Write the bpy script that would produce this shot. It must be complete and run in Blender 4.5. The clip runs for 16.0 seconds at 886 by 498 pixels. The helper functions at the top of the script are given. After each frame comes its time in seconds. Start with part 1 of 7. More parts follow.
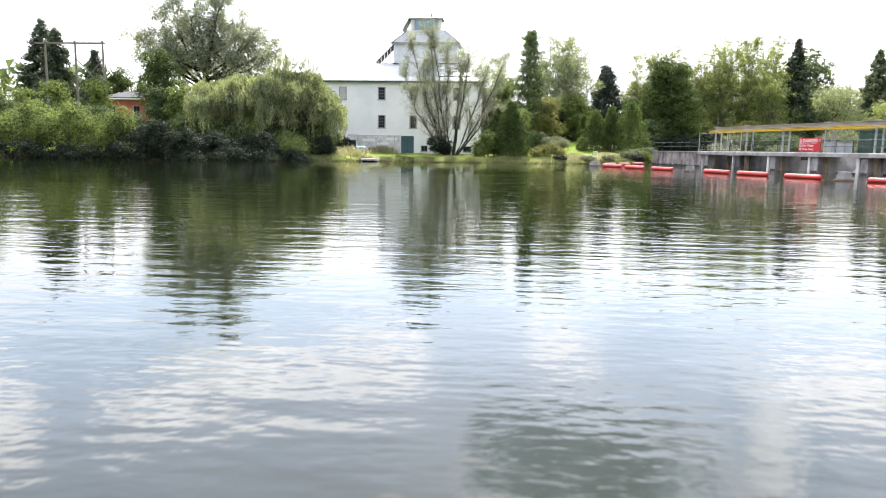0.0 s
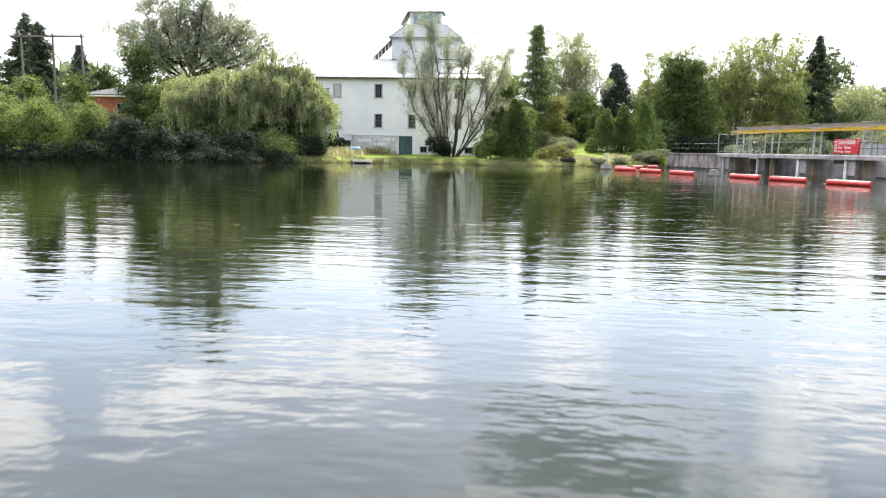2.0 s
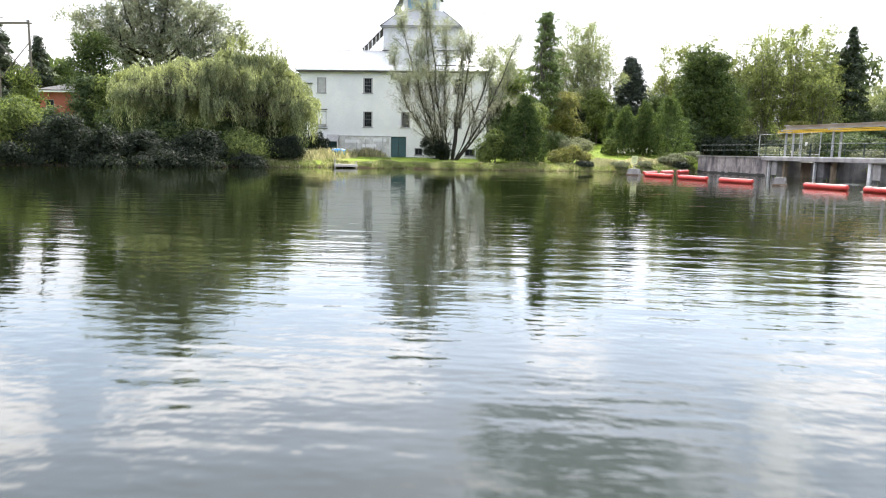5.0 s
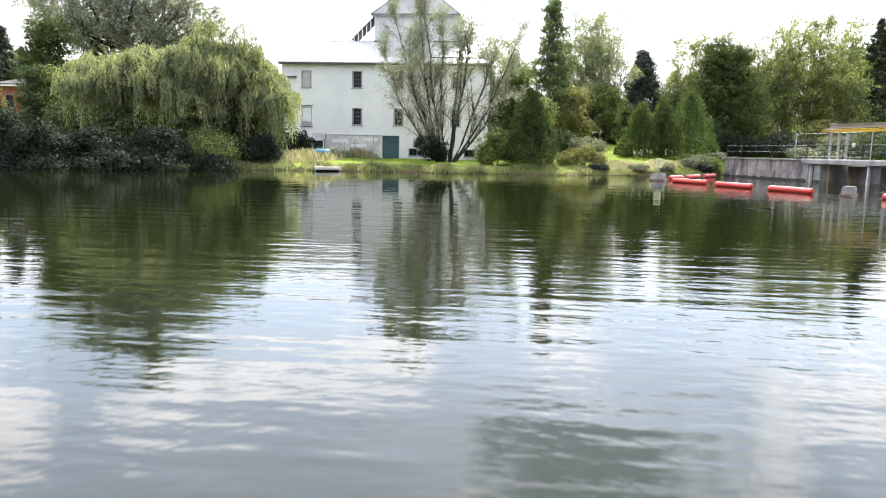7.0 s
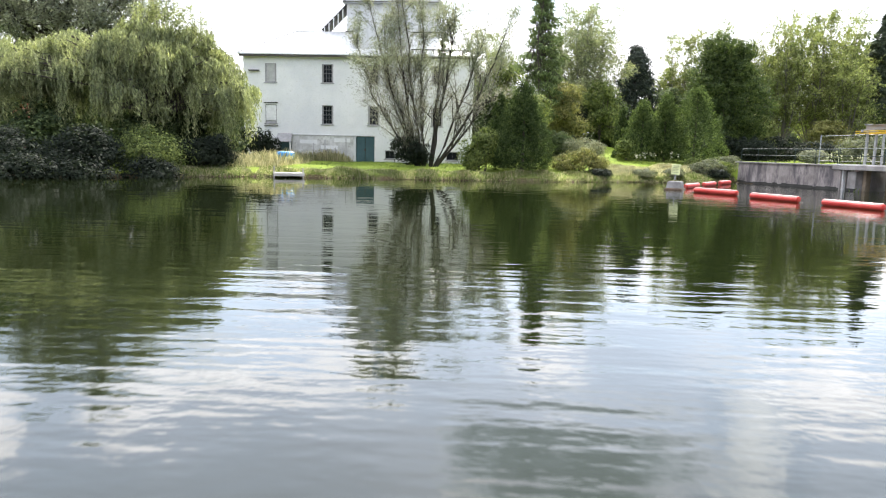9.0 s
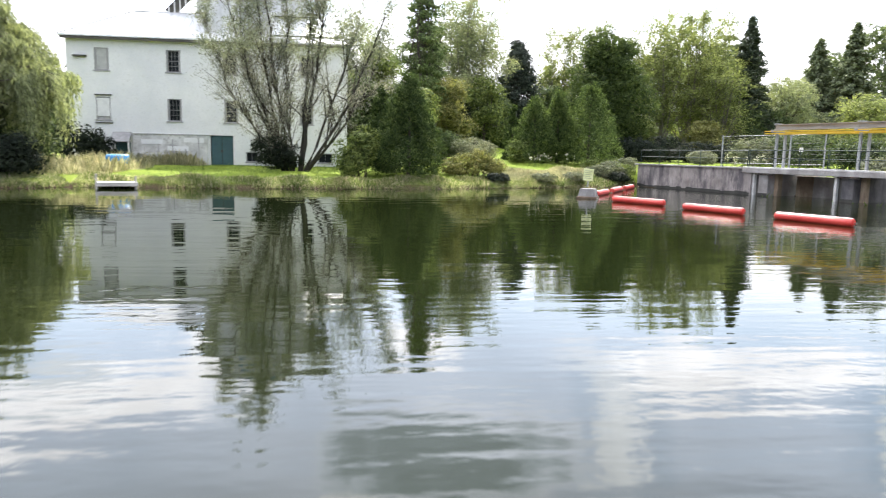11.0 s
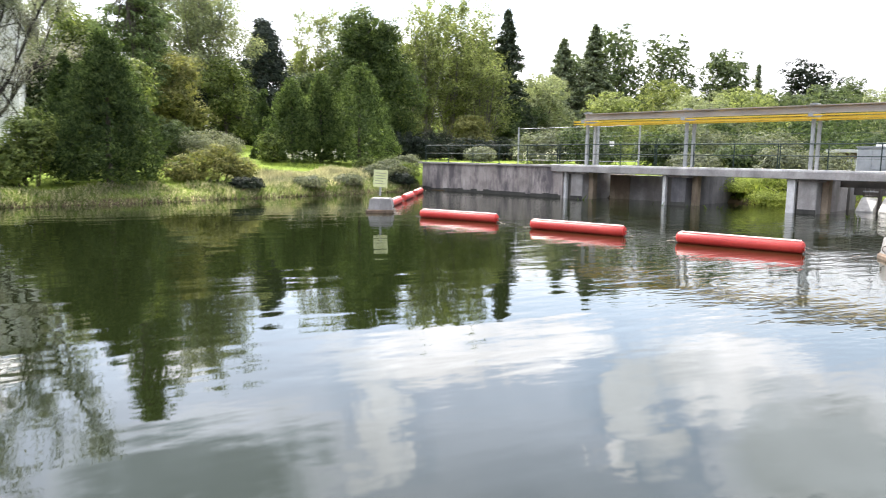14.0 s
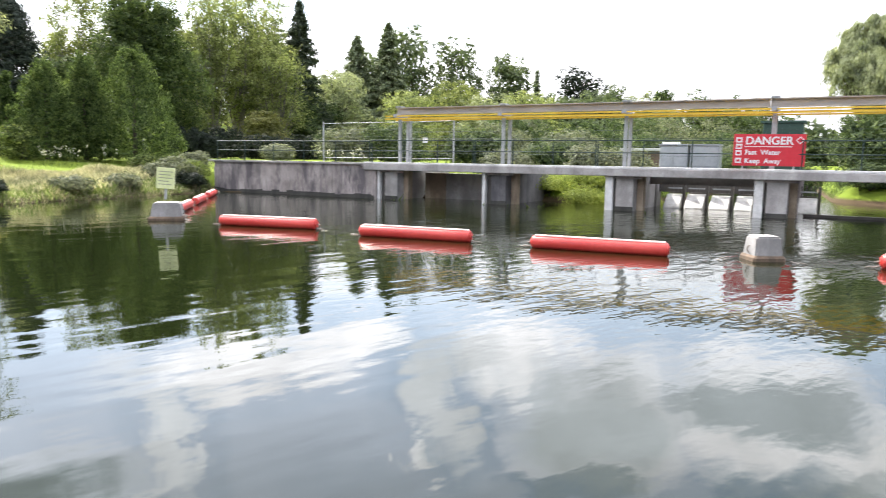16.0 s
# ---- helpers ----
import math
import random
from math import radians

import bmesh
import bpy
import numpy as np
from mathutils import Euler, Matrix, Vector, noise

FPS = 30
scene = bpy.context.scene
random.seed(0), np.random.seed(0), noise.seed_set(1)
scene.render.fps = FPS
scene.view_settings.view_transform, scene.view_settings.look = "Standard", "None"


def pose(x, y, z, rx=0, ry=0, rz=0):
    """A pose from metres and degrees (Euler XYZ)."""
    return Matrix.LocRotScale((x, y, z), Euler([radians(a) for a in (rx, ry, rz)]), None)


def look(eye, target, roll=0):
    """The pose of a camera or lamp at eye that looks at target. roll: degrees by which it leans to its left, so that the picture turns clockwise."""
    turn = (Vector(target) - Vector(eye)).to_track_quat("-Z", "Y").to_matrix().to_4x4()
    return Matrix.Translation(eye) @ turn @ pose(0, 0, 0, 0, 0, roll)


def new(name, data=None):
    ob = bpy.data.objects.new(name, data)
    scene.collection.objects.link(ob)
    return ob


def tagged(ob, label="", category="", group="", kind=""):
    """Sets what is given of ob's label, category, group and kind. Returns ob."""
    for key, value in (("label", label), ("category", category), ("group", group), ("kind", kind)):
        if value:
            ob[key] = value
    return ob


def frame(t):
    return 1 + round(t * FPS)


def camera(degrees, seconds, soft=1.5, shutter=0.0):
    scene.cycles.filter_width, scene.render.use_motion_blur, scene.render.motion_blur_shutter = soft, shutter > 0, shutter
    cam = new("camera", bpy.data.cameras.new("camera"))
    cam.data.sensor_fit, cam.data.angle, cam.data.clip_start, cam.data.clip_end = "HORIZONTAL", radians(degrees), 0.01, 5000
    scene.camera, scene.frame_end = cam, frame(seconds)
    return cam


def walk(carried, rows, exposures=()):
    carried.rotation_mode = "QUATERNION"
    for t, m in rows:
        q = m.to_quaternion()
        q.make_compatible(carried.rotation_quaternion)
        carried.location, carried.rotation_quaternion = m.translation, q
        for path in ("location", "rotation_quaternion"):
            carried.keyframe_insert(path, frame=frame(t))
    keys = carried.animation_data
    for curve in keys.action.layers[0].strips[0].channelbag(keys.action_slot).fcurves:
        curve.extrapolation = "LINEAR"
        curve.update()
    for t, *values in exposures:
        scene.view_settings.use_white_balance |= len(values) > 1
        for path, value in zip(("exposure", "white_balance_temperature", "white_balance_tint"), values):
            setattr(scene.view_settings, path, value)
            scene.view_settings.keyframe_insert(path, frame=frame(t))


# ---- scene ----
cam = camera(64.8, 16.0, soft=1.06, shutter=0.4)
PATH = [
    (0, (1.054, -1.516, 1.694), (0.894, 0.457, 1.408), 0.9),
    (1, (1.345, 1.547, 1.692), (1.174, 3.52, 1.409), 1.0),
    (1.5, (1.457, 3.108, 1.689), (1.281, 5.08, 1.406), 0.9),
    (2, (1.454, 4.757, 1.683), (1.276, 6.729, 1.4), 1.1),
    (3, (1.137, 8.266, 1.67), (0.961, 10.239, 1.389), 1.0),
    (3.5, (0.936, 10.131, 1.668), (0.761, 12.104, 1.388), 1.1),
    (4, (0.783, 12.056, 1.676), (0.609, 14.029, 1.398), 1.1),
    (6.5, (0.232, 22.035, 1.86), (0.056, 24.008, 1.581), 1.1),
    (7, (0.137, 24.063, 1.892), (-0.036, 26.035, 1.612), 1.2),
    (8, (-0.114, 28.062, 1.971), (-0.279, 30.035, 1.692), 1.3),
    (10.5, (-1.259, 37.762, 2.295), (-1.138, 39.739, 2.019), 1.2),
    (11, (-1.245, 39.833, 2.315), (-1.001, 41.799, 2.042), 1.2),
    (11.5, (-1.018, 41.871, 2.304), (-0.663, 43.82, 2.033), 1.2),
    (12, (-0.704, 43.994, 2.304), (-0.235, 45.919, 2.035), 1.1),
    (12.5, (-0.266, 46.078, 2.288), (0.31, 47.974, 2.019), 1.0),
    (13, (0.15, 48.118, 2.263), (0.839, 49.977, 1.995), 0.9),
    (13.5, (0.606, 50.033, 2.225), (1.403, 51.847, 1.958), 0.9),
    (14, (1.123, 51.873, 2.184), (2.029, 53.636, 1.92), 0.8),
    (14.5, (1.636, 53.528, 2.127), (2.652, 55.23, 1.865), 0.6),
    (15, (2.035, 54.718, 2.091), (3.162, 56.35, 1.832), 0.7),
    (15.5, (2.208, 55.158, 2.051), (3.466, 56.691, 1.793), 0.8),
    (16, (2.316, 55.213, 2.013), (3.695, 56.638, 1.758), 0.9),
]
walk(cam, [(t, look(e, g, r)) for t, e, g, r in PATH],
     exposures=[(0, 1.40), (16, 1.38)])

# ---- light ----
SUN_DIR = Vector((0.06, 0.68, 0.73)).normalized()      # towards the sun
SUN_AZ = math.atan2(SUN_DIR.x, SUN_DIR.y)
SUN_EL = math.asin(SUN_DIR.z)


def build_world():
    w = bpy.data.worlds.new("sky")
    scene.world = w
    w.use_nodes = True
    nt = w.node_tree
    nt.nodes.clear()
    N, L = nt.nodes.new, nt.links.new
    out = N("ShaderNodeOutputWorld")
    sky = N("ShaderNodeTexSky")
    sky.sky_type = "NISHITA"
    sky.sun_disc = False
    sky.sun_elevation, sky.sun_rotation = SUN_EL, SUN_AZ % (2 * math.pi)
    sky.air_density, sky.dust_density, sky.ozone_density = 1.0, 0.6, 1.4
    bg_sky = N("ShaderNodeBackground")
    bg_sky.inputs["Strength"].default_value = 0.15
    L(sky.outputs[0], bg_sky.inputs[0])
    geo = N("ShaderNodeTexCoord")
    sep = N("ShaderNodeSeparateXYZ")
    L(geo.outputs["Generated"], sep.inputs[0])

    def m(op, a, b=None, c=None):
        n = N("ShaderNodeMath")
        n.operation = op
        for i, v in enumerate((a, b, c)):
            if v is None:
                continue
            if isinstance(v, (int, float)):
                n.inputs[i].default_value = v
            else:
                L(v, n.inputs[i])
        return n.outputs[0]
    zc = m("MAXIMUM", sep.outputs[2], 0.0)
    zd = m("ADD", zc, 0.16)
    comb = N("ShaderNodeCombineXYZ")
    L(m("DIVIDE", sep.outputs[0], zd), comb.inputs[0])
    L(m("DIVIDE", sep.outputs[1], zd), comb.inputs[1])

    def noise(scale, detail, vec, rough=0.55, distort=0.0):
        n = N("ShaderNodeTexNoise")
        n.inputs["Scale"].default_value, n.inputs["Detail"].default_value = scale, detail
        n.inputs["Roughness"].default_value, n.inputs["Distortion"].default_value = rough, distort
        L(vec, n.inputs["Vector"])
        return n

    def smooth(src, a, b, lo=0.0, hi=1.0):
        n = N("ShaderNodeMapRange")
        n.interpolation_type = "SMOOTHSTEP"
        for key, v in (("From Min", a), ("From Max", b), ("To Min", lo), ("To Max", hi)):
            n.inputs[key].default_value = v
        L(src, n.inputs[0])
        return n.outputs[0]
    scattered = smooth(noise(1.5, 7, comb.outputs[0], 0.55, 0.3).outputs[0], 0.455, 0.55)
    # azimuth from north and height over the horizon, in degrees, frayed by noise
    fray = noise(7.0, 7, geo.outputs["Generated"], 0.62)
    split = N("ShaderNodeSeparateColor")
    L(fray.outputs["Color"], split.inputs[0])
    az0 = m("MULTIPLY", m("ARCTAN2", sep.outputs[0], sep.outputs[1]), 57.2958)
    el0 = m("MULTIPLY", m("ARCSINE", sep.outputs[2]), 57.2958)
    az = m("MULTIPLY_ADD", m("SUBTRACT", split.outputs[0], 0.5), 19.0, az0)
    el = m("MULTIPLY_ADD", m("SUBTRACT", split.outputs[1], 0.5), 8.0, el0)

    def bank(a, e, ra, re, soft0=1.45, soft1=0.45):
        u = m("DIVIDE", m("SUBTRACT", az, a), ra)
        v = m("DIVIDE", m("SUBTRACT", el, e), re)
        return smooth(m("SQRT", m("ADD", m("MULTIPLY", u, u), m("MULTIPLY", v, v))), soft0, soft1)
    cover, thick = None, None
    for c in CLOUDS:
        b = bank(*c)
        cover = b if cover is None else m("MAXIMUM", cover, b)
    for a, e, ra, re, deep in CLOUD_BELLIES:
        b = m("MULTIPLY", bank(a, e, ra, re, 1.3, 0.5), deep)
        thick = b if thick is None else m("MAXIMUM", thick, b)
    north = m("MULTIPLY", m("MULTIPLY", smooth(az0, -52.0, -44.0), smooth(az0, 92.0, 84.0)), smooth(el0, 34.0, 29.0))
    cover = m("ADD", m("MULTIPLY", cover, north), m("MULTIPLY", scattered, m("SUBTRACT", 1.0, north)))
    # haze thickens to the horizon, where the clouds close up
    cover = m("MAXIMUM", m("MAXIMUM", cover, smooth(zc, 0.27, 0.13)), HAZE)
    # clouds glow more round the sun
    dot = N("ShaderNodeVectorMath")
    dot.operation = "DOT_PRODUCT"
    L(geo.outputs["Generated"], dot.inputs[0])
    dot.inputs[1].default_value = SUN_DIR
    toward = m("POWER", m("MULTIPLY_ADD", dot.outputs["Value"], 0.5, 0.5), 2.0)
    lift = smooth(zc, 0.0, 0.42, 0.42, 1.15)
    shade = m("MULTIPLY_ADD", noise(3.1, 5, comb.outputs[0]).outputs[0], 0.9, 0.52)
    shade = m("MULTIPLY", shade, m("SUBTRACT", 1.0, thick))
    power = m("MULTIPLY", m("MULTIPLY_ADD", toward, CLOUD_SUN, CLOUD_BASE), m("MULTIPLY", shade, lift))
    bg_cloud = N("ShaderNodeBackground")
    tint = N("ShaderNodeMix")
    tint.data_type = "RGBA"
    tint.inputs[6].default_value, tint.inputs[7].default_value = (0.975, 0.975, 1.02, 1), (0.82, 1.0, 1.16, 1)
    L(thick, tint.inputs[0])
    L(tint.outputs[2], bg_cloud.inputs[0])
    L(power, bg_cloud.inputs[1])
    mix = N("ShaderNodeMixShader")
    L(cover, mix.inputs[0])
    L(bg_sky.outputs[0], mix.inputs[1])
    L(bg_cloud.outputs[0], mix.inputs[2])
    L(mix.outputs[0], out.inputs[0])


# cumulus low over the pond: azimuth, height, half width, half height in degrees
CLOUDS = [(-20, 18.2, 9.5, 2.9), (-27, 19.6, 4.5, 2.2), (-11, 16.6, 6, 2.2), (-39.5, 18.5, 4.0, 5.0), (8.5, 25.0, 11.5, 5.4), (21, 22.0, 2.3, 5.6), (0.5, 28.5, 4, 2.4),
          (28, 16.2, 11, 2.3), (37, 15, 6, 1.9), (44.5, 20.2, 3.3, 5.2), (50, 16, 6, 4.0), (58, 20.5, 9.5, 6.5), (70, 18.5, 10, 6.0), (78, 22, 7, 6), (41, 24.3, 1.8, 1.6), (5, 15, 6, 1.8)]
# their shaded undersides, with depth of shade
CLOUD_BELLIES = [(8.2, 25.0, 10.0, 4.4, 0.72), (57, 20.5, 7.5, 4.2, 0.40), (70, 18.2, 8.0, 2.8, 0.52), (56, 25.2, 6.0, 1.8, 0.55), (75, 24.5, 7.0, 2.6, 0.45), (-24, 16.6, 5.0, 1.4, 0.30), (44.5, 20.5, 5.5, 7.0, 0.26), (21, 22.5, 4.5, 7.5, 0.22)]
HAZE = 0.34
CLOUD_BASE, CLOUD_SUN = 0.74, 1.25
build_world()
sun_data = bpy.data.lights.new("sun", "SUN")
sun_data.energy, sun_data.angle, sun_data.color = 5.0, radians(0.8), (1.0, 0.95, 0.87)
sun = new("sun", sun_data)
sun.matrix_world = look(SUN_DIR * 100, (0, 0, 0))


# ---- materials ----
def material(name):
    mat = bpy.data.materials.new(name)
    mat.use_nodes = True
    nt = mat.node_tree
    return mat, nt, nt.nodes["Principled BSDF"]


def tex_noise(nt, scale, detail=5, rough=0.55, stretch=None, coord="Object"):
    tc = nt.nodes.new("ShaderNodeTexCoord")
    n = nt.nodes.new("ShaderNodeTexNoise")
    n.inputs["Scale"].default_value = scale
    n.inputs["Detail"].default_value = detail
    n.inputs["Roughness"].default_value = rough
    src = tc.outputs[coord]
    if stretch:
        mp = nt.nodes.new("ShaderNodeMapping")
        mp.inputs["Scale"].default_value = stretch
        nt.links.new(src, mp.inputs[0])
        src = mp.outputs[0]
    nt.links.new(src, n.inputs["Vector"])
    return n.outputs[0]


def ramp(nt, fac, stops):
    r = nt.nodes.new("ShaderNodeValToRGB")
    e = r.color_ramp.elements
    while len(e) < len(stops):
        e.new(0.5)
    for el, (p, c) in zip(e, stops):
        el.position, el.color = p, (*c, 1)
    nt.links.new(fac, r.inputs[0])
    return r.outputs[0]


def mix_col(nt, fac, a, b, mode="MIX"):
    n = nt.nodes.new("ShaderNodeMix")
    n.data_type, n.blend_type = "RGBA", mode
    for sock, v in ((n.inputs[0], fac), (n.inputs[6], a), (n.inputs[7], b)):
        if isinstance(v, (int, float)):
            sock.default_value = v
        elif isinstance(v, tuple):
            sock.default_value = (*v, 1)
        else:
            nt.links.new(v, sock)
    return n.outputs[2]


def bump(nt, bsdf, height, strength=0.4, distance=0.02):
    b = nt.nodes.new("ShaderNodeBump")
    b.inputs["Strength"].default_value, b.inputs["Distance"].default_value = strength, distance
    nt.links.new(height, b.inputs["Height"])
    nt.links.new(b.outputs[0], bsdf.inputs["Normal"])


def surface(name, c1, c2, big=0.6, fine=9.0, rough=0.8, metal=0.0, bumpy=0.3, dist=0.01, stretch=None, c3=None, coord="Object"):
    """Two-scale procedural surface: broad patches and fine grain."""
    mat, nt, b = material(name)
    n1 = tex_noise(nt, big, 4, 0.6, stretch, coord)
    n2 = tex_noise(nt, fine, 6, 0.65, stretch, coord)
    col = ramp(nt, n1, [(0.35, c1), (0.65, c2)])
    if c3:
        col = mix_col(nt, ramp(nt, n2, [(0.52, (0, 0, 0)), (0.68, (1, 1, 1))]), col, c3)
    col = mix_col(nt, 0.35, col, ramp(nt, n2, [(0.3, (0.55, 0.55, 0.55)), (0.7, (1, 1, 1))]), "MULTIPLY")
    nt.links.new(col, b.inputs["Base Color"])
    b.inputs["Roughness"].default_value, b.inputs["Metallic"].default_value = rough, metal
    if bumpy:
        bump(nt, b, n2, bumpy, dist)
    return mat


def foliage(name, dark, mid, light, trans=0.35, rough=0.7):
    mat, nt, b = material(name)
    geo = nt.nodes.new("ShaderNodeNewGeometry")
    col = ramp(nt, geo.outputs["Random Per Island"], [(0.0, dark), (0.5, mid), (1.0, light)])
    n = tex_noise(nt, 0.45, 3)
    col = mix_col(nt, 0.7, col, ramp(nt, n, [(0.35, (0.55, 0.60, 0.58)), (0.65, (1.22, 1.20, 1.05))]), "MULTIPLY")
    nt.links.new(col, b.inputs["Base Color"])
    b.inputs["Roughness"].default_value = rough
    b.inputs["Specular IOR Level"].default_value = 0.12
    tr = nt.nodes.new("ShaderNodeBsdfTranslucent")
    nt.links.new(mix_col(nt, 1.0, col, (1.30, 1.34, 0.86), "MULTIPLY"), tr.inputs[0])
    mx = nt.nodes.new("ShaderNodeMixShader")
    mx.inputs[0].default_value = trans
    nt.links.new(b.outputs[0], mx.inputs[1])
    nt.links.new(tr.outputs[0], mx.inputs[2])
    nt.links.new(mx.outputs[0], nt.nodes["Material Output"].inputs[0])
    return mat


def water_material():
    mat, nt, b = material("pond_water")
    b.inputs["Base Color"].default_value = (0.006, 0.0085, 0.0025, 1)
    b.inputs["Roughness"].default_value = 0.015
    b.inputs["IOR"].default_value = 1.42
    def op(kind, a, c):
        n = nt.nodes.new("ShaderNodeMath")
        n.operation = kind
        for k, v in enumerate((a, c)):
            if isinstance(v, (int, float)):
                n.inputs[k].default_value = v
            else:
                nt.links.new(v, n.inputs[k])
        return n.outputs[0]

    def span(src, a, c, lo, hi):
        n = nt.nodes.new("ShaderNodeMapRange")
        for key, v in (("From Min", a), ("From Max", c), ("To Min", lo), ("To Max", hi)):
            n.inputs[key].default_value = v
        nt.links.new(src, n.inputs[0])
        return n.outputs[0]
    tc = nt.nodes.new("ShaderNodeTexCoord")
    sp = nt.nodes.new("ShaderNodeSeparateXYZ")
    nt.links.new(tc.outputs["Object"], sp.inputs[0])
    patch = span(tex_noise(nt, 0.045, 3, 0.5), 0.32, 0.68, 0.35, 1.5)
    open_water = span(sp.outputs[1], 60.0, 0.0, 0.22, 2.4)
    near_dam = span(sp.outputs[1], 46.0, 60.0, 0.0, 1.0)
    crests = op("ADD", op("MULTIPLY", op("MULTIPLY", tex_noise(nt, 1.15, 2, 0.45, (0.17, 1.4, 1)), 0.0155), op("SUBTRACT", 1.0, near_dam)),
                op("MULTIPLY", op("MULTIPLY", tex_noise(nt, 0.95, 2, 0.45, (0.4, 1.1, 1)), 0.0140), near_dam))
    swell = op("ADD", op("MULTIPLY", tex_noise(nt, 0.30, 2, 0.45, (0.6, 1.4, 1)), 0.013), crests)
    ripple = op("ADD", op("MULTIPLY", tex_noise(nt, 2.6, 2, 0.5, (0.5, 1.25, 1)), 0.0062), op("MULTIPLY", tex_noise(nt, 7.5, 2, 0.5, (0.6, 1.1, 1)), 0.0021))
    # the current by the dam ruffles the water
    ruffle = op("MULTIPLY", span(sp.outputs[0], 7.0, 17.0, 0.0, 2.3), near_dam)
    dx = op("MULTIPLY", op("SUBTRACT", sp.outputs[0], 25.6), 0.17)
    dy = op("MULTIPLY", op("SUBTRACT", sp.outputs[1], 66.2), 0.30)
    race = span(op("ADD", op("MULTIPLY", dx, dx), op("MULTIPLY", dy, dy)), 1.0, 0.15, 0.0, 6.5)
    fine = op("MULTIPLY", op("MULTIPLY", ripple, op("ADD", op("ADD", open_water, ruffle), race)), patch)
    mul = op("ADD", op("MULTIPLY", swell, patch), fine)
    bump(nt, b, mul, 1.0, 1.0)
    return mat


def concrete_material(name, base, streak, amount=0.85):
    """Board-cast concrete with broad pale and dark patches and long runs down its face."""
    mat, nt, b = material(name)
    n1 = tex_noise(nt, 0.9, 6, 0.65)
    n2 = tex_noise(nt, 16, 6, 0.7)
    st = tex_noise(nt, 1.0, 8, 0.66, (1.3, 1.3, 0.42))
    drip = tex_noise(nt, 5.5, 3, 0.6, (1.0, 1.0, 0.09))
    col = ramp(nt, n1, [(0.34, tuple(v * 0.66 for v in base)), (0.5, base), (0.66, tuple(min(0.8, v * 1.3) for v in base))])
    fac = ramp(nt, st, [(0.46, (0, 0, 0)), (0.60, (amount, amount, amount))])
    col = mix_col(nt, fac, col, streak)
    fac = ramp(nt, drip, [(0.55, (0, 0, 0)), (0.70, (0.45, 0.45, 0.45))])
    col = mix_col(nt, fac, col, tuple(v * 1.4 for v in streak))
    col = mix_col(nt, 0.45, col, ramp(nt, n2, [(0.3, (0.6, 0.6, 0.61)), (0.7, (1.08, 1.06, 1.04))]), "MULTIPLY")
    nt.links.new(col, b.inputs["Base Color"])
    b.inputs["Roughness"].default_value = 0.9
    bump(nt, b, n2, 0.5, 0.01)
    return mat


M_WATER = water_material()
M_CONC = concrete_material("weathered_concrete", (0.34, 0.30, 0.285), (0.085, 0.075, 0.085))
M_CONC_L = concrete_material("pale_concrete", (0.36, 0.34, 0.33), (0.21, 0.195, 0.19), 0.6)
# pale concrete with sunlight put into its colour, for noses and kerb
M_CONC_SUNLIT = concrete_material("sunlit_pale_concrete", (0.66, 0.65, 0.635), (0.42, 0.405, 0.385), 0.5)
M_PLINTH = concrete_material("algae_stained_concrete", (0.16, 0.11, 0.075), (0.07, 0.05, 0.035))
M_CONC_A = concrete_material("block_concrete", (0.30, 0.29, 0.285), (0.15, 0.14, 0.135), 0.6)
M_BAY = concrete_material("rust_stained_concrete", (0.38, 0.30, 0.22), (0.17, 0.12, 0.085), 0.7)
M_WALL = surface("white_painted_wall", (0.70, 0.71, 0.72), (0.80, 0.80, 0.80), 0.35, 5.0, 0.75, bumpy=0.35, dist=0.02, c3=(0.62, 0.62, 0.61))
M_STONE = surface("whitewashed_stone", (0.48, 0.48, 0.47), (0.74, 0.74, 0.73), 0.9, 3.5, 0.85, bumpy=0.8, dist=0.04, c3=(0.35, 0.34, 0.32))
M_ROOF = surface("pale_metal_roof", (0.60, 0.61, 0.62), (0.74, 0.75, 0.76), 0.5, 6.0, 0.42, metal=0.25, bumpy=0.15)
M_TRIM = surface("dark_trim", (0.05, 0.045, 0.04), (0.10, 0.09, 0.08), 1.0, 10, 0.7)
M_WHITE = surface("white_trim", (0.66, 0.66, 0.66), (0.78, 0.78, 0.78), 2.0, 12, 0.6, bumpy=0.1)
M_BAR = surface("dark_sash_paint", (0.10, 0.10, 0.11), (0.16, 0.16, 0.17), 2.0, 12, 0.7, bumpy=0)
M_GREYSHUT = surface("grey_board", (0.36, 0.36, 0.36), (0.48, 0.48, 0.47), 1.4, 11, 0.75)
M_JAMB = surface("weathered_grey_jamb", (0.24, 0.235, 0.24), (0.36, 0.355, 0.36), 1.6, 12, 0.8)
M_DOOR = surface("teal_door_paint", (0.035, 0.085, 0.10), (0.05, 0.11, 0.125), 1.2, 12, 0.6)
M_SLUICE = surface("chalky_concrete", (0.42, 0.41, 0.39), (0.60, 0.59, 0.57), 1.8, 7, 0.85, c3=(0.30, 0.28, 0.25))
M_RED = surface("red_boom_plastic", (0.55, 0.040, 0.035), (0.66, 0.07, 0.055), 1.5, 14, 0.38, bumpy=0.08)
# pale pink that paints the sun's highlight on the red floats
M_RIB_HIGHLIGHT = surface("highlight_pale_plastic", (0.82, 0.56, 0.52), (0.88, 0.68, 0.64), 1.5, 14, 0.4, bumpy=0.05)
M_STEEL = surface("galvanised_steel", (0.27, 0.285, 0.29), (0.38, 0.39, 0.40), 2.0, 18, 0.55, metal=0.2, bumpy=0.1)
M_RAIL = surface("dark_rail_paint", (0.018, 0.034, 0.032), (0.03, 0.05, 0.046), 2.0, 18, 0.62)
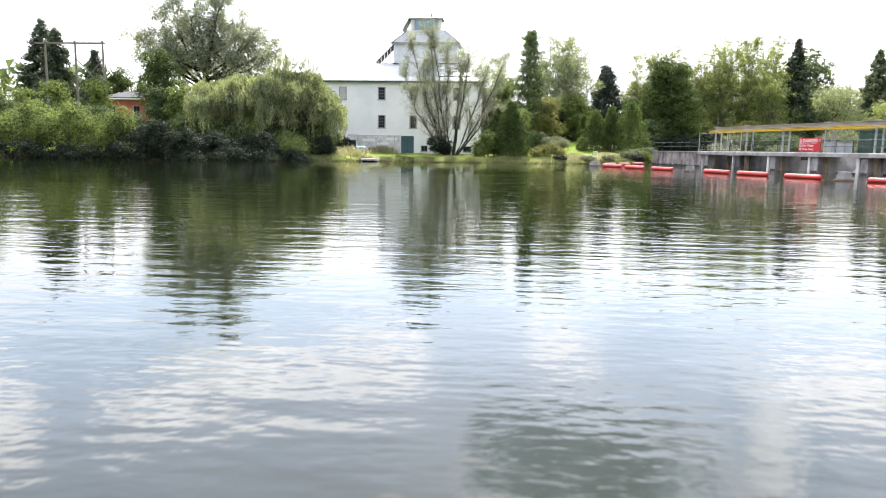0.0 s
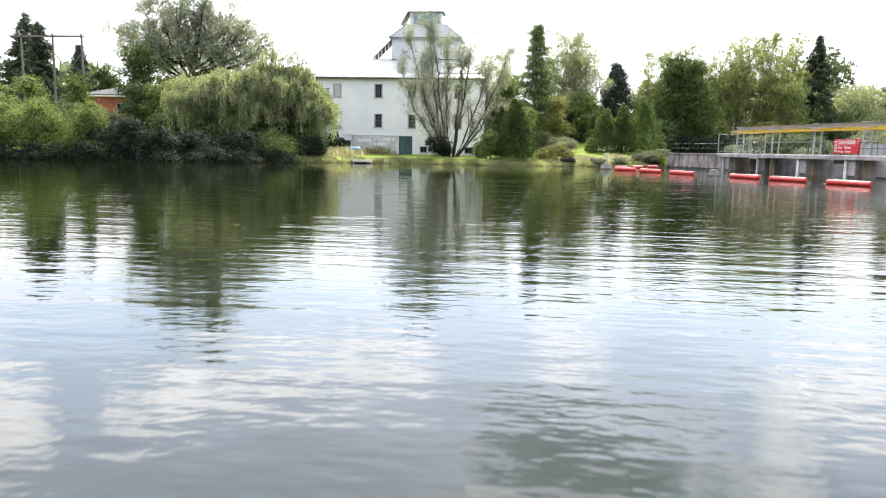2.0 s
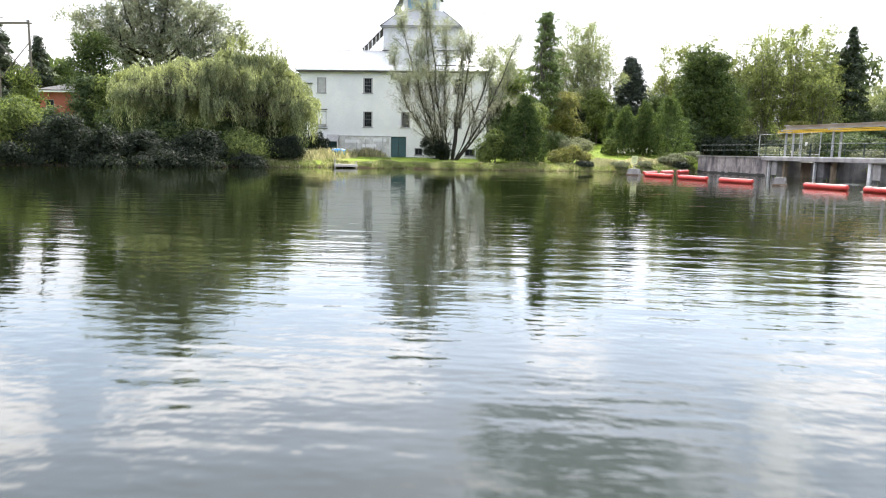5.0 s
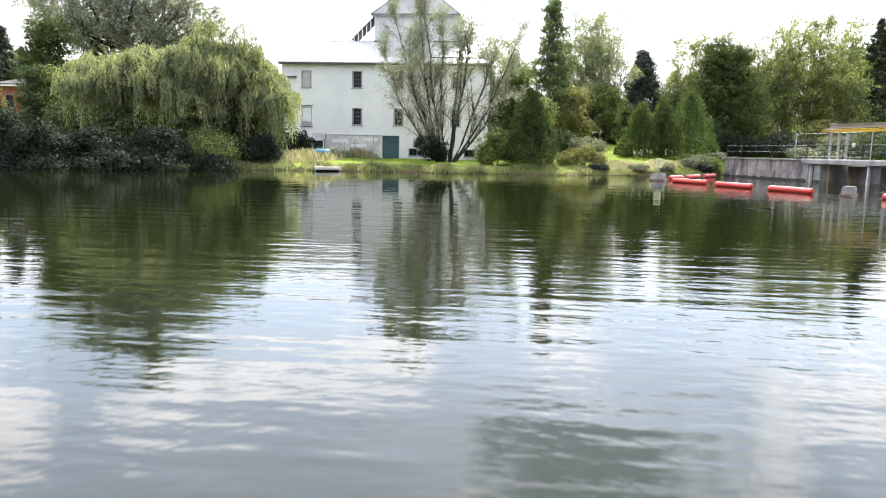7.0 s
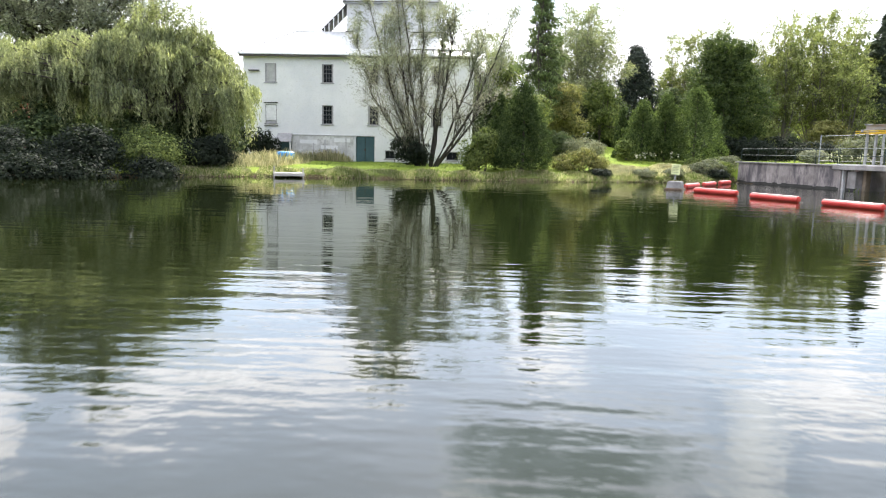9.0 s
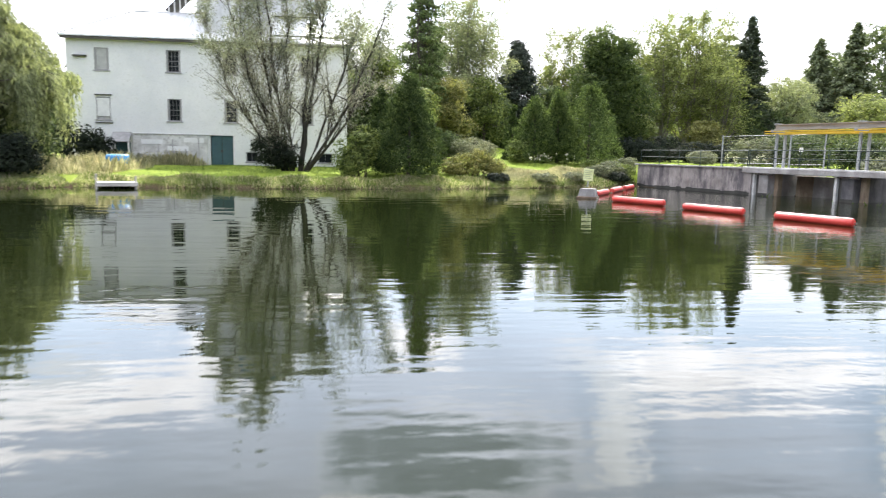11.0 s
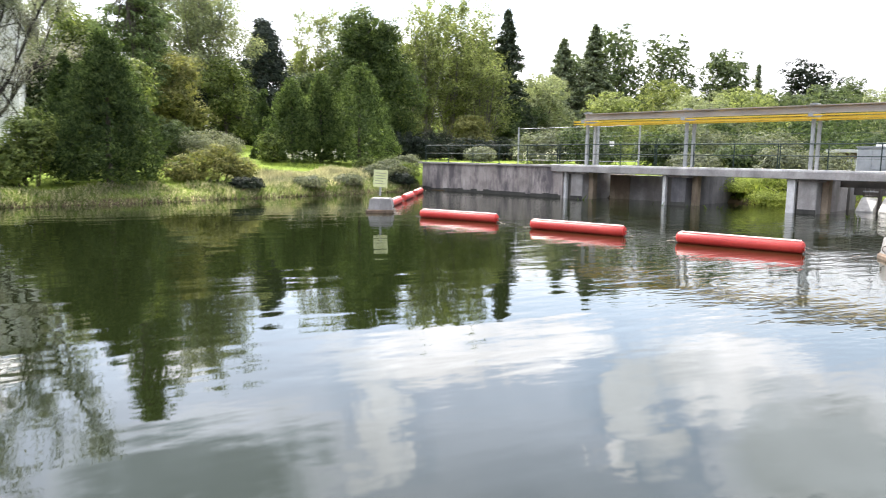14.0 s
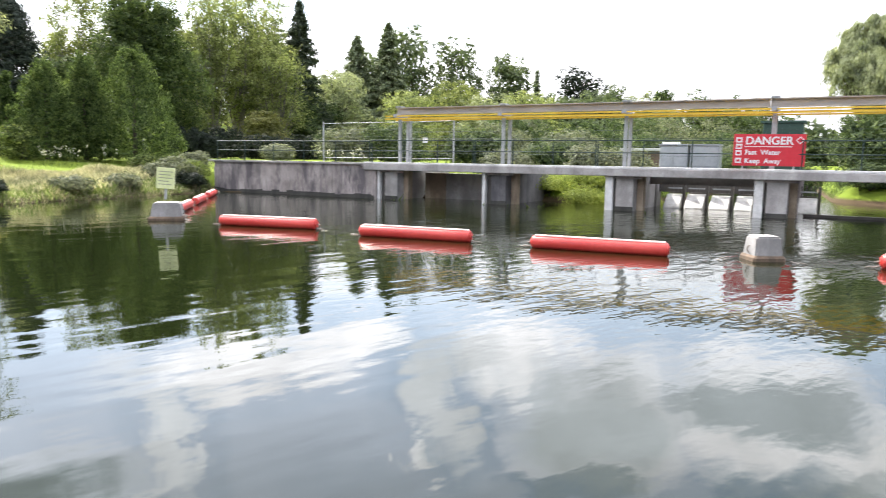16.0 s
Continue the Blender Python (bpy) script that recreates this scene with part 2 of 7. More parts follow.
M_RAIL.node_tree.nodes["Principled BSDF"].inputs["Specular IOR Level"].default_value = 0.25
M_BEAM = surface("weathered_beam", (0.26, 0.235, 0.215), (0.36, 0.33, 0.30), 0.8, 10, 0.75, stretch=(1, 1, 3))
M_YELLOW = surface("yellow_paint", (0.62, 0.38, 0.02), (0.72, 0.47, 0.04), 1.2, 12, 0.5)
M_SIGNRED = surface("sign_red", (0.55, 0.015, 0.03), (0.60, 0.025, 0.04), 2.0, 9, 0.5, bumpy=0)
M_SIGNWHITE = surface("sign_white", (0.74, 0.74, 0.74), (0.80, 0.80, 0.80), 2.0, 9, 0.5, bumpy=0)
M_SIGNYEL = surface("faded_yellow_sign", (0.62, 0.66, 0.30), (0.72, 0.74, 0.42), 2.0, 9, 0.55, bumpy=0)
M_BARK = surface("bark", (0.055, 0.045, 0.035), (0.10, 0.085, 0.07), 1.5, 9, 0.95, bumpy=0.9, dist=0.05, stretch=(2.5, 2.5, 0.5))
M_BARK_P = surface("pale_bark", (0.13, 0.115, 0.095), (0.20, 0.18, 0.155), 1.5, 9, 0.95, bumpy=0.7, dist=0.04, stretch=(2.5, 2.5, 0.5))
M_BARK_D = surface("dark_willow_bark", (0.018, 0.015, 0.012), (0.045, 0.038, 0.032), 1.5, 9, 0.95, bumpy=0.9, dist=0.05, stretch=(2.5, 2.5, 0.5))
M_BRICK = surface("red_brick", (0.24, 0.065, 0.045), (0.33, 0.10, 0.07), 0.9, 9, 0.85)
M_BROWN = surface("brown_brick", (0.10, 0.065, 0.052), (0.16, 0.11, 0.09), 0.9, 9, 0.85)
M_SHINGLE = surface("grey_shingle", (0.045, 0.043, 0.045), (0.08, 0.078, 0.08), 0.9, 9, 0.95)
M_GREENBOX = surface("dark_green_steel", (0.012, 0.045, 0.035), (0.02, 0.06, 0.045), 1.2, 9, 0.55)
M_GREYBOX = surface("grey_steel_cabinet", (0.25, 0.28, 0.30), (0.34, 0.37, 0.39), 1.0, 9, 0.5)
M_WOODG = surface("weathered_planks", (0.36, 0.34, 0.31), (0.52, 0.50, 0.46), 1.2, 12, 0.85, stretch=(0.6, 3, 3))
M_BLUE = surface("blue_plastic", (0.03, 0.22, 0.52), (0.05, 0.28, 0.60), 2.0, 12, 0.4, bumpy=0)
M_CHAIN = surface("rusty_chain", (0.16, 0.13, 0.11), (0.28, 0.25, 0.22), 4.0, 20, 0.7, metal=0.4)


def glass_material():
    mat, nt, b = material("dark_window_glass")
    b.inputs["Base Color"].default_value = (0.012, 0.014, 0.017, 1)
    b.inputs["Roughness"].default_value = 0.1
    b.inputs["IOR"].default_value = 1.25
    n = tex_noise(nt, 1.3, 2)
    bump(nt, b, n, 0.15, 0.02)
    return mat


M_GLASS = glass_material()
LEAF_WEEP = foliage("weeping_willow_leaf", (0.118, 0.134, 0.08), (0.245, 0.268, 0.152), (0.415, 0.435, 0.255), 0.45)
LEAF_WILL = foliage("grey_willow_leaf", (0.13, 0.14, 0.12), (0.245, 0.258, 0.22), (0.41, 0.42, 0.36), 0.4)
LEAF_PALE = foliage("pale_willow_leaf", (0.143, 0.16, 0.1), (0.237, 0.259, 0.163), (0.341, 0.362, 0.236), 0.4)
LEAF_BUSH = foliage("bank_shrub_leaf", (0.045, 0.062, 0.024), (0.13, 0.165, 0.055), (0.27, 0.31, 0.105), 0.35)
# near-black: dark foliage with the shade low on the bank coloured in
LEAF_DARK_SHADED = foliage("dark_shaded_leaf", (0.0075, 0.0115, 0.0085), (0.017, 0.0235, 0.017), (0.037, 0.048, 0.034), 0.25)
LEAF_CEDAR = foliage("cedar_spray", (0.018, 0.031, 0.012), (0.048, 0.074, 0.027), (0.125, 0.165, 0.058), 0.3)
LEAF_SPRUCE = foliage("spruce_needle", (0.03, 0.042, 0.031), (0.069, 0.087, 0.062), (0.127, 0.152, 0.105), 0.15)
LEAF_CONIF = foliage("green_conifer_needle", (0.05, 0.076, 0.035), (0.125, 0.168, 0.073), (0.234, 0.293, 0.126), 0.25)
LEAF_BROAD = foliage("broadleaf", (0.023, 0.036, 0.015), (0.06, 0.087, 0.033), (0.13, 0.168, 0.06), 0.4)
LEAF_POPLAR = foliage("poplar_leaf", (0.1, 0.118, 0.052), (0.225, 0.255, 0.108), (0.39, 0.42, 0.185), 0.4)
LEAF_NAVY = foliage("blue_spruce_needle", (0.02, 0.028, 0.024), (0.045, 0.058, 0.05), (0.1, 0.118, 0.1), 0.1)
LEAF_SUN = foliage("bright_bank_leaf", (0.12, 0.15, 0.035), (0.24, 0.28, 0.07), (0.38, 0.42, 0.13), 0.5)
LEAF_SAGE = foliage("sage_leaf", (0.066, 0.074, 0.052), (0.145, 0.155, 0.108), (0.255, 0.268, 0.185), 0.35)
LEAF_CEDAR2 = foliage("light_cedar_spray", (0.026, 0.043, 0.016), (0.072, 0.106, 0.038), (0.19, 0.24, 0.085), 0.32)
LEAF_YEL = foliage("yellowing_leaf", (0.085, 0.09, 0.035), (0.19, 0.19, 0.075), (0.32, 0.30, 0.125), 0.4)
LEAF_SILVER = foliage("silver_shrub_leaf", (0.09, 0.097, 0.068), (0.189, 0.198, 0.14), (0.333, 0.342, 0.252), 0.3)
GRASS_TALL = foliage("tall_grass", (0.209, 0.209, 0.152), (0.426, 0.399, 0.317), (0.688, 0.605, 0.578), 0.62)
GRASS_GREEN = foliage("green_reed", (0.071, 0.106, 0.042), (0.163, 0.214, 0.083), (0.277, 0.335, 0.146), 0.6)
M_FLOWER = foliage("white_flower", (0.377, 0.359, 0.326), (0.649, 0.619, 0.573), (0.891, 0.848, 0.813), 0.3)


# ---- building blocks ----
def thing(name, at=(0, 0, 0), turn=0.0, label="", category="", group="", kind=""):
    e = new(name)
    e.empty_display_size = 0.3
    e.matrix_basis = pose(at[0], at[1], at[2], 0, 0, turn)
    return tagged(e, label, category, group, kind)


def from_arrays(name, verts, faces, mat, parent=None, label="", smooth=False):
    me = bpy.data.meshes.new(name)
    verts = np.asarray(verts, dtype=np.float32)
    if isinstance(faces, np.ndarray):
        k = faces.shape[1]
        n = len(faces)
        me.vertices.add(len(verts))
        me.vertices.foreach_set("co", verts.ravel())
        me.loops.add(n * k)
        me.loops.foreach_set("vertex_index", faces.astype(np.int32).ravel())
        me.polygons.add(n)
        me.polygons.foreach_set("loop_start", np.arange(0, n * k, k, dtype=np.int32))
        me.polygons.foreach_set("loop_total", np.full(n, k, dtype=np.int32))
        me.update(calc_edges=True)
    else:
        me.from_pydata([tuple(map(float, v)) for v in verts], [], faces)
        me.update()
    if smooth:
        me.polygons.foreach_set("use_smooth", np.ones(len(me.polygons), dtype=bool))
    me.materials.append(mat)
    ob = new(name, me)
    if parent:
        ob.parent = parent
    return tagged(ob, label)


def part(name, bm, mat, parent=None, label="", smooth=False):
    me = bpy.data.meshes.new(name)
    bmesh.ops.recalc_face_normals(bm, faces=bm.faces)
    bm.to_mesh(me)
    bm.free()
    if smooth:
        for p in me.polygons:
            p.use_smooth = True
    me.materials.append(mat)
    ob = new(name, me)
    if parent:
        ob.parent = parent
    return tagged(ob, label)


def box(bm, x0, x1, y0, y1, z0, z1, m=None, bevel=0.0):
    r = bmesh.ops.create_cube(bm, size=1.0, matrix=Matrix.Translation(((x0 + x1) / 2, (y0 + y1) / 2, (z0 + z1) / 2)) @ Matrix.Diagonal((x1 - x0, y1 - y0, z1 - z0, 1)))
    vs = r["verts"]
    if bevel:
        es = list({e for v in vs for e in v.link_edges})
        rb = bmesh.ops.bevel(bm, geom=es, offset=bevel, segments=1, affect="EDGES")
        vs = rb["verts"]
    if m:
        bmesh.ops.transform(bm, matrix=m, verts=vs)
    return vs


def boxpart(name, dims, mat, parent=None, label="", bevel=0.0, m=None):
    bm = bmesh.new()
    box(bm, *dims, m=m, bevel=bevel)
    return part(name, bm, mat, parent, label)


def rod(bm, a, b, r, sides=8, r2=None):
    a, b = Vector(a), Vector(b)
    d = b - a
    q = d.to_track_quat("Z", "Y").to_matrix().to_4x4()
    bmesh.ops.create_cone(bm, cap_ends=True, segments=sides, radius1=r, radius2=r if r2 is None else r2, depth=d.length,
                          matrix=Matrix.Translation((a + b) / 2) @ q)


def tube_arrays(paths, sides=6):
    """Tapered tubes: paths of (points, radii)."""
    V, Fc, base = [], [], 0
    for pts, rad in paths:
        pts = np.asarray(pts, float)
        n = len(pts)
        tan = np.gradient(pts, axis=0)
        tan /= np.linalg.norm(tan, axis=1)[:, None] + 1e-9
        ref = np.where(np.abs(tan[:, 2:3]) > 0.9, np.array([[1.0, 0, 0]]), np.array([[0, 0, 1.0]]))
        a = np.cross(tan, ref)
        a /= np.linalg.norm(a, axis=1)[:, None] + 1e-9
        b = np.cross(tan, a)
        for i in range(n):
            for k in range(sides):
                ang = 2 * math.pi * k / sides
                V.append(pts[i] + rad[i] * (math.cos(ang) * a[i] + math.sin(ang) * b[i]))
        for i in range(n - 1):
            for k in range(sides):
                k2 = (k + 1) % sides
                Fc.append((base + i * sides + k, base + i * sides + k2, base + (i + 1) * sides + k2, base + (i + 1) * sides + k))
        base += n * sides
    return np.array(V), np.array(Fc, dtype=np.int32)


def limb(rng, a, b, r0, r1, n=7, wobble=0.08, sag=0.0):
    a, b = np.asarray(a, float), np.asarray(b, float)
    t = np.linspace(0, 1, n)[:, None]
    L = np.linalg.norm(b - a)
    w = np.cumsum(rng.normal(0, wobble * L / n, (n, 3)), axis=0) * np.sin(np.pi * t)
    p = a + (b - a) * t + w
    p[:, 2] += sag * L * np.sin(np.pi * t[:, 0])
    return p, r0 + (r1 - r0) * t[:, 0]


def unit(v):
    return v / (np.linalg.norm(v, axis=1)[:, None] + 1e-9)


def leaf_cards(name, c, axis, normal, length, width, mat, parent, label=""):
    """Small three-cornered leaf sprays at c, along axis, facing normal."""
    n = len(c)
    axis = unit(axis)
    side = unit(np.cross(axis, normal))
    length, width = np.broadcast_to(length, n)[:, None], np.broadcast_to(width, n)[:, None]
    v = np.empty((n, 3, 3))
    v[:, 0] = c - axis * length * 0.5
    v[:, 1] = c + side * width * 0.6 + axis * length * 0.05
    v[:, 2] = c + axis * length * 0.5 - side * width * 0.35
    f = np.arange(n * 3, dtype=np.int32).reshape(n, 3)
    return from_arrays(name, v.reshape(-1, 3), f, mat, parent, label)


def lobes_points(rng, lobes, n, clump=0.45, per=46, shell=0.28, gaps=0.12):
    """Points in clumps near the outsides of ellipsoid lobes, with the clump's outward way."""
    lobes = np.asarray(lobes, float)
    area = (lobes[:, 3] * lobes[:, 4] + lobes[:, 4] * lobes[:, 5] + lobes[:, 3] * lobes[:, 5])
    m = max(8, int(n / per))
    got_c, got_d = [], []
    while sum(map(len, got_c)) < m:
        k = rng.choice(len(lobes), size=m * 2, p=area / area.sum())
        d = unit(rng.normal(size=(m * 2, 3)))
        rad = 1 - np.abs(rng.normal(0, shell, m * 2))
        p = lobes[k, :3] + d * lobes[k, 3:6] * rad[:, None]
        keep = np.ones(m * 2, bool)
        for l in lobes:
            q = np.linalg.norm((p - l[:3]) / l[3:6], axis=1)
            keep &= q > 0.62
        keep &= rng.random(m * 2) > gaps
        got_c.append(p[keep])
        got_d.append(d[keep])
    cc, dd = np.concatenate(got_c)[:m], np.concatenate(got_d)[:m]
    idx = np.repeat(np.arange(m), per)
    # each tuft is a small dome that turns up and outwards, with shade under it
    off = unit(rng.normal(size=(len(idx), 3)) + dd[idx] * 0.55 + np.array([0, 0, 0.65]))
    size = clump * rng.uniform(0.65, 1.35, m)
    spread = off * (size[idx] * rng.uniform(0.55, 1.08, len(idx)))[:, None] * np.array([1.15, 1.15, 0.8])
    return cc[idx] + spread, off, cc


def crown(rng, lobes, n, leaf, mat, parent, clump=0.45, aspect=0.55, droop=0.2, gaps=0.12, name="crown", shell=0.28, zmin=0.1, core=0.16):
    clump = clump * 1.7
    n_inner, leaf_inner = int(n * core), leaf
    n, leaf = int(n * 1.55), leaf * 0.835
    p, d, cc = lobes_points(rng, lobes, n, clump, gaps=gaps, shell=shell)
    ok = p[:, 2] > zmin
    p, d = p[ok], d[ok]
    k = len(p)
    axis = np.cross(d, rng.normal(size=(k, 3))) + d * 0.25 + np.array([0, 0, -droop])
    nor = d + np.array([0, 0, 0.15]) + rng.normal(0, 0.33, (k, 3))
    s = leaf * rng.uniform(0.6, 1.35, k)
    # inner mass of larger leaves, so that little sky shows through
    lob = np.asarray(lobes, float)
    kk = rng.integers(0, len(lob), n_inner)
    q = lob[kk, :3] + unit(rng.normal(size=(len(kk), 3))) * lob[kk, 3:6] * (rng.uniform(0.0, 0.8, len(kk)) ** 0.6)[:, None]
    q = q[q[:, 2] > zmin]
    sq = leaf_inner * rng.uniform(1.5, 2.6, len(q))
    p = np.concatenate([p, q])
    axis = np.concatenate([axis, rng.normal(0, 1, q.shape)])
    nor = np.concatenate([nor, rng.normal(0, 1, q.shape) + np.array([0, 0.0, 0.5])])
    s = np.concatenate([s, sq])
    leaf_cards(name, p, axis, nor, s, s * aspect, mat, parent)
    return cc


def broad_tree(name, at, height, lobes, n, leaf, mat, label, trunk_r=0.3, bark=None, seed=1, clump=0.5, gaps=0.12, category="tree", group="", stems=1, trunk_h=None, core=0.16):
    """A tapered trunk, limbs that reach into the lobes, and a clumped crown. Lobes are relative to the foot."""
    rng = np.random.default_rng(seed)
    e = thing(name, at, 0, label, category, group)
    lobes = np.asarray(lobes, float)
    th = trunk_h or height * 0.45
    paths = []
    for s in range(stems):
        off = rng.normal(0, 0.25 * (stems > 1), 3) * np.array([1, 1, 0])
        top = np.array([rng.normal(0, 0.25), rng.normal(0, 0.25), th]) + off * 4
        paths.append(limb(rng, off + np.array([0, 0, -0.3]), top, trunk_r, trunk_r * 0.55, 8, 0.05))
    tube, fc = tube_arrays(paths, 9)
    from_arrays("trunk", tube, fc, bark or M_BARK, e, smooth=True)
    br = []
    for l in lobes:
        src = paths[rng.integers(len(paths))][0]
        i = rng.integers(len(src) // 2, len(src))
        tip = l[:3] + rng.normal(0, 0.2, 3) * l[3:6]
        main = limb(rng, src[i], tip, trunk_r * 0.42, 0.03, 8, 0.14, 0.05)
        br.append(main)
        for _ in range(4):
            q = main[0]
            j = rng.integers(3, len(q))
            t2 = l[:3] + unit(rng.normal(size=(1, 3)))[0] * l[3:6] * 0.85
            br.append(limb(rng, q[j], t2, trunk_r * 0.16, 0.015, 6, 0.15))
    fine = []
    for pth in br:
        if trunk_r >= 0.35 and pth[1][0] > trunk_r * 0.3:
            from_arrays("limb", *tube_arrays([pth], 6), bark or M_BARK, e, smooth=True)
        else:
            fine.append(pth)
    tagged(from_arrays("twig_mass", *tube_arrays(fine, 5), bark or M_BARK, e, smooth=True), kind="stuff")
    crown(rng, lobes, int(n * 1.35), leaf, mat, e, clump=clump, gaps=gaps, core=core)
    return e


def auto_lobes(rng, h, z0, hw, count, flat=0.8, taper=0.34, close=0.5):
    """An uneven crown: lobes set round an axis between z0 and h, narrower to the top."""
    out = []
    for i in range(count):
        f = (i + 0.5) / count
        z = z0 + (h - z0) * (0.12 + 0.76 * f)
        wide = hw * (1 - taper * abs(f - 0.4) / 0.6) * 0.62
        a = i * 2.4 + rng.uniform(-0.4, 0.4)
        rr = hw * 0.52 * (1 - close * f)
        r = wide * rng.uniform(0.75, 1.1)
        out.append((rr * math.cos(a), rr * math.sin(a), z, r, r, r * flat * rng.uniform(0.8, 1.15)))
    out.append((0, 0, h - hw * 0.45, hw * 0.56, hw * 0.56, hw * 0.45))
    return out


def spruce(name, at, h, hw, n, leaf, mat, label, seed=1, sparse=0.0, z0=0.6, power=0.9, group="", category="spruce tree", tiers=0, bark=None):
    """A conifer of drooping boughs in whorls round a straight trunk."""
    rng = np.random.default_rng(seed)
    e = thing(name, at, 0, label, category, group)
    tube, fc = tube_arrays([limb(rng, (0, 0, -0.3), (0, 0, h * 0.98), max(0.12, h * 0.014), 0.02, 10, 0.01)], 8)
    from_arrays("trunk", tube, fc, bark or M_BARK, e, smooth=True)
    k = tiers or int(h * 3.0)
    boughs, cen, way = [], [], []
    for i in range(k):
        f = (i + rng.uniform(0, 0.7)) / k
        z = z0 + (h - z0) * f
        reach = hw * ((1 - f) ** power) * (0.35 + 0.65 * min(1, f * 9 + 0.4)) + 0.12
        for j in range(rng.integers(5, 9)):
            if rng.random() < sparse:
                continue
            a = rng.uniform(0, 2 * math.pi)
            rr = reach * rng.uniform(0.65, 1.12)
            tip = np.array([rr * math.cos(a), rr * math.sin(a), z - rr * rng.uniform(0.1, 0.4)])
            pt, rd = limb(rng, (0, 0, z), tip, 0.03 + 0.012 * rr, 0.008, 5, 0.06, 0.06)
            boughs.append((pt, rd))
            m = max(4, int(3 + rr * 6))
            t = rng.uniform(0.06, 1.0, m) ** 0.55
            base = np.array([0, 0, z]) + (tip - np.array([0, 0, z])) * t[:, None]
            cen.append(base)
            way.append(np.repeat((tip - np.array([0, 0, z]))[None] / (rr + 0.01), m, 0))
    tube, fc = tube_arrays(boughs, 4)
    tagged(from_arrays("bough_mass", tube, fc, bark or M_BARK, e, smooth=True), kind="stuff")
    cen, way = np.concatenate(cen), np.concatenate(way)
    per = max(4, int(n * 3.3 / len(cen)))
    leaf = leaf * 0.86
    idx = np.repeat(np.arange(len(cen)), per)
    p = cen[idx] + rng.normal(0, 0.21, (len(idx), 3)) * np.array([1, 1, 0.85])
    axis = way[idx] + rng.normal(0, 0.5, (len(idx), 3)) + np.array([0, 0, -0.25])
    nor = np.array([0, 0, 1.0]) + rng.normal(0, 0.45, (len(idx), 3))
    s = leaf * rng.uniform(0.6, 1.3, len(idx))
    leaf_cards("crown", p, axis, nor, s * 1.15, s * 0.7, mat, e)
    return e


def cedar(name, at, h, hw, n, leaf, mat, label, seed=1, group="", category="cedar tree", belly=0.28, tops=1):
    """A dense columnar cedar: upright sprays over a lumpy teardrop."""
    rng = np.random.default_rng(seed)
    e = thing(name, at, 0, label, category, group)
    tube, fc = tube_arrays([limb(rng, (0, 0, -0.3), (0, 0, h * 0.9), 0.16, 0.03, 8, 0.02)], 8)
    from_arrays("trunk", tube, fc, M_BARK, e, smooth=True)
    n, leaf = int(n * 1.75), leaf * 0.78
    per = 64
    m = n // per
    f = 1 - (1 - rng.random(m)) ** 0.72
    prof = np.where(f < belly, 0.84 + 0.16 * np.sin(f / belly * math.pi / 2), np.clip(1 - (f - belly) / (1 - belly), 0, 1) ** 0.86)
    a = rng.uniform(0, 2 * math.pi, m)
    lump = 1 + 0.13 * np.sin(a * 3 + f * 9 + seed) + 0.10 * np.sin(a * 5 - f * 17 + seed * 2)
    r = hw * prof * lump * (1 - np.abs(rng.normal(0, 0.10, m)))
    c = np.stack([r * np.cos(a), r * np.sin(a), 0.12 + f * (h - 0.12)], 1)
    d = np.stack([np.cos(a), np.sin(a), np.full(m, 0.35)], 1)
    idx = np.repeat(np.arange(m), per)
    off = unit(rng.normal(size=(len(idx), 3)) + d[idx] * 0.8 + np.array([0, 0, 0.5]))
    tuft = (0.12 + 0.075 * hw) * rng.uniform(0.6, 1.35, m)
    # flat plumes that sweep up and out, with shade beneath
    p = c[idx] + off * (tuft[idx] * rng.uniform(0.5, 1.1, len(idx)))[:, None] * np.array([1, 1, 1.35]) + d[idx] * 0.1 * hw * rng.random((len(idx), 1))
    p[:, 2] = np.maximum(p[:, 2], 0.05)
    axis = off * 0.6 + np.array([0, 0, 0.6]) + rng.normal(0, 0.4, (len(idx), 3))
    nor = off + np.array([0, 0, 0.5]) + rng.normal(0, 0.3, (len(idx), 3))
    s = leaf * rng.uniform(0.6, 1.3, len(idx))
    # inner mass
    k2 = n // 7
    f2 = rng.random(k2)
    a2 = rng.uniform(0, 2 * math.pi, k2)
    r2 = hw * 0.9 * np.where(f2 < belly, 0.9, np.clip(1 - (f2 - belly) / (1 - belly), 0, 1) ** 0.86) * rng.random(k2) ** 0.4
    q = np.stack([r2 * np.cos(a2), r2 * np.sin(a2), 0.2 + f2 * h * 0.95], 1)
    p, axis, nor = np.concatenate([p, q]), np.concatenate([axis, rng.normal(size=q.shape)]), np.concatenate([nor, rng.normal(size=q.shape)])
    s = np.concatenate([s, np.full(k2, leaf * 2.2)])
    leaf_cards("crown", p, axis, nor, s, s * 0.45, mat, e)
    return e


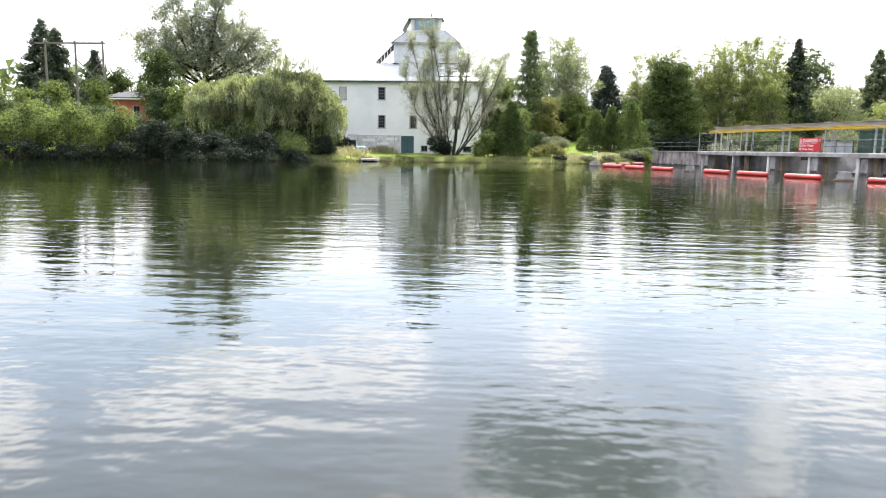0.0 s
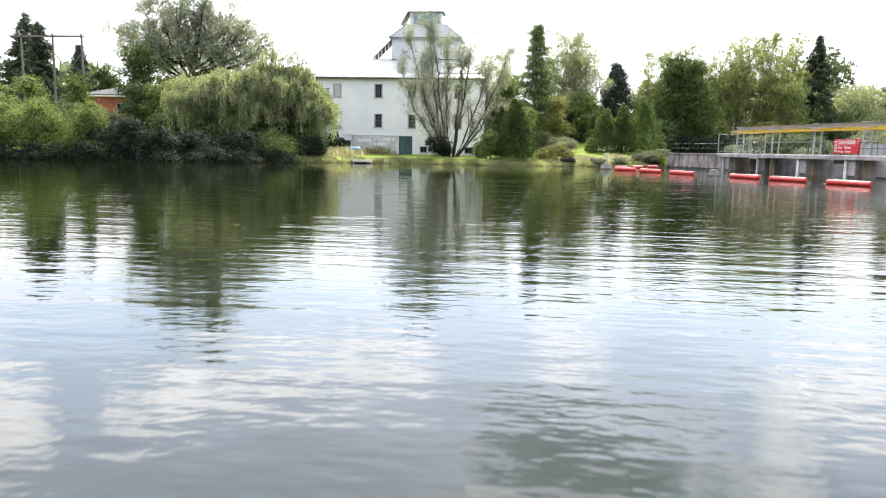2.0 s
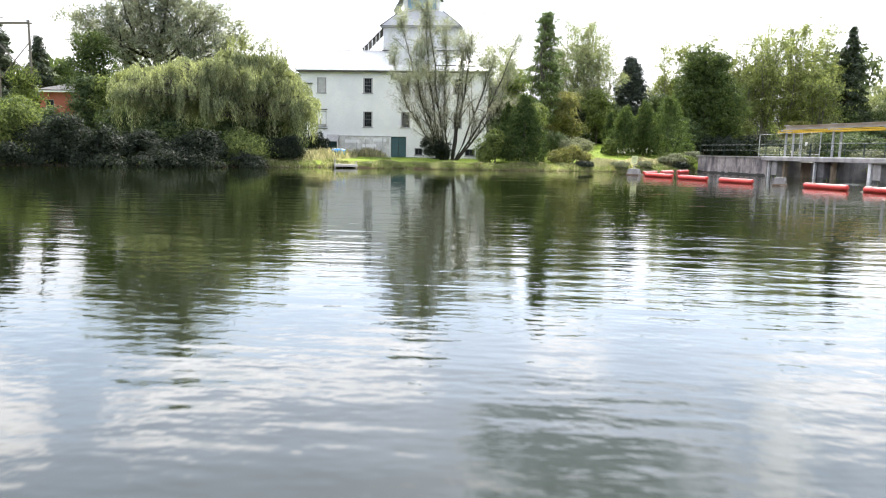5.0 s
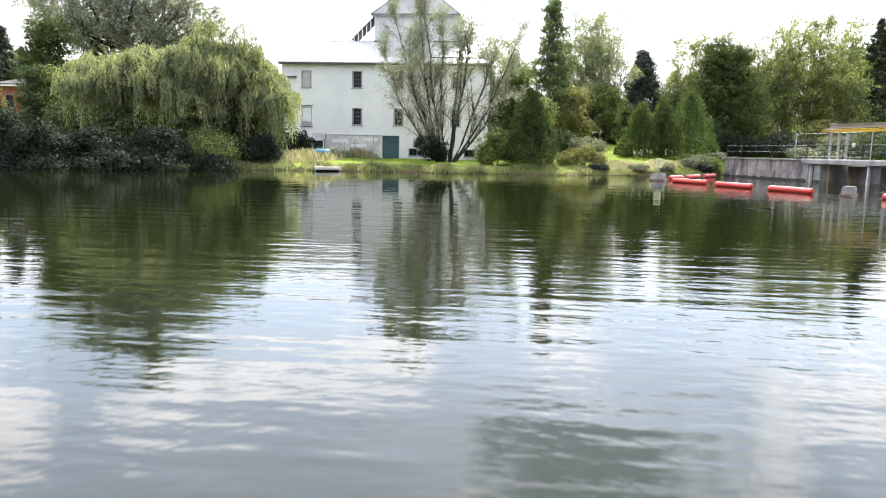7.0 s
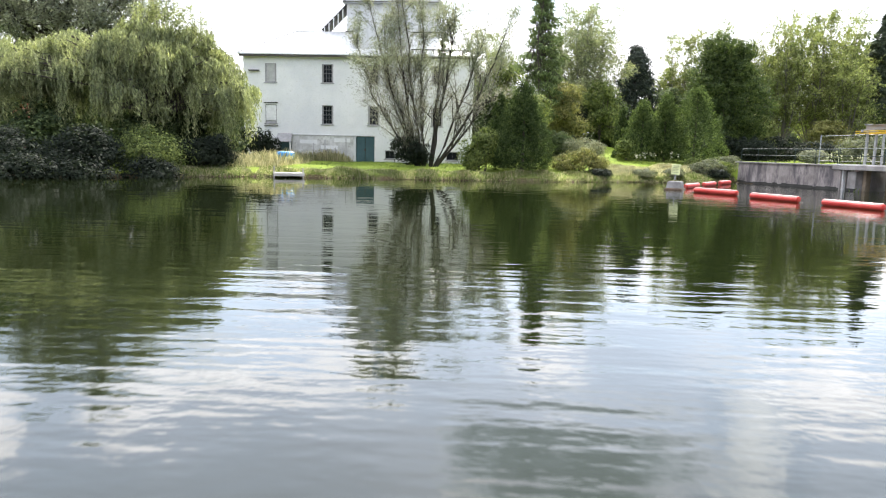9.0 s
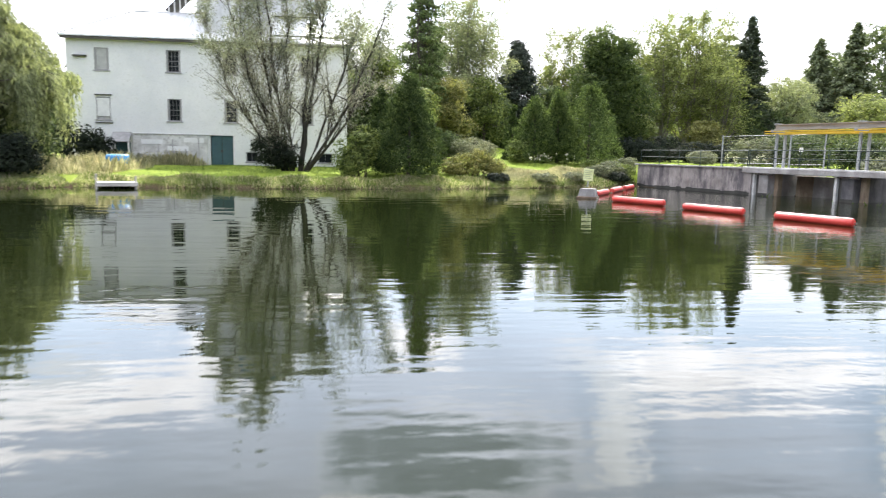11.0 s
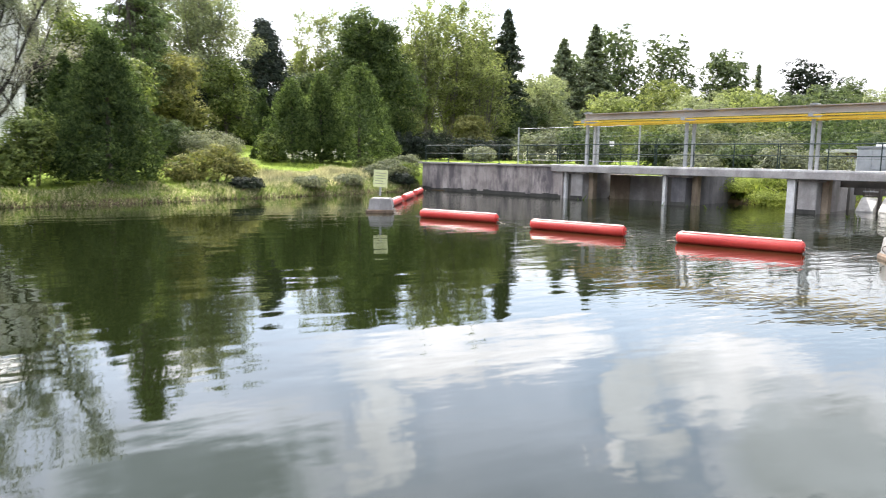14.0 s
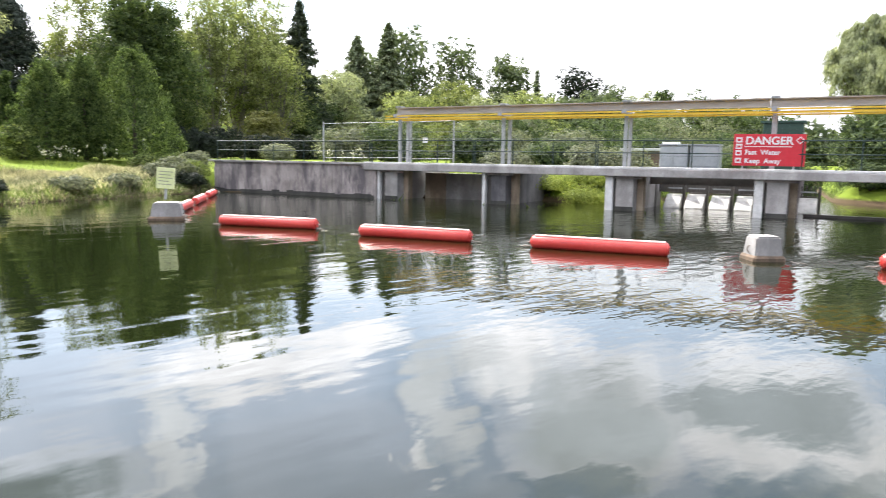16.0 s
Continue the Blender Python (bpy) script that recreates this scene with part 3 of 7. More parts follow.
def weeping_willow(name, at, domes, strands, mat, label, seed=1, leaf=0.42, low=0.6):
    """Long hanging strands from the shoulders of several domes (x, y, z, rx, ry, rz), with limbs under them."""
    rng = np.random.default_rng(seed)
    e = thing(name, at, 0, label, "willow tree")
    trunks = [limb(rng, (0, 0, -0.3), (0.3, 0.2, 3.2), 0.55, 0.42, 7, 0.06)]
    fork = trunks[0][0][-1]
    br = []
    domes = np.asarray(domes, float)
    for d in domes:
        br.append(limb(rng, fork, d[:3] + np.array([0, 0, d[5] * 0.55]), 0.26, 0.05, 8, 0.1, 0.1))
        for _ in range(5):
            u = unit(rng.normal(size=(1, 3)) + np.array([[0, 0, 0.7]]))[0]
            br.append(limb(rng, br[-1][0][-3] if len(br[-1][0]) > 6 else fork, d[:3] + u * d[3:6] * 0.9, 0.08, 0.02, 6, 0.12, 0.12))
    from_arrays("trunk", *tube_arrays(trunks, 10), M_BARK, e, smooth=True)
    tagged(from_arrays("bough_mass", *tube_arrays(br, 5), M_BARK, e, smooth=True), kind="stuff")
    # strands hang in tresses, each from one spot on a dome's shoulder
    vol = domes[:, 3] * domes[:, 4]
    m = strands // 14
    k = rng.choice(len(domes), size=m, p=vol / vol.sum())
    u = unit(rng.normal(size=(m, 3)))
    u[:, 2] = np.abs(u[:, 2]) + 0.25
    u = unit(u)
    foot = domes[k, :3] + u * domes[k, 3:6] * rng.uniform(0.80, 1.08, m)[:, None]
    drop = np.where(rng.random(m) < 0.3, rng.uniform(2.2, 4.6, m), rng.uniform(0.6, 2.2, m))
    idx = np.repeat(np.arange(m), 14)
    strands = len(idx)
    u = unit(u[idx] + rng.normal(0, 0.25, (strands, 3)))
    start = foot[idx] + rng.normal(0, 0.19, (strands, 3)) * np.array([1, 1, 0.7])
    length = drop[idx] * rng.uniform(0.55, 1.15, strands)
    length = np.minimum(length, np.maximum(start[:, 2] - low, 0.3))
    per = 18
    t = (np.arange(per) + 0.5) / per
    P, A = [], []
    flare = u * np.array([1, 1, 0]) * 0.55
    for j, tt in enumerate(t):
        pos = start + flare * (1 - (1 - tt) ** 2) + np.array([0, 0, -1]) * (length * tt ** 1.15)[:, None]
        pos = pos + rng.normal(0, 0.06, pos.shape)
        P.append(pos)
        A.append(flare * (1 - tt) * 1.2 + np.array([0, 0, -1.0]) + rng.normal(0, 0.28, pos.shape))
    P, A = np.concatenate(P), np.concatenate(A)
    U = np.tile(u, (per, 1))
    nor = U + rng.normal(0, 0.55, P.shape) + np.array([0, 0, 0.3])
    s = leaf * rng.uniform(0.65, 1.3, len(P))
    leaf_cards("crown", P, A, nor, s, s * 0.24, mat, e)
    kk = rng.integers(0, len(domes), strands)
    q = domes[kk, :3] + unit(rng.normal(size=(strands, 3))) * domes[kk, 3:6] * (rng.uniform(0, 0.78, strands) ** 0.5)[:, None]
    q = q[q[:, 2] > low]
    leaf_cards("inner_foliage", q, rng.normal(0, 0.4, q.shape) + np.array([0, 0, -1.0]), rng.normal(size=q.shape), 0.5, 0.15, mat, e)
    return e


def bent(rng, a, c, b, n=9, wobble=0.03):
    """A curved limb from a to b that bends towards c."""
    a, c, b = (np.asarray(v, float) for v in (a, c, b))
    t = np.linspace(0, 1, n)[:, None]
    p = (1 - t) ** 2 * a + 2 * t * (1 - t) * c + t ** 2 * b
    L = np.linalg.norm(b - a)
    return p + np.cumsum(rng.normal(0, wobble * L / n, (n, 3)), axis=0) * t ** 0.5


def sprout(rng, paths, count, reach, f0, spread, rise, taper=0.3, keep=0.45):
    """Side branches along each path: (points, radii) with a base way, shorter to the tip."""
    out = []
    for p, r in paths:
        n = len(p)
        for _ in range(count):
            f = rng.uniform(f0, 1.0)
            i = min(f * (n - 1), n - 1.001)
            k = int(i)
            base = p[k] + (p[k + 1] - p[k]) * (i - k)
            tan = p[k + 1] - p[k]
            way = tan / (np.linalg.norm(tan) + 1e-9) * keep + rng.normal(0, spread, 3) + np.array([0, 0, rise])
            way /= np.linalg.norm(way) + 1e-9
            L = reach * rng.uniform(0.55, 1.25) * (1 - taper * f)
            rad = min(r[k] * 0.55, 0.012 + 0.018 * L)
            tip = base + way * L
            out.append((bent(rng, base, base + way * L * 0.5 + np.array([0, 0, 0.06 * L]), tip, 5, 0.05), np.linspace(rad, rad * 0.3, 5)))
    return out


def leafy_twigs(rng, twigs, n, leaf, aspect, mat, parent, droop=0.0, jitter=0.14, name="crown", low=0.0, back=0.15):
    """Small leaves strung along the twigs."""
    ends = np.array([t[0][0] for t in twigs]), np.array([t[0][-1] for t in twigs])
    k = rng.integers(0, len(twigs), n)
    f = rng.uniform(back, 1.12, n)[:, None]
    way = ends[1][k] - ends[0][k]
    p = ends[0][k] + way * f + rng.normal(0, jitter, (n, 3))
    p[:, 2] -= droop * 0.5 * f[:, 0] ** 2
    ok = p[:, 2] > low
    p, way = p[ok], way[ok]
    axis = unit(way) + rng.normal(0, 0.5, p.shape) + np.array([0, 0, -droop])
    nor = rng.normal(0, 0.7, p.shape) + np.array([0, 0, 0.6])
    s = leaf * rng.uniform(0.6, 1.4, len(p))
    leaf_cards(name, p, axis, nor, s, s * aspect, mat, parent)


def grown_tree(name, at, limbs, n, leaf, mat, label, category="tree", group="", trunk_h=4.0, trunk_r=0.3, bark=None, seed=1, subs=11, twigs=7,
               reach=2.6, twig=1.0, spread=0.55, rise=0.45, droop=0.15, aspect=0.4, f0=0.3, jitter=0.16, foot=0.0, low=0.6, keep=0.6):
    """A tree grown outwards: trunk, limbs to the given tips (x, y, z), branches, twigs and leaves along the twigs."""
    rng = np.random.default_rng(seed)
    bark = bark or M_BARK
    e = thing(name, at, 0, label, category, group)
    top = np.array([rng.normal(0, 0.15), rng.normal(0, 0.15), trunk_h])
    if trunk_h > 0.6:
        from_arrays("trunk", *tube_arrays([(bent(rng, (0, 0, -0.3), (0.1, 0, trunk_h * 0.5), top, 8, 0.04), np.linspace(trunk_r, trunk_r * 0.62, 8))], 9), bark, e, smooth=True)
    mains = []
    for tip in limbs:
        tip = np.asarray(tip, float)
        start = top * rng.uniform(0.72, 1.0) if trunk_h > 0.6 else np.array([rng.normal(0, foot), rng.normal(0, foot), -0.3])
        ctrl = start + (tip - start) * np.array([0.62, 0.62, 0.36]) + rng.normal(0, 0.05, 3) * np.linalg.norm(tip - start)
        r0 = trunk_r * rng.uniform(0.24, 0.42)
        mains.append((bent(rng, start, ctrl, tip, 10, 0.08), np.linspace(r0, 0.025, 10)))
    for p in mains:
        from_arrays("limb", *tube_arrays([p], 7), bark, e, smooth=True)
    second = sprout(rng, mains, subs, reach, f0, spread, rise, 0.3, keep)
    third = sprout(rng, second, twigs, twig, 0.2, 0.7, rise * 0.5, 0.2)
    third += sprout(rng, mains, 4, twig, 0.8, 0.5, rise, 0.2)
    tagged(from_arrays("branch_mass", *tube_arrays(second, 5), bark, e, smooth=True), kind="stuff")
    tagged(from_arrays("twig_mass", *tube_arrays([(p[::2], r[::2]) for p, r in third], 3), bark, e, smooth=True), kind="stuff")
    leafy_twigs(rng, third, n, leaf, aspect, mat, e, droop, jitter, low=low)
    return e


def vase(rng, h, half, count, lean=(0.0, 0.0), low=0.45):
    """Limb tips of an upswept crown of height h and half width half."""
    tips = []
    for k in range(count):
        a = k * 2.4 + rng.uniform(-0.3, 0.3)
        q = math.sqrt((k + 0.5) / count)
        z = h * (1 - (1 - low) * q ** 2.4 * rng.uniform(0.55, 1.0)) - 0.4
        tips.append((half * q * math.cos(a) + lean[0], half * q * math.sin(a) + lean[1], z))
    return tips


def shrub(name, at, lobes, n, leaf, mat, label, seed=1, clump=0.3, group="", category="shrub", gaps=0.08, aspect=0.55):
    rng = np.random.default_rng(seed)
    e = thing(name, at, 0, label, category, group)
    st = []
    for l in lobes:
        for _ in range(3):
            foot = np.array([l[0] * 0.4, l[1] * 0.4, -0.3]) + rng.normal(0, 0.2, 3) * np.array([1, 1, 0])
            st.append(limb(rng, foot, np.array(l[:3]) + rng.normal(0, 0.4, 3) * np.array(l[3:6]), 0.05, 0.012, 6, 0.1))
    tagged(from_arrays("stem_mass", *tube_arrays(st, 5), M_BARK, e, smooth=True), kind="stuff")
    crown(rng, lobes, n, leaf, mat, e, clump=clump, gaps=gaps, shell=0.2, zmin=0.05, aspect=aspect, core=0.22)
    return e


# ---- ground and water ----
DECK_O, DECK_U, DECK_V = Vector((20.9, 93.2, 0)), Vector((0.288, -0.9575, 0)), Vector((0.9575, 0.288, 0))


def deck_pt(s, v, z=0.0):
    p = DECK_O + DECK_U * s + DECK_V * v
    return (p.x, p.y, z)


LAKE = [(-260, 30), (-120, 55), (-60, 68), (-45, 68.5), (-35, 69), (-27, 71.5), (-21, 77.0), (-17, 80.8), (-11, 81.6), (-6, 82.2), (-1.5, 83.0), (4.5, 84.8),
        (9.5, 87.0), (14, 88.8), (18.5, 91.2), (20.9, 93.6), deck_pt(10.5, 0.6)[:2], deck_pt(62, 0.6)[:2], (70, 10), (70, -160), (-260, -160)]
RIVER = [deck_pt(10.9, 0)[:2], deck_pt(10.9, 2.8)[:2], deck_pt(16, 3.2)[:2], deck_pt(17, 4.8)[:2], deck_pt(21.5, 5.4)[:2], deck_pt(23.5, 12)[:2], deck_pt(24, 30)[:2], deck_pt(20, 60)[:2], deck_pt(8, 130)[:2], deck_pt(30, 130)[:2],
         deck_pt(29, 60)[:2], deck_pt(30, 30)[:2], deck_pt(31, 15)[:2], deck_pt(36, 11)[:2], deck_pt(44, 9)[:2], deck_pt(50, 0)[:2]]


def signed_distance(px, py, poly):
    """Distance from a closed outline, below zero inside it."""
    poly = np.asarray(poly, float)
    best = np.full(px.shape, 1e9)
    inside = np.zeros(px.shape, bool)
    for (x0, y0), (x1, y1) in zip(poly, np.roll(poly, -1, 0)):
        dx, dy = x1 - x0, y1 - y0
        t = np.clip(((px - x0) * dx + (py - y0) * dy) / (dx * dx + dy * dy + 1e-9), 0, 1)
        best = np.minimum(best, np.hypot(px - x0 - t * dx, py - y0 - t * dy))
        cross = (y0 > py) != (y1 > py)
        xi = x0 + (py - y0) / (dy if abs(dy) > 1e-9 else 1e-9) * dx
        inside ^= cross & (px < xi)
    return np.where(inside, -best, best)


def ground_height(px, py):
    d = np.minimum(signed_distance(px, py, LAKE), signed_distance(px, py, RIVER))
    rise = 0.42 * (1 - np.exp(-np.maximum(d, 0) / 0.5)) + 0.42 * (1 - np.exp(-np.maximum(d, 0) / 9))
    # the right bank stands level with the top of the retaining wall
    east = np.clip((px - 12) / 10, 0, 1)
    rise = rise + east * 0.88 * (1 - np.exp(-np.maximum(d, 0) / 2.5))
    west = np.clip((-px - 28) / 10, 0, 1)
    rise = rise + west * 0.5 * (1 - np.exp(-np.maximum(d, 0) / 6))
    lawn = np.clip((px + 1.5) / 8, 0, 1)
    rise = rise + lawn * (1 - np.clip((px - 14) / 9, 0, 1)) * 2.3 * np.clip((np.maximum(d, 0) - 1.0) / 30, 0, 1) ** 0.85
    lumps = 0.05 * np.sin(px * 0.9 + np.sin(py * 0.7)) * np.sin(py * 1.1 + 0.5)
    return np.where(d > 0, rise + lumps * np.clip(d, 0, 1), np.maximum(d * 0.5, -1.6))


def gz(x, y):
    return float(ground_height(np.array([x], float), np.array([y], float))[0])


def axis_lines(near0, near1, step, far):
    a = list(np.arange(near0, near1 + 1e-6, step))
    lo, hi, s = near0, near1, step
    while lo > -far or hi < far:
        s *= 1.35
        lo, hi = lo - s, hi + s
        a = [lo] + a + [hi]
    return np.array(a)


def build_ground():
    xs, ys = axis_lines(-75, 62, 0.8, 1500), axis_lines(40, 135, 0.8, 1500)
    gx, gy = np.meshgrid(xs, ys)
    z = ground_height(gx.ravel(), gy.ravel())
    v = np.stack([gx.ravel(), gy.ravel(), z], 1)
    w, h = len(xs), len(ys)
    i = (np.arange(h - 1)[:, None] * w + np.arange(w - 1)[None]).ravel()
    f = np.stack([i, i + 1, i + w + 1, i + w], 1)
    ob = from_arrays("ground", v, f, M_GROUND, smooth=True)
    tagged(ob, "sunlit mown grass bank with bare earth at the waterline", "ground", kind="structure")
    r = 1400
    w = from_arrays("water", [(-r, -r, 0), (r, -r, 0), (r, r, 0), (-r, r, 0)], [(0, 1, 2, 3)], M_WATER)
    tagged(w, "calm green mill pond with soft ripples reflecting sky and trees", "water", kind="structure")


def ground_material():
    mat, nt, b = material("bank_ground")
    n1, n2 = tex_noise(nt, 0.25, 4), tex_noise(nt, 14, 6, 0.7)
    grass = ramp(nt, n1, [(0.3, (0.115, 0.165, 0.02)), (0.7, (0.19, 0.24, 0.034))])
    grass = mix_col(nt, 0.45, grass, ramp(nt, n2, [(0.3, (0.5, 0.55, 0.4)), (0.7, (1.1, 1.1, 1))]), "MULTIPLY")
    tc = nt.nodes.new("ShaderNodeTexCoord")
    sp = nt.nodes.new("ShaderNodeSeparateXYZ")
    nt.links.new(tc.outputs["Object"], sp.inputs[0])
    low = nt.nodes.new("ShaderNodeMapRange")
    low.inputs["From Min"].default_value, low.inputs["From Max"].default_value = 0.30, 0.16
    nt.links.new(sp.outputs[2], low.inputs[0])
    col = mix_col(nt, low.outputs[0], grass, (0.07, 0.05, 0.03))
    nt.links.new(col, b.inputs["Base Color"])
    b.inputs["Roughness"].default_value = 0.95
    b.inputs["Specular IOR Level"].default_value = 0.08
    bump(nt, b, n2, 0.7, 0.05)
    return mat


M_GROUND = ground_material()
build_ground()


# ---- mill building ----
def sheet_with_openings(bm, u0, u1, z0, z1, y0, y1, holes):
    """A wall along x of thickness y0..y1, with rectangular openings through it."""
    us = sorted({u0, u1, *[h[0] for h in holes], *[h[1] for h in holes]})
    zs = sorted({z0, z1, *[h[2] for h in holes], *[h[3] for h in holes]})
    solid = {}
    for i in range(len(us) - 1):
        for j in range(len(zs) - 1):
            cu, cz = (us[i] + us[i + 1]) / 2, (zs[j] + zs[j + 1]) / 2
            solid[i, j] = not any(h[0] < cu < h[1] and h[2] < cz < h[3] for h in holes)
    vs = {}

    def v(x, y, z):
        k = (round(x, 4), round(y, 4), round(z, 4))
        if k not in vs:
            vs[k] = bm.verts.new(k)
        return vs[k]
    for (i, j), s in solid.items():
        if not s:
            continue
        a, b, c, d = us[i], us[i + 1], zs[j], zs[j + 1]
        bm.faces.new((v(a, y0, c), v(b, y0, c), v(b, y0, d), v(a, y0, d)))
        bm.faces.new((v(a, y1, c), v(a, y1, d), v(b, y1, d), v(b, y1, c)))
        for di, dj, q in ((-1, 0, ((a, c), (a, d))), (1, 0, ((b, c), (b, d))), (0, -1, ((a, c), (b, c))), (0, 1, ((a, d), (b, d)))):
            if not solid.get((i + di, j + dj), False):
                (p, r), (p2, r2) = q
                bm.faces.new((v(p, y0, r), v(p2, y0, r2), v(p2, y1, r2), v(p, y1, r)))


def sash_window(parent, x0, x1, z0, z1, y, cols=3, rows=4, mode="glass", label=""):
    """Timber frame, sill, panes and bars set into an opening whose outer face is at y."""
    w = part_empty("window", parent)
    bm = bmesh.new()
    t, tx = 0.07, (0.17 if rows > 2 else 0.08)
    box(bm, x0, x0 + tx, y + 0.03, y + 0.18, z0, z1)
    box(bm, x1 - tx, x1, y + 0.03, y + 0.18, z0, z1)
    box(bm, x0 + tx, x1 - tx, y + 0.06, y + 0.18, z1 - t, z1)
    box(bm, x0 + tx, x1 - tx, y + 0.06, y + 0.18, z0, z0 + t)
    f = part("window_frame", bm, M_JAMB, w)
    boxpart("sill", (x0 - 0.1, x1 + 0.1, y - 0.07, y + 0.16, z0 - 0.1, z0 - 0.002), M_JAMB, w, bevel=0.01)
    if mode == "board":
        for k in range(4):
            a = x0 + tx + (x1 - x0 - 2 * tx) * k / 4
            boxpart("board", (a + 0.004, a + (x1 - x0 - 2 * tx) / 4 - 0.004, y + 0.09 + 0.006 * (k % 2), y + 0.13, z0 + t, z1 - t), M_GREYSHUT, w)
        return w
    dx, dz = (x1 - x0 - 2 * tx) / cols, (z1 - z0 - 2 * t) / rows
    for i in range(cols):
        for j in range(rows):
            a, c = x0 + tx + dx * i, z0 + t + dz * j
            off = 0.012 * ((i * 7 + j * 5) % 3)
            boxpart("pane", (a + 0.012, a + dx - 0.012, y + 0.13 + off * 0.3, y + 0.136 + off * 0.3, c + 0.012, c + dz - 0.012), M_GLASS, w)
    for i in range(1, cols):
        a = x0 + tx + dx * i
        boxpart("glazing_bar", (a - 0.016, a + 0.016, y + 0.10, y + 0.155, z0 + t, z1 - t), M_BAR, w)
    for j in range(1, rows):
        c = z0 + t + dz * j
        k = 0.03 if j == rows // 2 else 0.016
        boxpart("glazing_bar", (x0 + tx, x1 - tx, y + 0.095, y + 0.15, c - k, c + k), M_BAR, w)
    return w


def part_empty(name, parent):
    e = new(name)
    e.empty_display_size = 0.2
    e.parent = parent
    return e


def hip_roof(bm, x0, x1, y0, y1, z0, rx0, rx1, ry0, ry1, z1, t=0.12):
    lo = [(x0, y0), (x1, y0), (x1, y1), (x0, y1)]
    hi = [(rx0, ry0), (rx1, ry0), (rx1, ry1), (rx0, ry1)]
    b = [bm.verts.new((*p, z0 - t)) for p in lo]
    e = [bm.verts.new((*p, z0)) for p in lo]
    r = [bm.verts.new((*p, z1)) for p in hi]
    for i in range(4):
        j = (i + 1) % 4
        bm.faces.new((b[i], b[j], e[j], e[i]))
        bm.faces.new((e[i], e[j], r[j], r[i]))
    bm.faces.new(b[::-1])
    bm.faces.new(r)


def standing_seams(parent, a0, a1, b0, b1, n):
    """Raised ribs up one roof slope, from the eave line a0-a1 to the ridge line b0-b1."""
    a0, a1, b0, b1 = map(Vector, (a0, a1, b0, b1))
    for i in range(1, n):
        f = i / n
        p, q = a0.lerp(a1, f), None
        lo, hi = b0.x, b1.x
        x = min(max(p.x, lo), hi)
        if p.x < lo:
            k = (p.x - a0.x) / (lo - a0.x)
        elif p.x > hi:
            k = (a1.x - p.x) / (a1.x - hi)
        else:
            k = 1
        q = Vector((p.x, a0.y + (b0.y - a0.y) * k, a0.z + (b0.z - a0.z) * k))
        if k > 0.05:
            bm = bmesh.new()
            rod(bm, p + Vector((0, 0, 0.015)), q + Vector((0, 0, 0.015)), 0.028, 4)
            part("seam", bm, M_ROOF, parent)


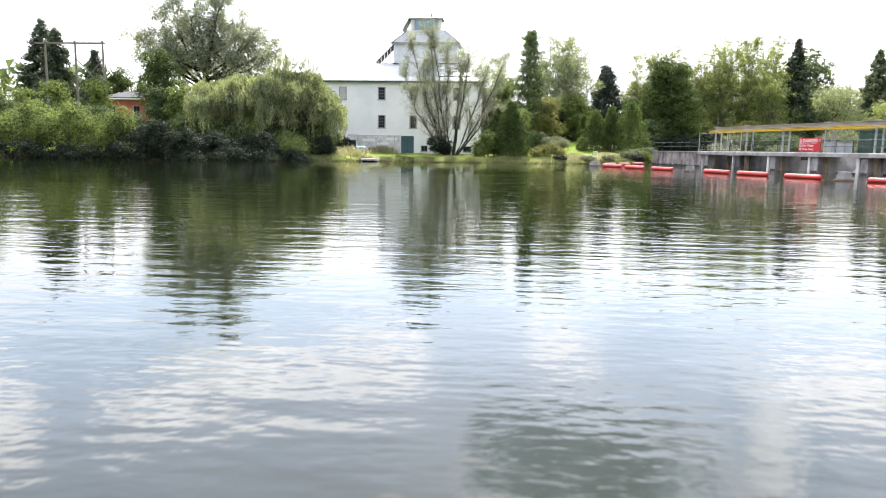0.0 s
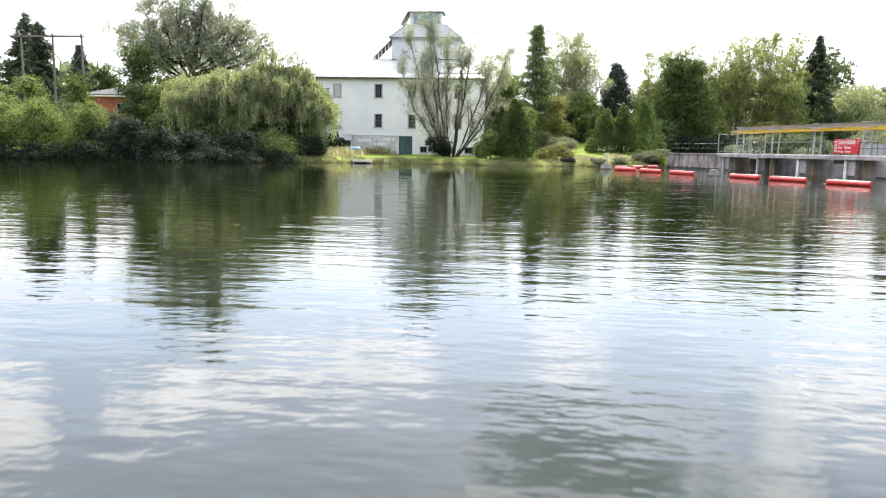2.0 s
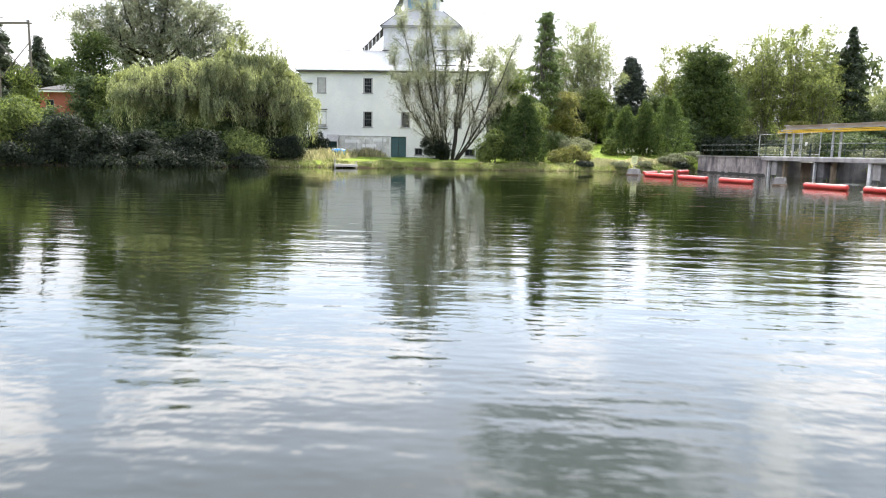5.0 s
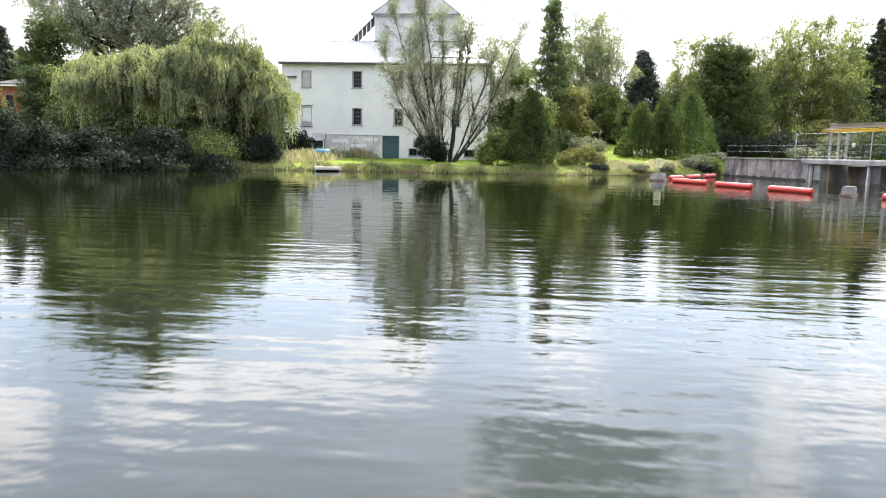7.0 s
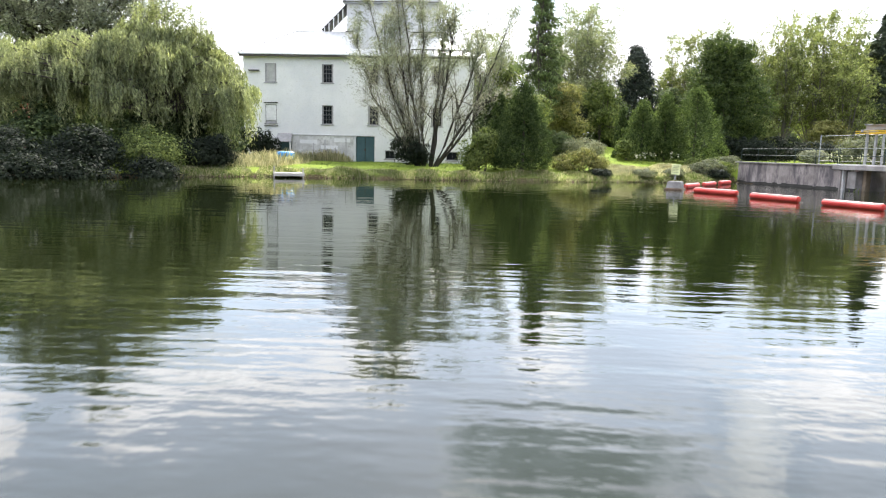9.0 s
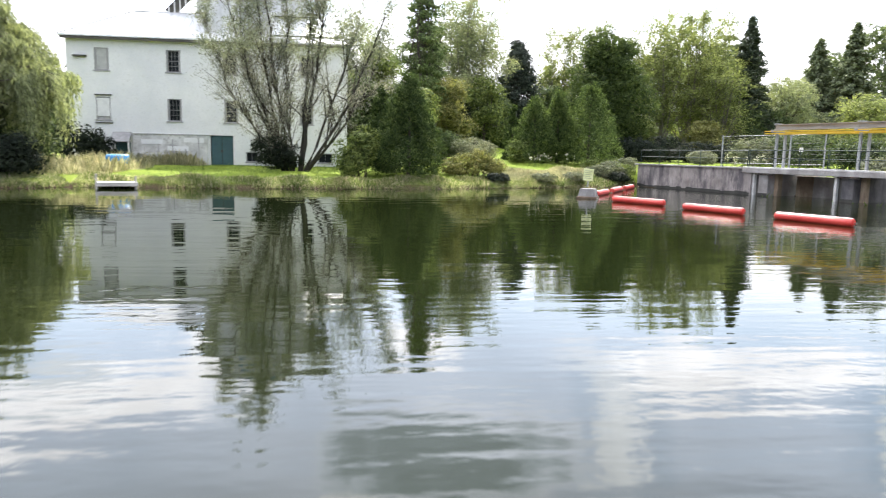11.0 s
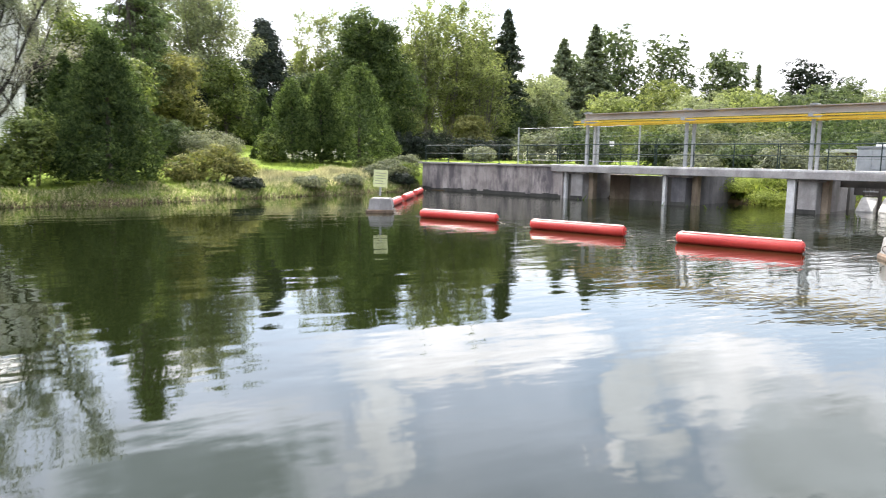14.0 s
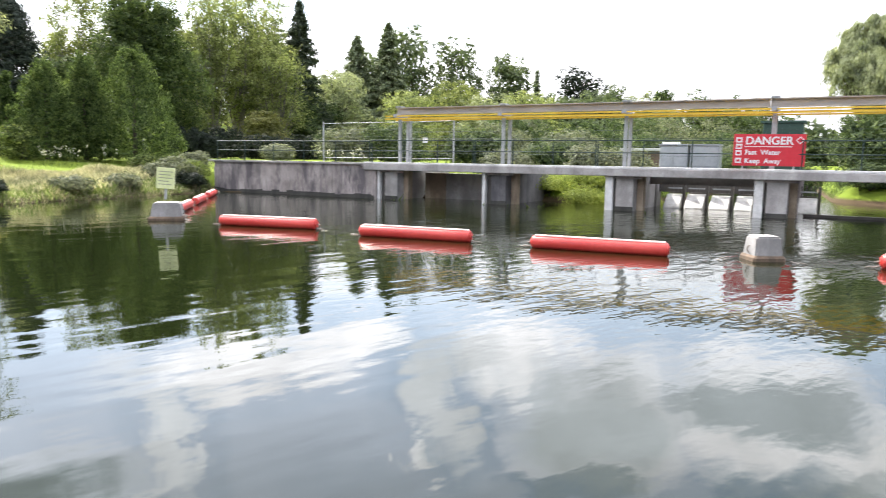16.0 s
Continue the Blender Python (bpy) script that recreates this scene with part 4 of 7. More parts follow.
def build_mill():
    x0, x1, y0, y1, zt = -25.9, -2.3, 104.3, 114.3, 11.45
    gb = 0.5
    e = thing("mill_building", ((x0 + x1) / 2, (y0 + y1) / 2, gb), 0, "old white-painted three-storey mill with metal roof and tower", "building")
    e.matrix_basis = Matrix.Identity(4)
    W = []
    for z0, z1, modes in ((8.74, 10.62, ("board", "glass", "glass", "glass")), (4.56, 6.48, ("blank", "glass", "glass", "glass"))):
        for x, m in zip((-23.64, -17.72, -12.92, -6.4), modes):
            W.append((x, x + 1.2, z0, z1, m))
    holes = [w[:4] for w in W] + [(-14.15, -12.2, 0.75, 3.42), (-11.12, -10.1, 1.15, 2.03), (-8.4, -7.4, 1.15, 2.03), (-4.78, -3.5, 1.15, 2.03), (-22.2, -20.9, 1.0, 2.75)]
    bm = bmesh.new()
    sheet_with_openings(bm, x0, x1, gb - 0.6, zt, y0, y0 + 0.45, holes)
    part("front_wall", bm, M_WALL, e)
    for nm, d in (("back_wall", (x0, x1, y1 - 0.45, y1, gb - 0.6, zt)), ("side_wall", (x0, x0 + 0.45, y0 + 0.45, y1 - 0.45, gb - 0.6, zt)), ("side_wall", (x1 - 0.45, x1, y0 + 0.45, y1 - 0.45, gb - 0.6, zt))):
        boxpart(nm, d, M_WALL, e)
    boxpart("interior_floor", (x0 + 0.46, x1 - 0.46, y0 + 0.46, y1 - 0.46, 3.9, 4.1), M_TRIM, e)
    boxpart("interior_partition", (x0 + 0.46, x1 - 0.46, y0 + 2.5, y0 + 2.6, gb - 0.4, zt - 0.1), M_TRIM, e)
    # whitewashed stone footing, proud of the wall
    bm = bmesh.new()
    sheet_with_openings(bm, -20.75, -14.4, gb - 0.6, 3.38, y0 - 0.10, y0 - 0.003, [])
    part("stone_footing", bm, M_STONE, e, "patchy whitewashed stone footing")
    boxpart("footing_ledge", (-20.8, -14.2, y0 - 0.14, y0 - 0.003, 3.385, 3.46), M_GREYSHUT, e)
    for x, z0b, z1b in ((-18.6, 1.2, 2.6), (-17.4, 1.4, 3.0), (-15.2, 0.9, 3.2), (-16.3, 1.0, 2.2)):
        boxpart("batten", (x, x + 0.09, y0 - 0.15, y0 - 0.102, z0b, z1b), M_GREYSHUT, e)
    for x, xx, zb in ((-20.0, -18.2, 2.55), (-17.8, -16.0, 2.0), (-16.4, -14.7, 2.75), (-19.6, -17.6, 1.35)):
        boxpart("footing_patch", (x, xx, y0 - 0.125, y0 - 0.102, zb, zb + 0.4), M_WALL, e)
    for x, xx, z0, z1, m in W:
        if m == "blank":
            sash_window(e, x, xx, z0, z1, y0, mode="board")
            boxpart("shutter", (x + 0.09, xx - 0.09, y0 + 0.02, y0 + 0.06, z0 + 0.3, z1 - 0.09), M_WHITE, e, "white shutter over a lower window")
        else:
            sash_window(e, x, xx, z0, z1, y0, mode=m)
    for x, xx in ((-11.12, -10.1), (-8.4, -7.4), (-4.78, -3.5)):
        sash_window(e, x, xx, 1.15, 2.03, y0, cols=2, rows=1)
    # double door
    d = part_empty("door", e)
    for a, b in ((-14.15, -13.18), (-13.17, -12.2)):
        leaf = boxpart("door_leaf", (a + 0.02, b - 0.01, y0 + 0.12, y0 + 0.18, 0.78, 3.38), M_DOOR, d, "teal painted plank door leaf", bevel=0.01)
        for k in range(3):
            boxpart("panel", (a + 0.12, b - 0.12, y0 + 0.10, y0 + 0.119, 0.95 + 0.8 * k, 1.6 + 0.8 * k), M_DOOR, d)
    boxpart("latch", (-13.3, -13.12, y0 + 0.08, y0 + 0.119, 1.95, 2.15), M_TRIM, d)
    for dd in ((-14.27, -14.15, y0 - 0.03, y0 + 0.1, 0.75, 3.42), (-12.2, -12.08, y0 - 0.03, y0 + 0.1, 0.75, 3.42), (-14.27, -12.08, y0 - 0.04, y0 + 0.1, 3.425, 3.53)):
        boxpart("door_frame", dd, M_WHITE, d)
    # bulkhead with a dark hood over the cellar door
    c = part_empty("cellar_entry", e)
    bm = bmesh.new()
    vs = [(-22.35, y0 - 0.9, 2.75), (-20.8, y0 - 0.9, 2.75), (-20.8, y0 - 0.003, 3.55), (-22.35, y0 - 0.003, 3.55)]
    a = [bm.verts.new(v) for v in vs]
    b = [bm.verts.new((v[0], v[1], v[2] - 0.1)) for v in vs]
    bm.faces.new(a)
    bm.faces.new(b[::-1])
    for i in range(4):
        bm.faces.new((a[i], b[i], b[(i + 1) % 4], a[(i + 1) % 4]))
    part("hood", bm, M_JAMB, c, "grey boarded hood")
    boxpart("cellar_door", (-22.2, -20.9, y0 + 0.1, y0 + 0.16, 1.0, 2.72), M_DOOR, c)
    bm = bmesh.new()
    rod(bm, (-20.75, y0 - 0.9, 0.6), (-20.85, y0 - 0.85, 2.72), 0.07, 6)
    part("post", bm, M_WHITE, c)
    bm = bmesh.new()
    rod(bm, (-22.3, y0 - 0.9, 0.6), (-22.3, y0 - 0.85, 2.72), 0.06, 6)
    part("post", bm, M_WHITE, c)
    boxpart("hoist_bracket", (-25.3, -24.2, y0 - 0.25, y0 - 0.003, 9.82, 9.94), M_TRIM, e)
    boxpart("lintel", (-23.75, -22.3, y0 - 0.08, y0 - 0.003, 6.62, 6.72), M_TRIM, e)
    boxpart("lintel", (-23.75, -22.3, y0 - 0.08, y0 - 0.003, 4.25, 4.33), M_TRIM, e)
    # eave; the board's dark colour also paints the shadow line under the roof
    boxpart("fascia", (x0 - 0.3, x1 + 0.3, y0 - 0.45, y0 - 0.32, 11.26, 11.46), M_TRIM, e, "dark weathered eave board with the eave's shadow line in it")
    boxpart("soffit", (x0 - 0.3, x1 + 0.3, y0 - 0.31, y0 - 0.003, 11.38, 11.45), M_WHITE, e)
    bm = bmesh.new()
    hip_roof(bm, x0 - 0.45, x1 + 0.45, y0 - 0.5, y1 + 0.5, 11.60, -21.6, -7.0, 109.0, 109.6, 14.55)
    roof = part("roof", bm, M_ROOF, e)
    standing_seams(roof, (x0 - 0.45, y0 - 0.5, 11.6), (x1 + 0.45, y0 - 0.5, 11.6), (-21.6, 109.0, 14.55), (-7.0, 109.0, 14.55), 36)
    boxpart("snow_guard", (-8.6, -2.8, y0 + 0.55, y0 + 0.63, 12.2, 12.32), M_TRIM, roof)
    for a, b in (((x0 - 0.45, y0 - 0.5, 11.62), (-21.6, 109.0, 14.58)), ((x1 + 0.45, y0 - 0.5, 11.62), (-7.0, 109.0, 14.58)), ((-21.6, 109.0, 14.58), (-16.1, 109.0, 14.58))):
        bm = bmesh.new()
        rod(bm, a, b, 0.045, 5)
        part("ridge_cap", bm, M_GREYSHUT, roof)
    # rooftop tower
    tw = part_empty("tower", e)
    boxpart("wall", (-15.9, -6.2, 108.6, 113.6, 13.6, 17.45), M_GREYTIN, tw, "grey-white metal-clad tower wall")
    boxpart("ledge", (-16.1, -6.0, 108.45, 108.597, 14.5, 14.62), M_TRIM, tw)
    bm = bmesh.new()
    hip_roof(bm, -16.35, -5.75, 108.1, 114.1, 17.58, -13.9, -8.3, 109.6, 112.4, 19.72)
    part("skirt_roof", bm, M_TIN_D, tw)
    lo = [(-16.35, 108.1, 17.6), (-5.75, 108.1, 17.6), (-5.75, 114.1, 17.6), (-16.35, 114.1, 17.6)]
    hi = [(-13.9, 109.6, 19.74), (-8.3, 109.6, 19.74), (-8.3, 112.4, 19.74), (-13.9, 112.4, 19.74)]
    for a, b in [(lo[0], lo[1]), (lo[0], lo[3]), (lo[1], lo[2])] + list(zip(lo, hi)):
        bm = bmesh.new()
        rod(bm, a, b, 0.06, 5)
        part("edge_trim", bm, M_TRIM, tw)
    boxpart("roof_dormer", (-14.6, -8.9, 104.95, 108.59, 12.0, 14.48), M_GREYTIN, tw, "grey sheet-metal front below the tower")
    boxpart("cupola_wall", (-13.55, -8.8, 109.75, 112.3, 19.5, 21.38), M_WHITE, tw)
    boxpart("cupola_window", (-12.9, -9.25, 109.66, 109.745, 19.95, 21.28), M_BLUEGLASS, tw, "blue-tinted cupola glazing")
    for k in range(1, 5):
        boxpart("glazing_bar", (-12.9 + 0.73 * k - 0.03, -12.9 + 0.73 * k + 0.03, 109.62, 109.655, 19.95, 21.28), M_GREYSHUT, tw)
    for dd in ((-13.02, -12.9, 109.62, 109.745, 19.85, 21.38), (-9.25, -9.13, 109.62, 109.745, 19.85, 21.38), (-12.9, -9.25, 109.62, 109.745, 19.85, 19.95)):
        boxpart("window_frame", dd, M_GREYSHUT, tw)
    boxpart("cupola_roof", (-13.85, -8.5, 109.4, 112.6, 21.385, 21.5), M_TRIM, tw)
    # steep board at the cupola's flank and the slatted lean-to beside the tower
    bm = bmesh.new()
    q = [(-13.8, 109.45, 21.4), (-13.8, 112.5, 21.4), (-14.8, 112.5, 19.65), (-14.8, 109.45, 19.65)]
    a = [bm.verts.new(v) for v in q]
    b = [bm.verts.new((v[0] - 0.06, v[1], v[2] + 0.06)) for v in q]
    bm.faces.new(a)
    bm.faces.new(b[::-1])
    for i in range(4):
        bm.faces.new((a[i], a[(i + 1) % 4], b[(i + 1) % 4], b[i]))
    part("flank_roof", bm, M_TIN_D, tw)
    bm = bmesh.new()
    q = [(-16.0, 109.0, 17.5), (-16.0, 112.0, 17.5), (-18.8, 112.0, 14.75), (-18.8, 109.0, 14.75)]
    a = [bm.verts.new(v) for v in q]
    b = [bm.verts.new((v[0] - 0.05, v[1], v[2] + 0.08)) for v in q]
    bm.faces.new(a)
    bm.faces.new(b[::-1])
    for i in range(4):
        bm.faces.new((a[i], a[(i + 1) % 4], b[(i + 1) % 4], b[i]))
    part("lean_to_roof", bm, M_SHINGLE, tw)
    for k in range(6):
        x = -18.5 + 0.5 * k
        bm = bmesh.new()
        rod(bm, (x, 108.95, 14.3), (x, 108.95, 14.75 + (x + 18.8) * 0.95), 0.06, 5)
        part("slat", bm, M_WHITE, tw)
    return e


M_GREYTIN = surface("grey_white_tin", (0.50, 0.51, 0.53), (0.66, 0.67, 0.69), 0.5, 4.0, 0.55, metal=0.2, bumpy=0.25, stretch=(1, 1, 0.4))
M_TIN_D = surface("dull_grey_tin", (0.30, 0.31, 0.33), (0.42, 0.43, 0.45), 0.6, 4.0, 0.65, bumpy=0.25, stretch=(1, 1, 0.4))
M_BLUEGLASS = surface("blue_glazing", (0.10, 0.22, 0.36), (0.18, 0.32, 0.46), 0.8, 3.0, 0.12, bumpy=0)
build_mill()


# ---- dam: wall, piers, deck, rails, gantry ----
def local_box(name, s0, s1, v0, v1, z0, z1, mat, parent, label="", bevel=0.0):
    return boxpart(name, (s0, s1, -v1, -v0, z0, z1), mat, parent, label, bevel)


def dam_thing(name, label, category, group="", kind=""):
    """A thing in the dam's own frame: x along the deck, -y behind it."""
    e = thing(name, DECK_O, 0, label, category, group, kind)
    e.matrix_basis = Matrix(((DECK_U.x, -DECK_V.x, 0, DECK_O.x), (DECK_U.y, -DECK_V.y, 0, DECK_O.y), (0, 0, 1, 0), (0, 0, 0, 1)))
    return e


PIER_S = (11.0, 16.85, 22.6, 28.35, 34.1, 39.85, 45.6)
DECK_TOP = 1.79


def build_dam():
    w = dam_thing("retaining_wall", "dark-streaked concrete retaining wall rising from the pond", "wall", kind="structure")
    for k in range(4):
        a, b = -0.3 + 2.85 * k, -0.3 + 2.85 * (k + 1)
        local_box("wall_panel", a + 0.01, min(b, 11.0) - 0.01, 0.12, 0.75, -1.5, DECK_TOP - 0.10, M_CONC, w)
    local_box("coping", -0.6, 10.9, 0.0, 0.9, DECK_TOP - 0.098, DECK_TOP, M_CONC_L, w)
    rng = random.Random(8)
    s = -0.3
    while s < 10.9:
        e = min(10.9, s + rng.uniform(0.3, 0.9))
        local_box("water_stain", s, e, 0.095, 0.119, -0.5, rng.uniform(0.12, 0.24), M_CONC_DK, w)
        s = e
    local_box("return_wall", 10.3, 10.9, 0.76, 9.0, -1.5, DECK_TOP - 0.02, M_CONC_L, w)
    faces = (M_CONC_L, M_CONC_DK2, M_CONC_L, M_CONC_L, M_CONC, M_CONC, M_CONC)
    for s, face in zip(PIER_S, faces):
        p = dam_thing("bridge_pier", "weathered concrete pier with a pale upstream nose standing in the pond", "pier", "dam piers")
        local_box("body", s + 0.402, s + 1.15, 0.32, 5.6, -1.5, 1.42, face, p, bevel=0.03)
        # pale nose whose colour also paints the pier's sunlit left edge
        local_box("nose", s - 0.02, s + (0.15 if s < 20 else 0.30), 0.24, 0.7, -1.5, 1.42, M_CONC_SUNLIT, p, bevel=0.02)
        # dark box set back in the slot, coloured as the shade inside it
        local_box("guide_slot_shade", s + (0.152 if s < 20 else 0.302), s + 0.40, 0.45, 0.7, -1.5, 1.418, M_TRIM, p)
        local_box("waterline_stain", s + 0.41, s + 1.16, 0.305, 0.318, -0.5, 0.17, M_CONC_DK, p)
        local_box("stop_log_slot", s + 1.16, s + 1.42, 0.9, 1.3, -1.5, 1.42, M_BAY, p)
        local_box("cap", s - 0.06, s + 1.5, 0.25, 0.3, 1.33, 1.41, M_CONC, p)
    d = dam_thing("deck", "pale concrete walkway slab over the dam's piers", "walkway", kind="structure")
    local_box("slab", 10.3, 62, 0.0, 2.45, 1.43, DECK_TOP - 0.05, M_CONC_L, d, bevel=0.02)
    # whitened to draw the sunlit line along the deck's top edge
    local_box("kerb", 10.3, 62, 0.03, 0.25, DECK_TOP - 0.048, DECK_TOP + 0.04, M_CONC_SUNLIT, d, bevel=0.01)
    # first bay closed by a plain concrete wall
    b = dam_thing("bay_wall", "stained concrete wall closing the first dam bay", "wall", kind="structure")
    local_box("panel", 12.4, 13.6, 2.6, 3.0, -1.5, 1.3, M_BAY, b)
    local_box("panel", 13.63, 15.9, 2.62, 3.0, -1.5, 1.3, M_CONC_L, b)
    build_rail("handrail", 0.0, 10.6, M_RAIL, 2.05, "dark green pipe handrail on the wall's coping")
    s = 10.7
    k = 0
    while s < 60:
        build_rail("handrail", s + 0.04, s + 5.7, M_RAIL, 1.9, "dark green pipe handrail along the walkway edge")
        s += 5.75
        k += 1


def build_rail(name, s0, s1, mat, gap, label):
    r = dam_thing(name, label, "handrail", "walkway handrails")
    z0 = DECK_TOP + 0.04 if s0 > 10 else DECK_TOP
    n = max(1, round((s1 - s0) / gap))
    for i in range(n + 1):
        x = s0 + (s1 - s0) * i / n
        bm = bmesh.new()
        rod(bm, (x, -0.14, z0), (x, -0.14, z0 + 1.06), 0.024, 8)
        box(bm, x - 0.07, x + 0.07, -0.21, -0.07, z0, z0 + 0.015)
        part("post", bm, mat if mat is M_RAIL else M_RAIL, r)
    for h, rad in ((1.06, 0.027), (0.56, 0.021)):
        bm = bmesh.new()
        rod(bm, (s0 - 0.03, -0.14, z0 + h), (s1 + 0.03, -0.14, z0 + h), rad, 8)
        part("rail", bm, mat, r)


def i_section(bm, at, length, wide, deep, t):
    """A rolled I-beam: its profile lies in wide and deep, t is the share of flange and web."""
    w, d = 0.5, 0.5
    k = t * 0.6
    prof = [(-w, -d), (w, -d), (w, -d + t), (k, -d + t), (k, d - t), (w, d - t), (w, d), (-w, d), (-w, d - t), (-k, d - t), (-k, -d + t), (-w, -d + t)]
    lo = [bm.verts.new(at + wide * x + deep * y) for x, y in prof]
    hi = [bm.verts.new(at + wide * x + deep * y + length) for x, y in prof]
    n = len(prof)
    for i in range(n):
        bm.faces.new((lo[i], lo[(i + 1) % n], hi[(i + 1) % n], hi[i]))
    for q in (lo, hi):
        bm.faces.new((q[0], q[1], q[2], q[3], q[10], q[11]))
        bm.faces.new((q[3], q[4], q[9], q[10]))
        bm.faces.new((q[4], q[5], q[6], q[7], q[8], q[9]))


def build_gantry():
    g = dam_thing("gate_gantry", "steel gantry with brown top beam and yellow crane rails", "gantry")
    v = 1.55
    s_end = 62
    top, bot = 4.56, 4.22
    # top beam in lengths, an I-section
    s = 11.35
    for k in range(9):
        a, b = s + 5.75 * k, s + 5.75 * (k + 1) - 0.02
        bm = bmesh.new()
        i_section(bm, Vector((a, -v, (top + bot) / 2)), Vector((b - a, 0, 0)), Vector((0, 0.30, 0)), Vector((0, 0, top - bot)), 0.13)
        part("top_beam", bm, M_BEAM, g)
    for vv, zz in ((v - 0.42, 4.14), (v - 0.42, 4.00), (v + 0.55, 4.10), (v + 0.55, 3.98)):
        bm = bmesh.new()
        box(bm, 10.9, s_end, -vv - 0.045, -vv + 0.045, zz - 0.05, zz + 0.01)
        part("crane_rail", bm, M_YELLOW, g, "yellow painted crane rail")
    for i, ps in enumerate((11.5, 17.25, 23.0, 28.75, 34.5, 40.25, 46.0, 51.75)):
        for dv in (0.0, 0.75):
            bm = bmesh.new()
            i_section(bm, Vector((ps, -v - dv, 1.74)), Vector((0, 0, bot - 1.743)), Vector((0.13, 0, 0)), Vector((0, 0.14, 0)), 0.16)
            part("column", bm, M_STEEL, g)
        bm = bmesh.new()
        box(bm, ps - 0.1, ps + 0.1, -v - 0.66, -v + 0.5, bot - 0.16, bot - 0.003)
        part("bracket", bm, M_STEEL, g)
        bm = bmesh.new()
        box(bm, ps - 0.16, ps + 0.16, -v - 0.2, -v + 0.2, top + 0.003, top + 0.07)
        part("cap_plate", bm, M_STEEL, g)
    # lifting floor between the columns' feet
    bm = bmesh.new()
    box(bm, 11.2, s_end, -v - 1.2, -v - 0.45, 1.56, 1.735)
    part("floor_plate", bm, M_STEEL, g)
    # fine guard wires behind the columns
    for z in (2.3, 2.7, 3.05, 3.4):
        bm = bmesh.new()
        rod(bm, (11.2, -v - 0.9, z), (s_end, -v - 0.9, z), 0.006, 4)
        part("guard_wire", bm, M_RAIL, g)


M_CONC_DK2 = concrete_material("dark_stained_concrete", (0.13, 0.125, 0.13), (0.05, 0.048, 0.055), 0.7)
M_CONC_DK = concrete_material("wet_concrete", (0.055, 0.052, 0.047), (0.03, 0.03, 0.028))
build_dam()
build_gantry()


# ---- booms and anchor blocks ----
def boom(a, b, group="safety booms"):
    a, b = Vector((*a, 0)), Vector((*b, 0))
    L = (b - a).length
    ang = math.degrees(math.atan2(b.y - a.y, b.x - a.x))
    e = thing("safety_boom", ((a.x + b.x) / 2, (a.y + b.y) / 2, 0), ang, "long red plastic float of a safety boom lying on the water", "boom float", group)
    r = 0.155
    bm = bmesh.new()
    n = 14
    prof = [(-L / 2, r * 0.86), (-L / 2 + 0.05, r), (-L / 4, r * 1.0), (0, r * 1.01), (L / 4, r), (L / 2 - 0.05, r), (L / 2, r * 0.86)]
    rings = []
    for x, rr in prof:
        ring = []
        for k in range(n):
            t = 2 * math.pi * (k + 0.5) / n
            ring.append(bm.verts.new((x, rr * math.cos(t), 0.14 + rr * math.sin(t))))
        rings.append(ring)
    for p, q in zip(rings, rings[1:]):
        for k in range(n):
            bm.faces.new((p[k], p[(k + 1) % n], q[(k + 1) % n], q[k]))
    bm.faces.new(rings[0])
    bm.faces.new(rings[-1][::-1])
    body = part("float", bm, M_RED, e)
    for p in body.data.polygons:
        p.use_smooth = len(p.vertices) == 4
    for sx in (-1, 1):
        bm = bmesh.new()
        rod(bm, (sx * (L / 2 - 0.002), 0, 0.14), (sx * (L / 2 + 0.03), 0, 0.14), 0.09, 12)
        part("end_plate", bm, M_RED, e)
        bm = bmesh.new()
        rod(bm, (sx * (L / 2 + 0.03), 0, 0.14), (sx * (L / 2 + 0.12), 0, 0.12), 0.02, 6)
        part("eye_bolt", bm, M_CHAIN, e)
    # rib coloured as the bright highlight along the float's top
    bm = bmesh.new()
    box(bm, -L / 2 + 0.06, L / 2 - 0.06, -0.07, 0.07, 0.14 + r - 0.016, 0.14 + r + 0.014, bevel=0.008)
    part("top_rib", bm, M_RIB_HIGHLIGHT, e, "pale top rib painting the float's sunlit highlight")
    return e


def chain(a, b, sag=0.12):
    a, b = Vector(a), Vector(b)
    L = (b - a).length
    n = max(3, int(L / 0.14))
    e = thing("boom_chain", a, 0, "rusty steel chain joining boom floats at the waterline", "chain", "boom chains")
    base = None
    for i in range(n):
        t0, t1 = i / n, (i + 1) / n
        p, q = a.lerp(b, t0) - a, a.lerp(b, t1) - a
        p.z -= sag * math.sin(math.pi * t0)
        q.z -= sag * math.sin(math.pi * t1)
        bm = bmesh.new()
        off = Vector((0, 0, 0.025)) if i % 2 else (q - p).cross(Vector((0, 0, 1))).normalized() * 0.025
        rod(bm, p + off, q + off, 0.012, 5)
        rod(bm, p - off, q - off, 0.012, 5)
        part("link", bm, M_CHAIN, e)
    return e


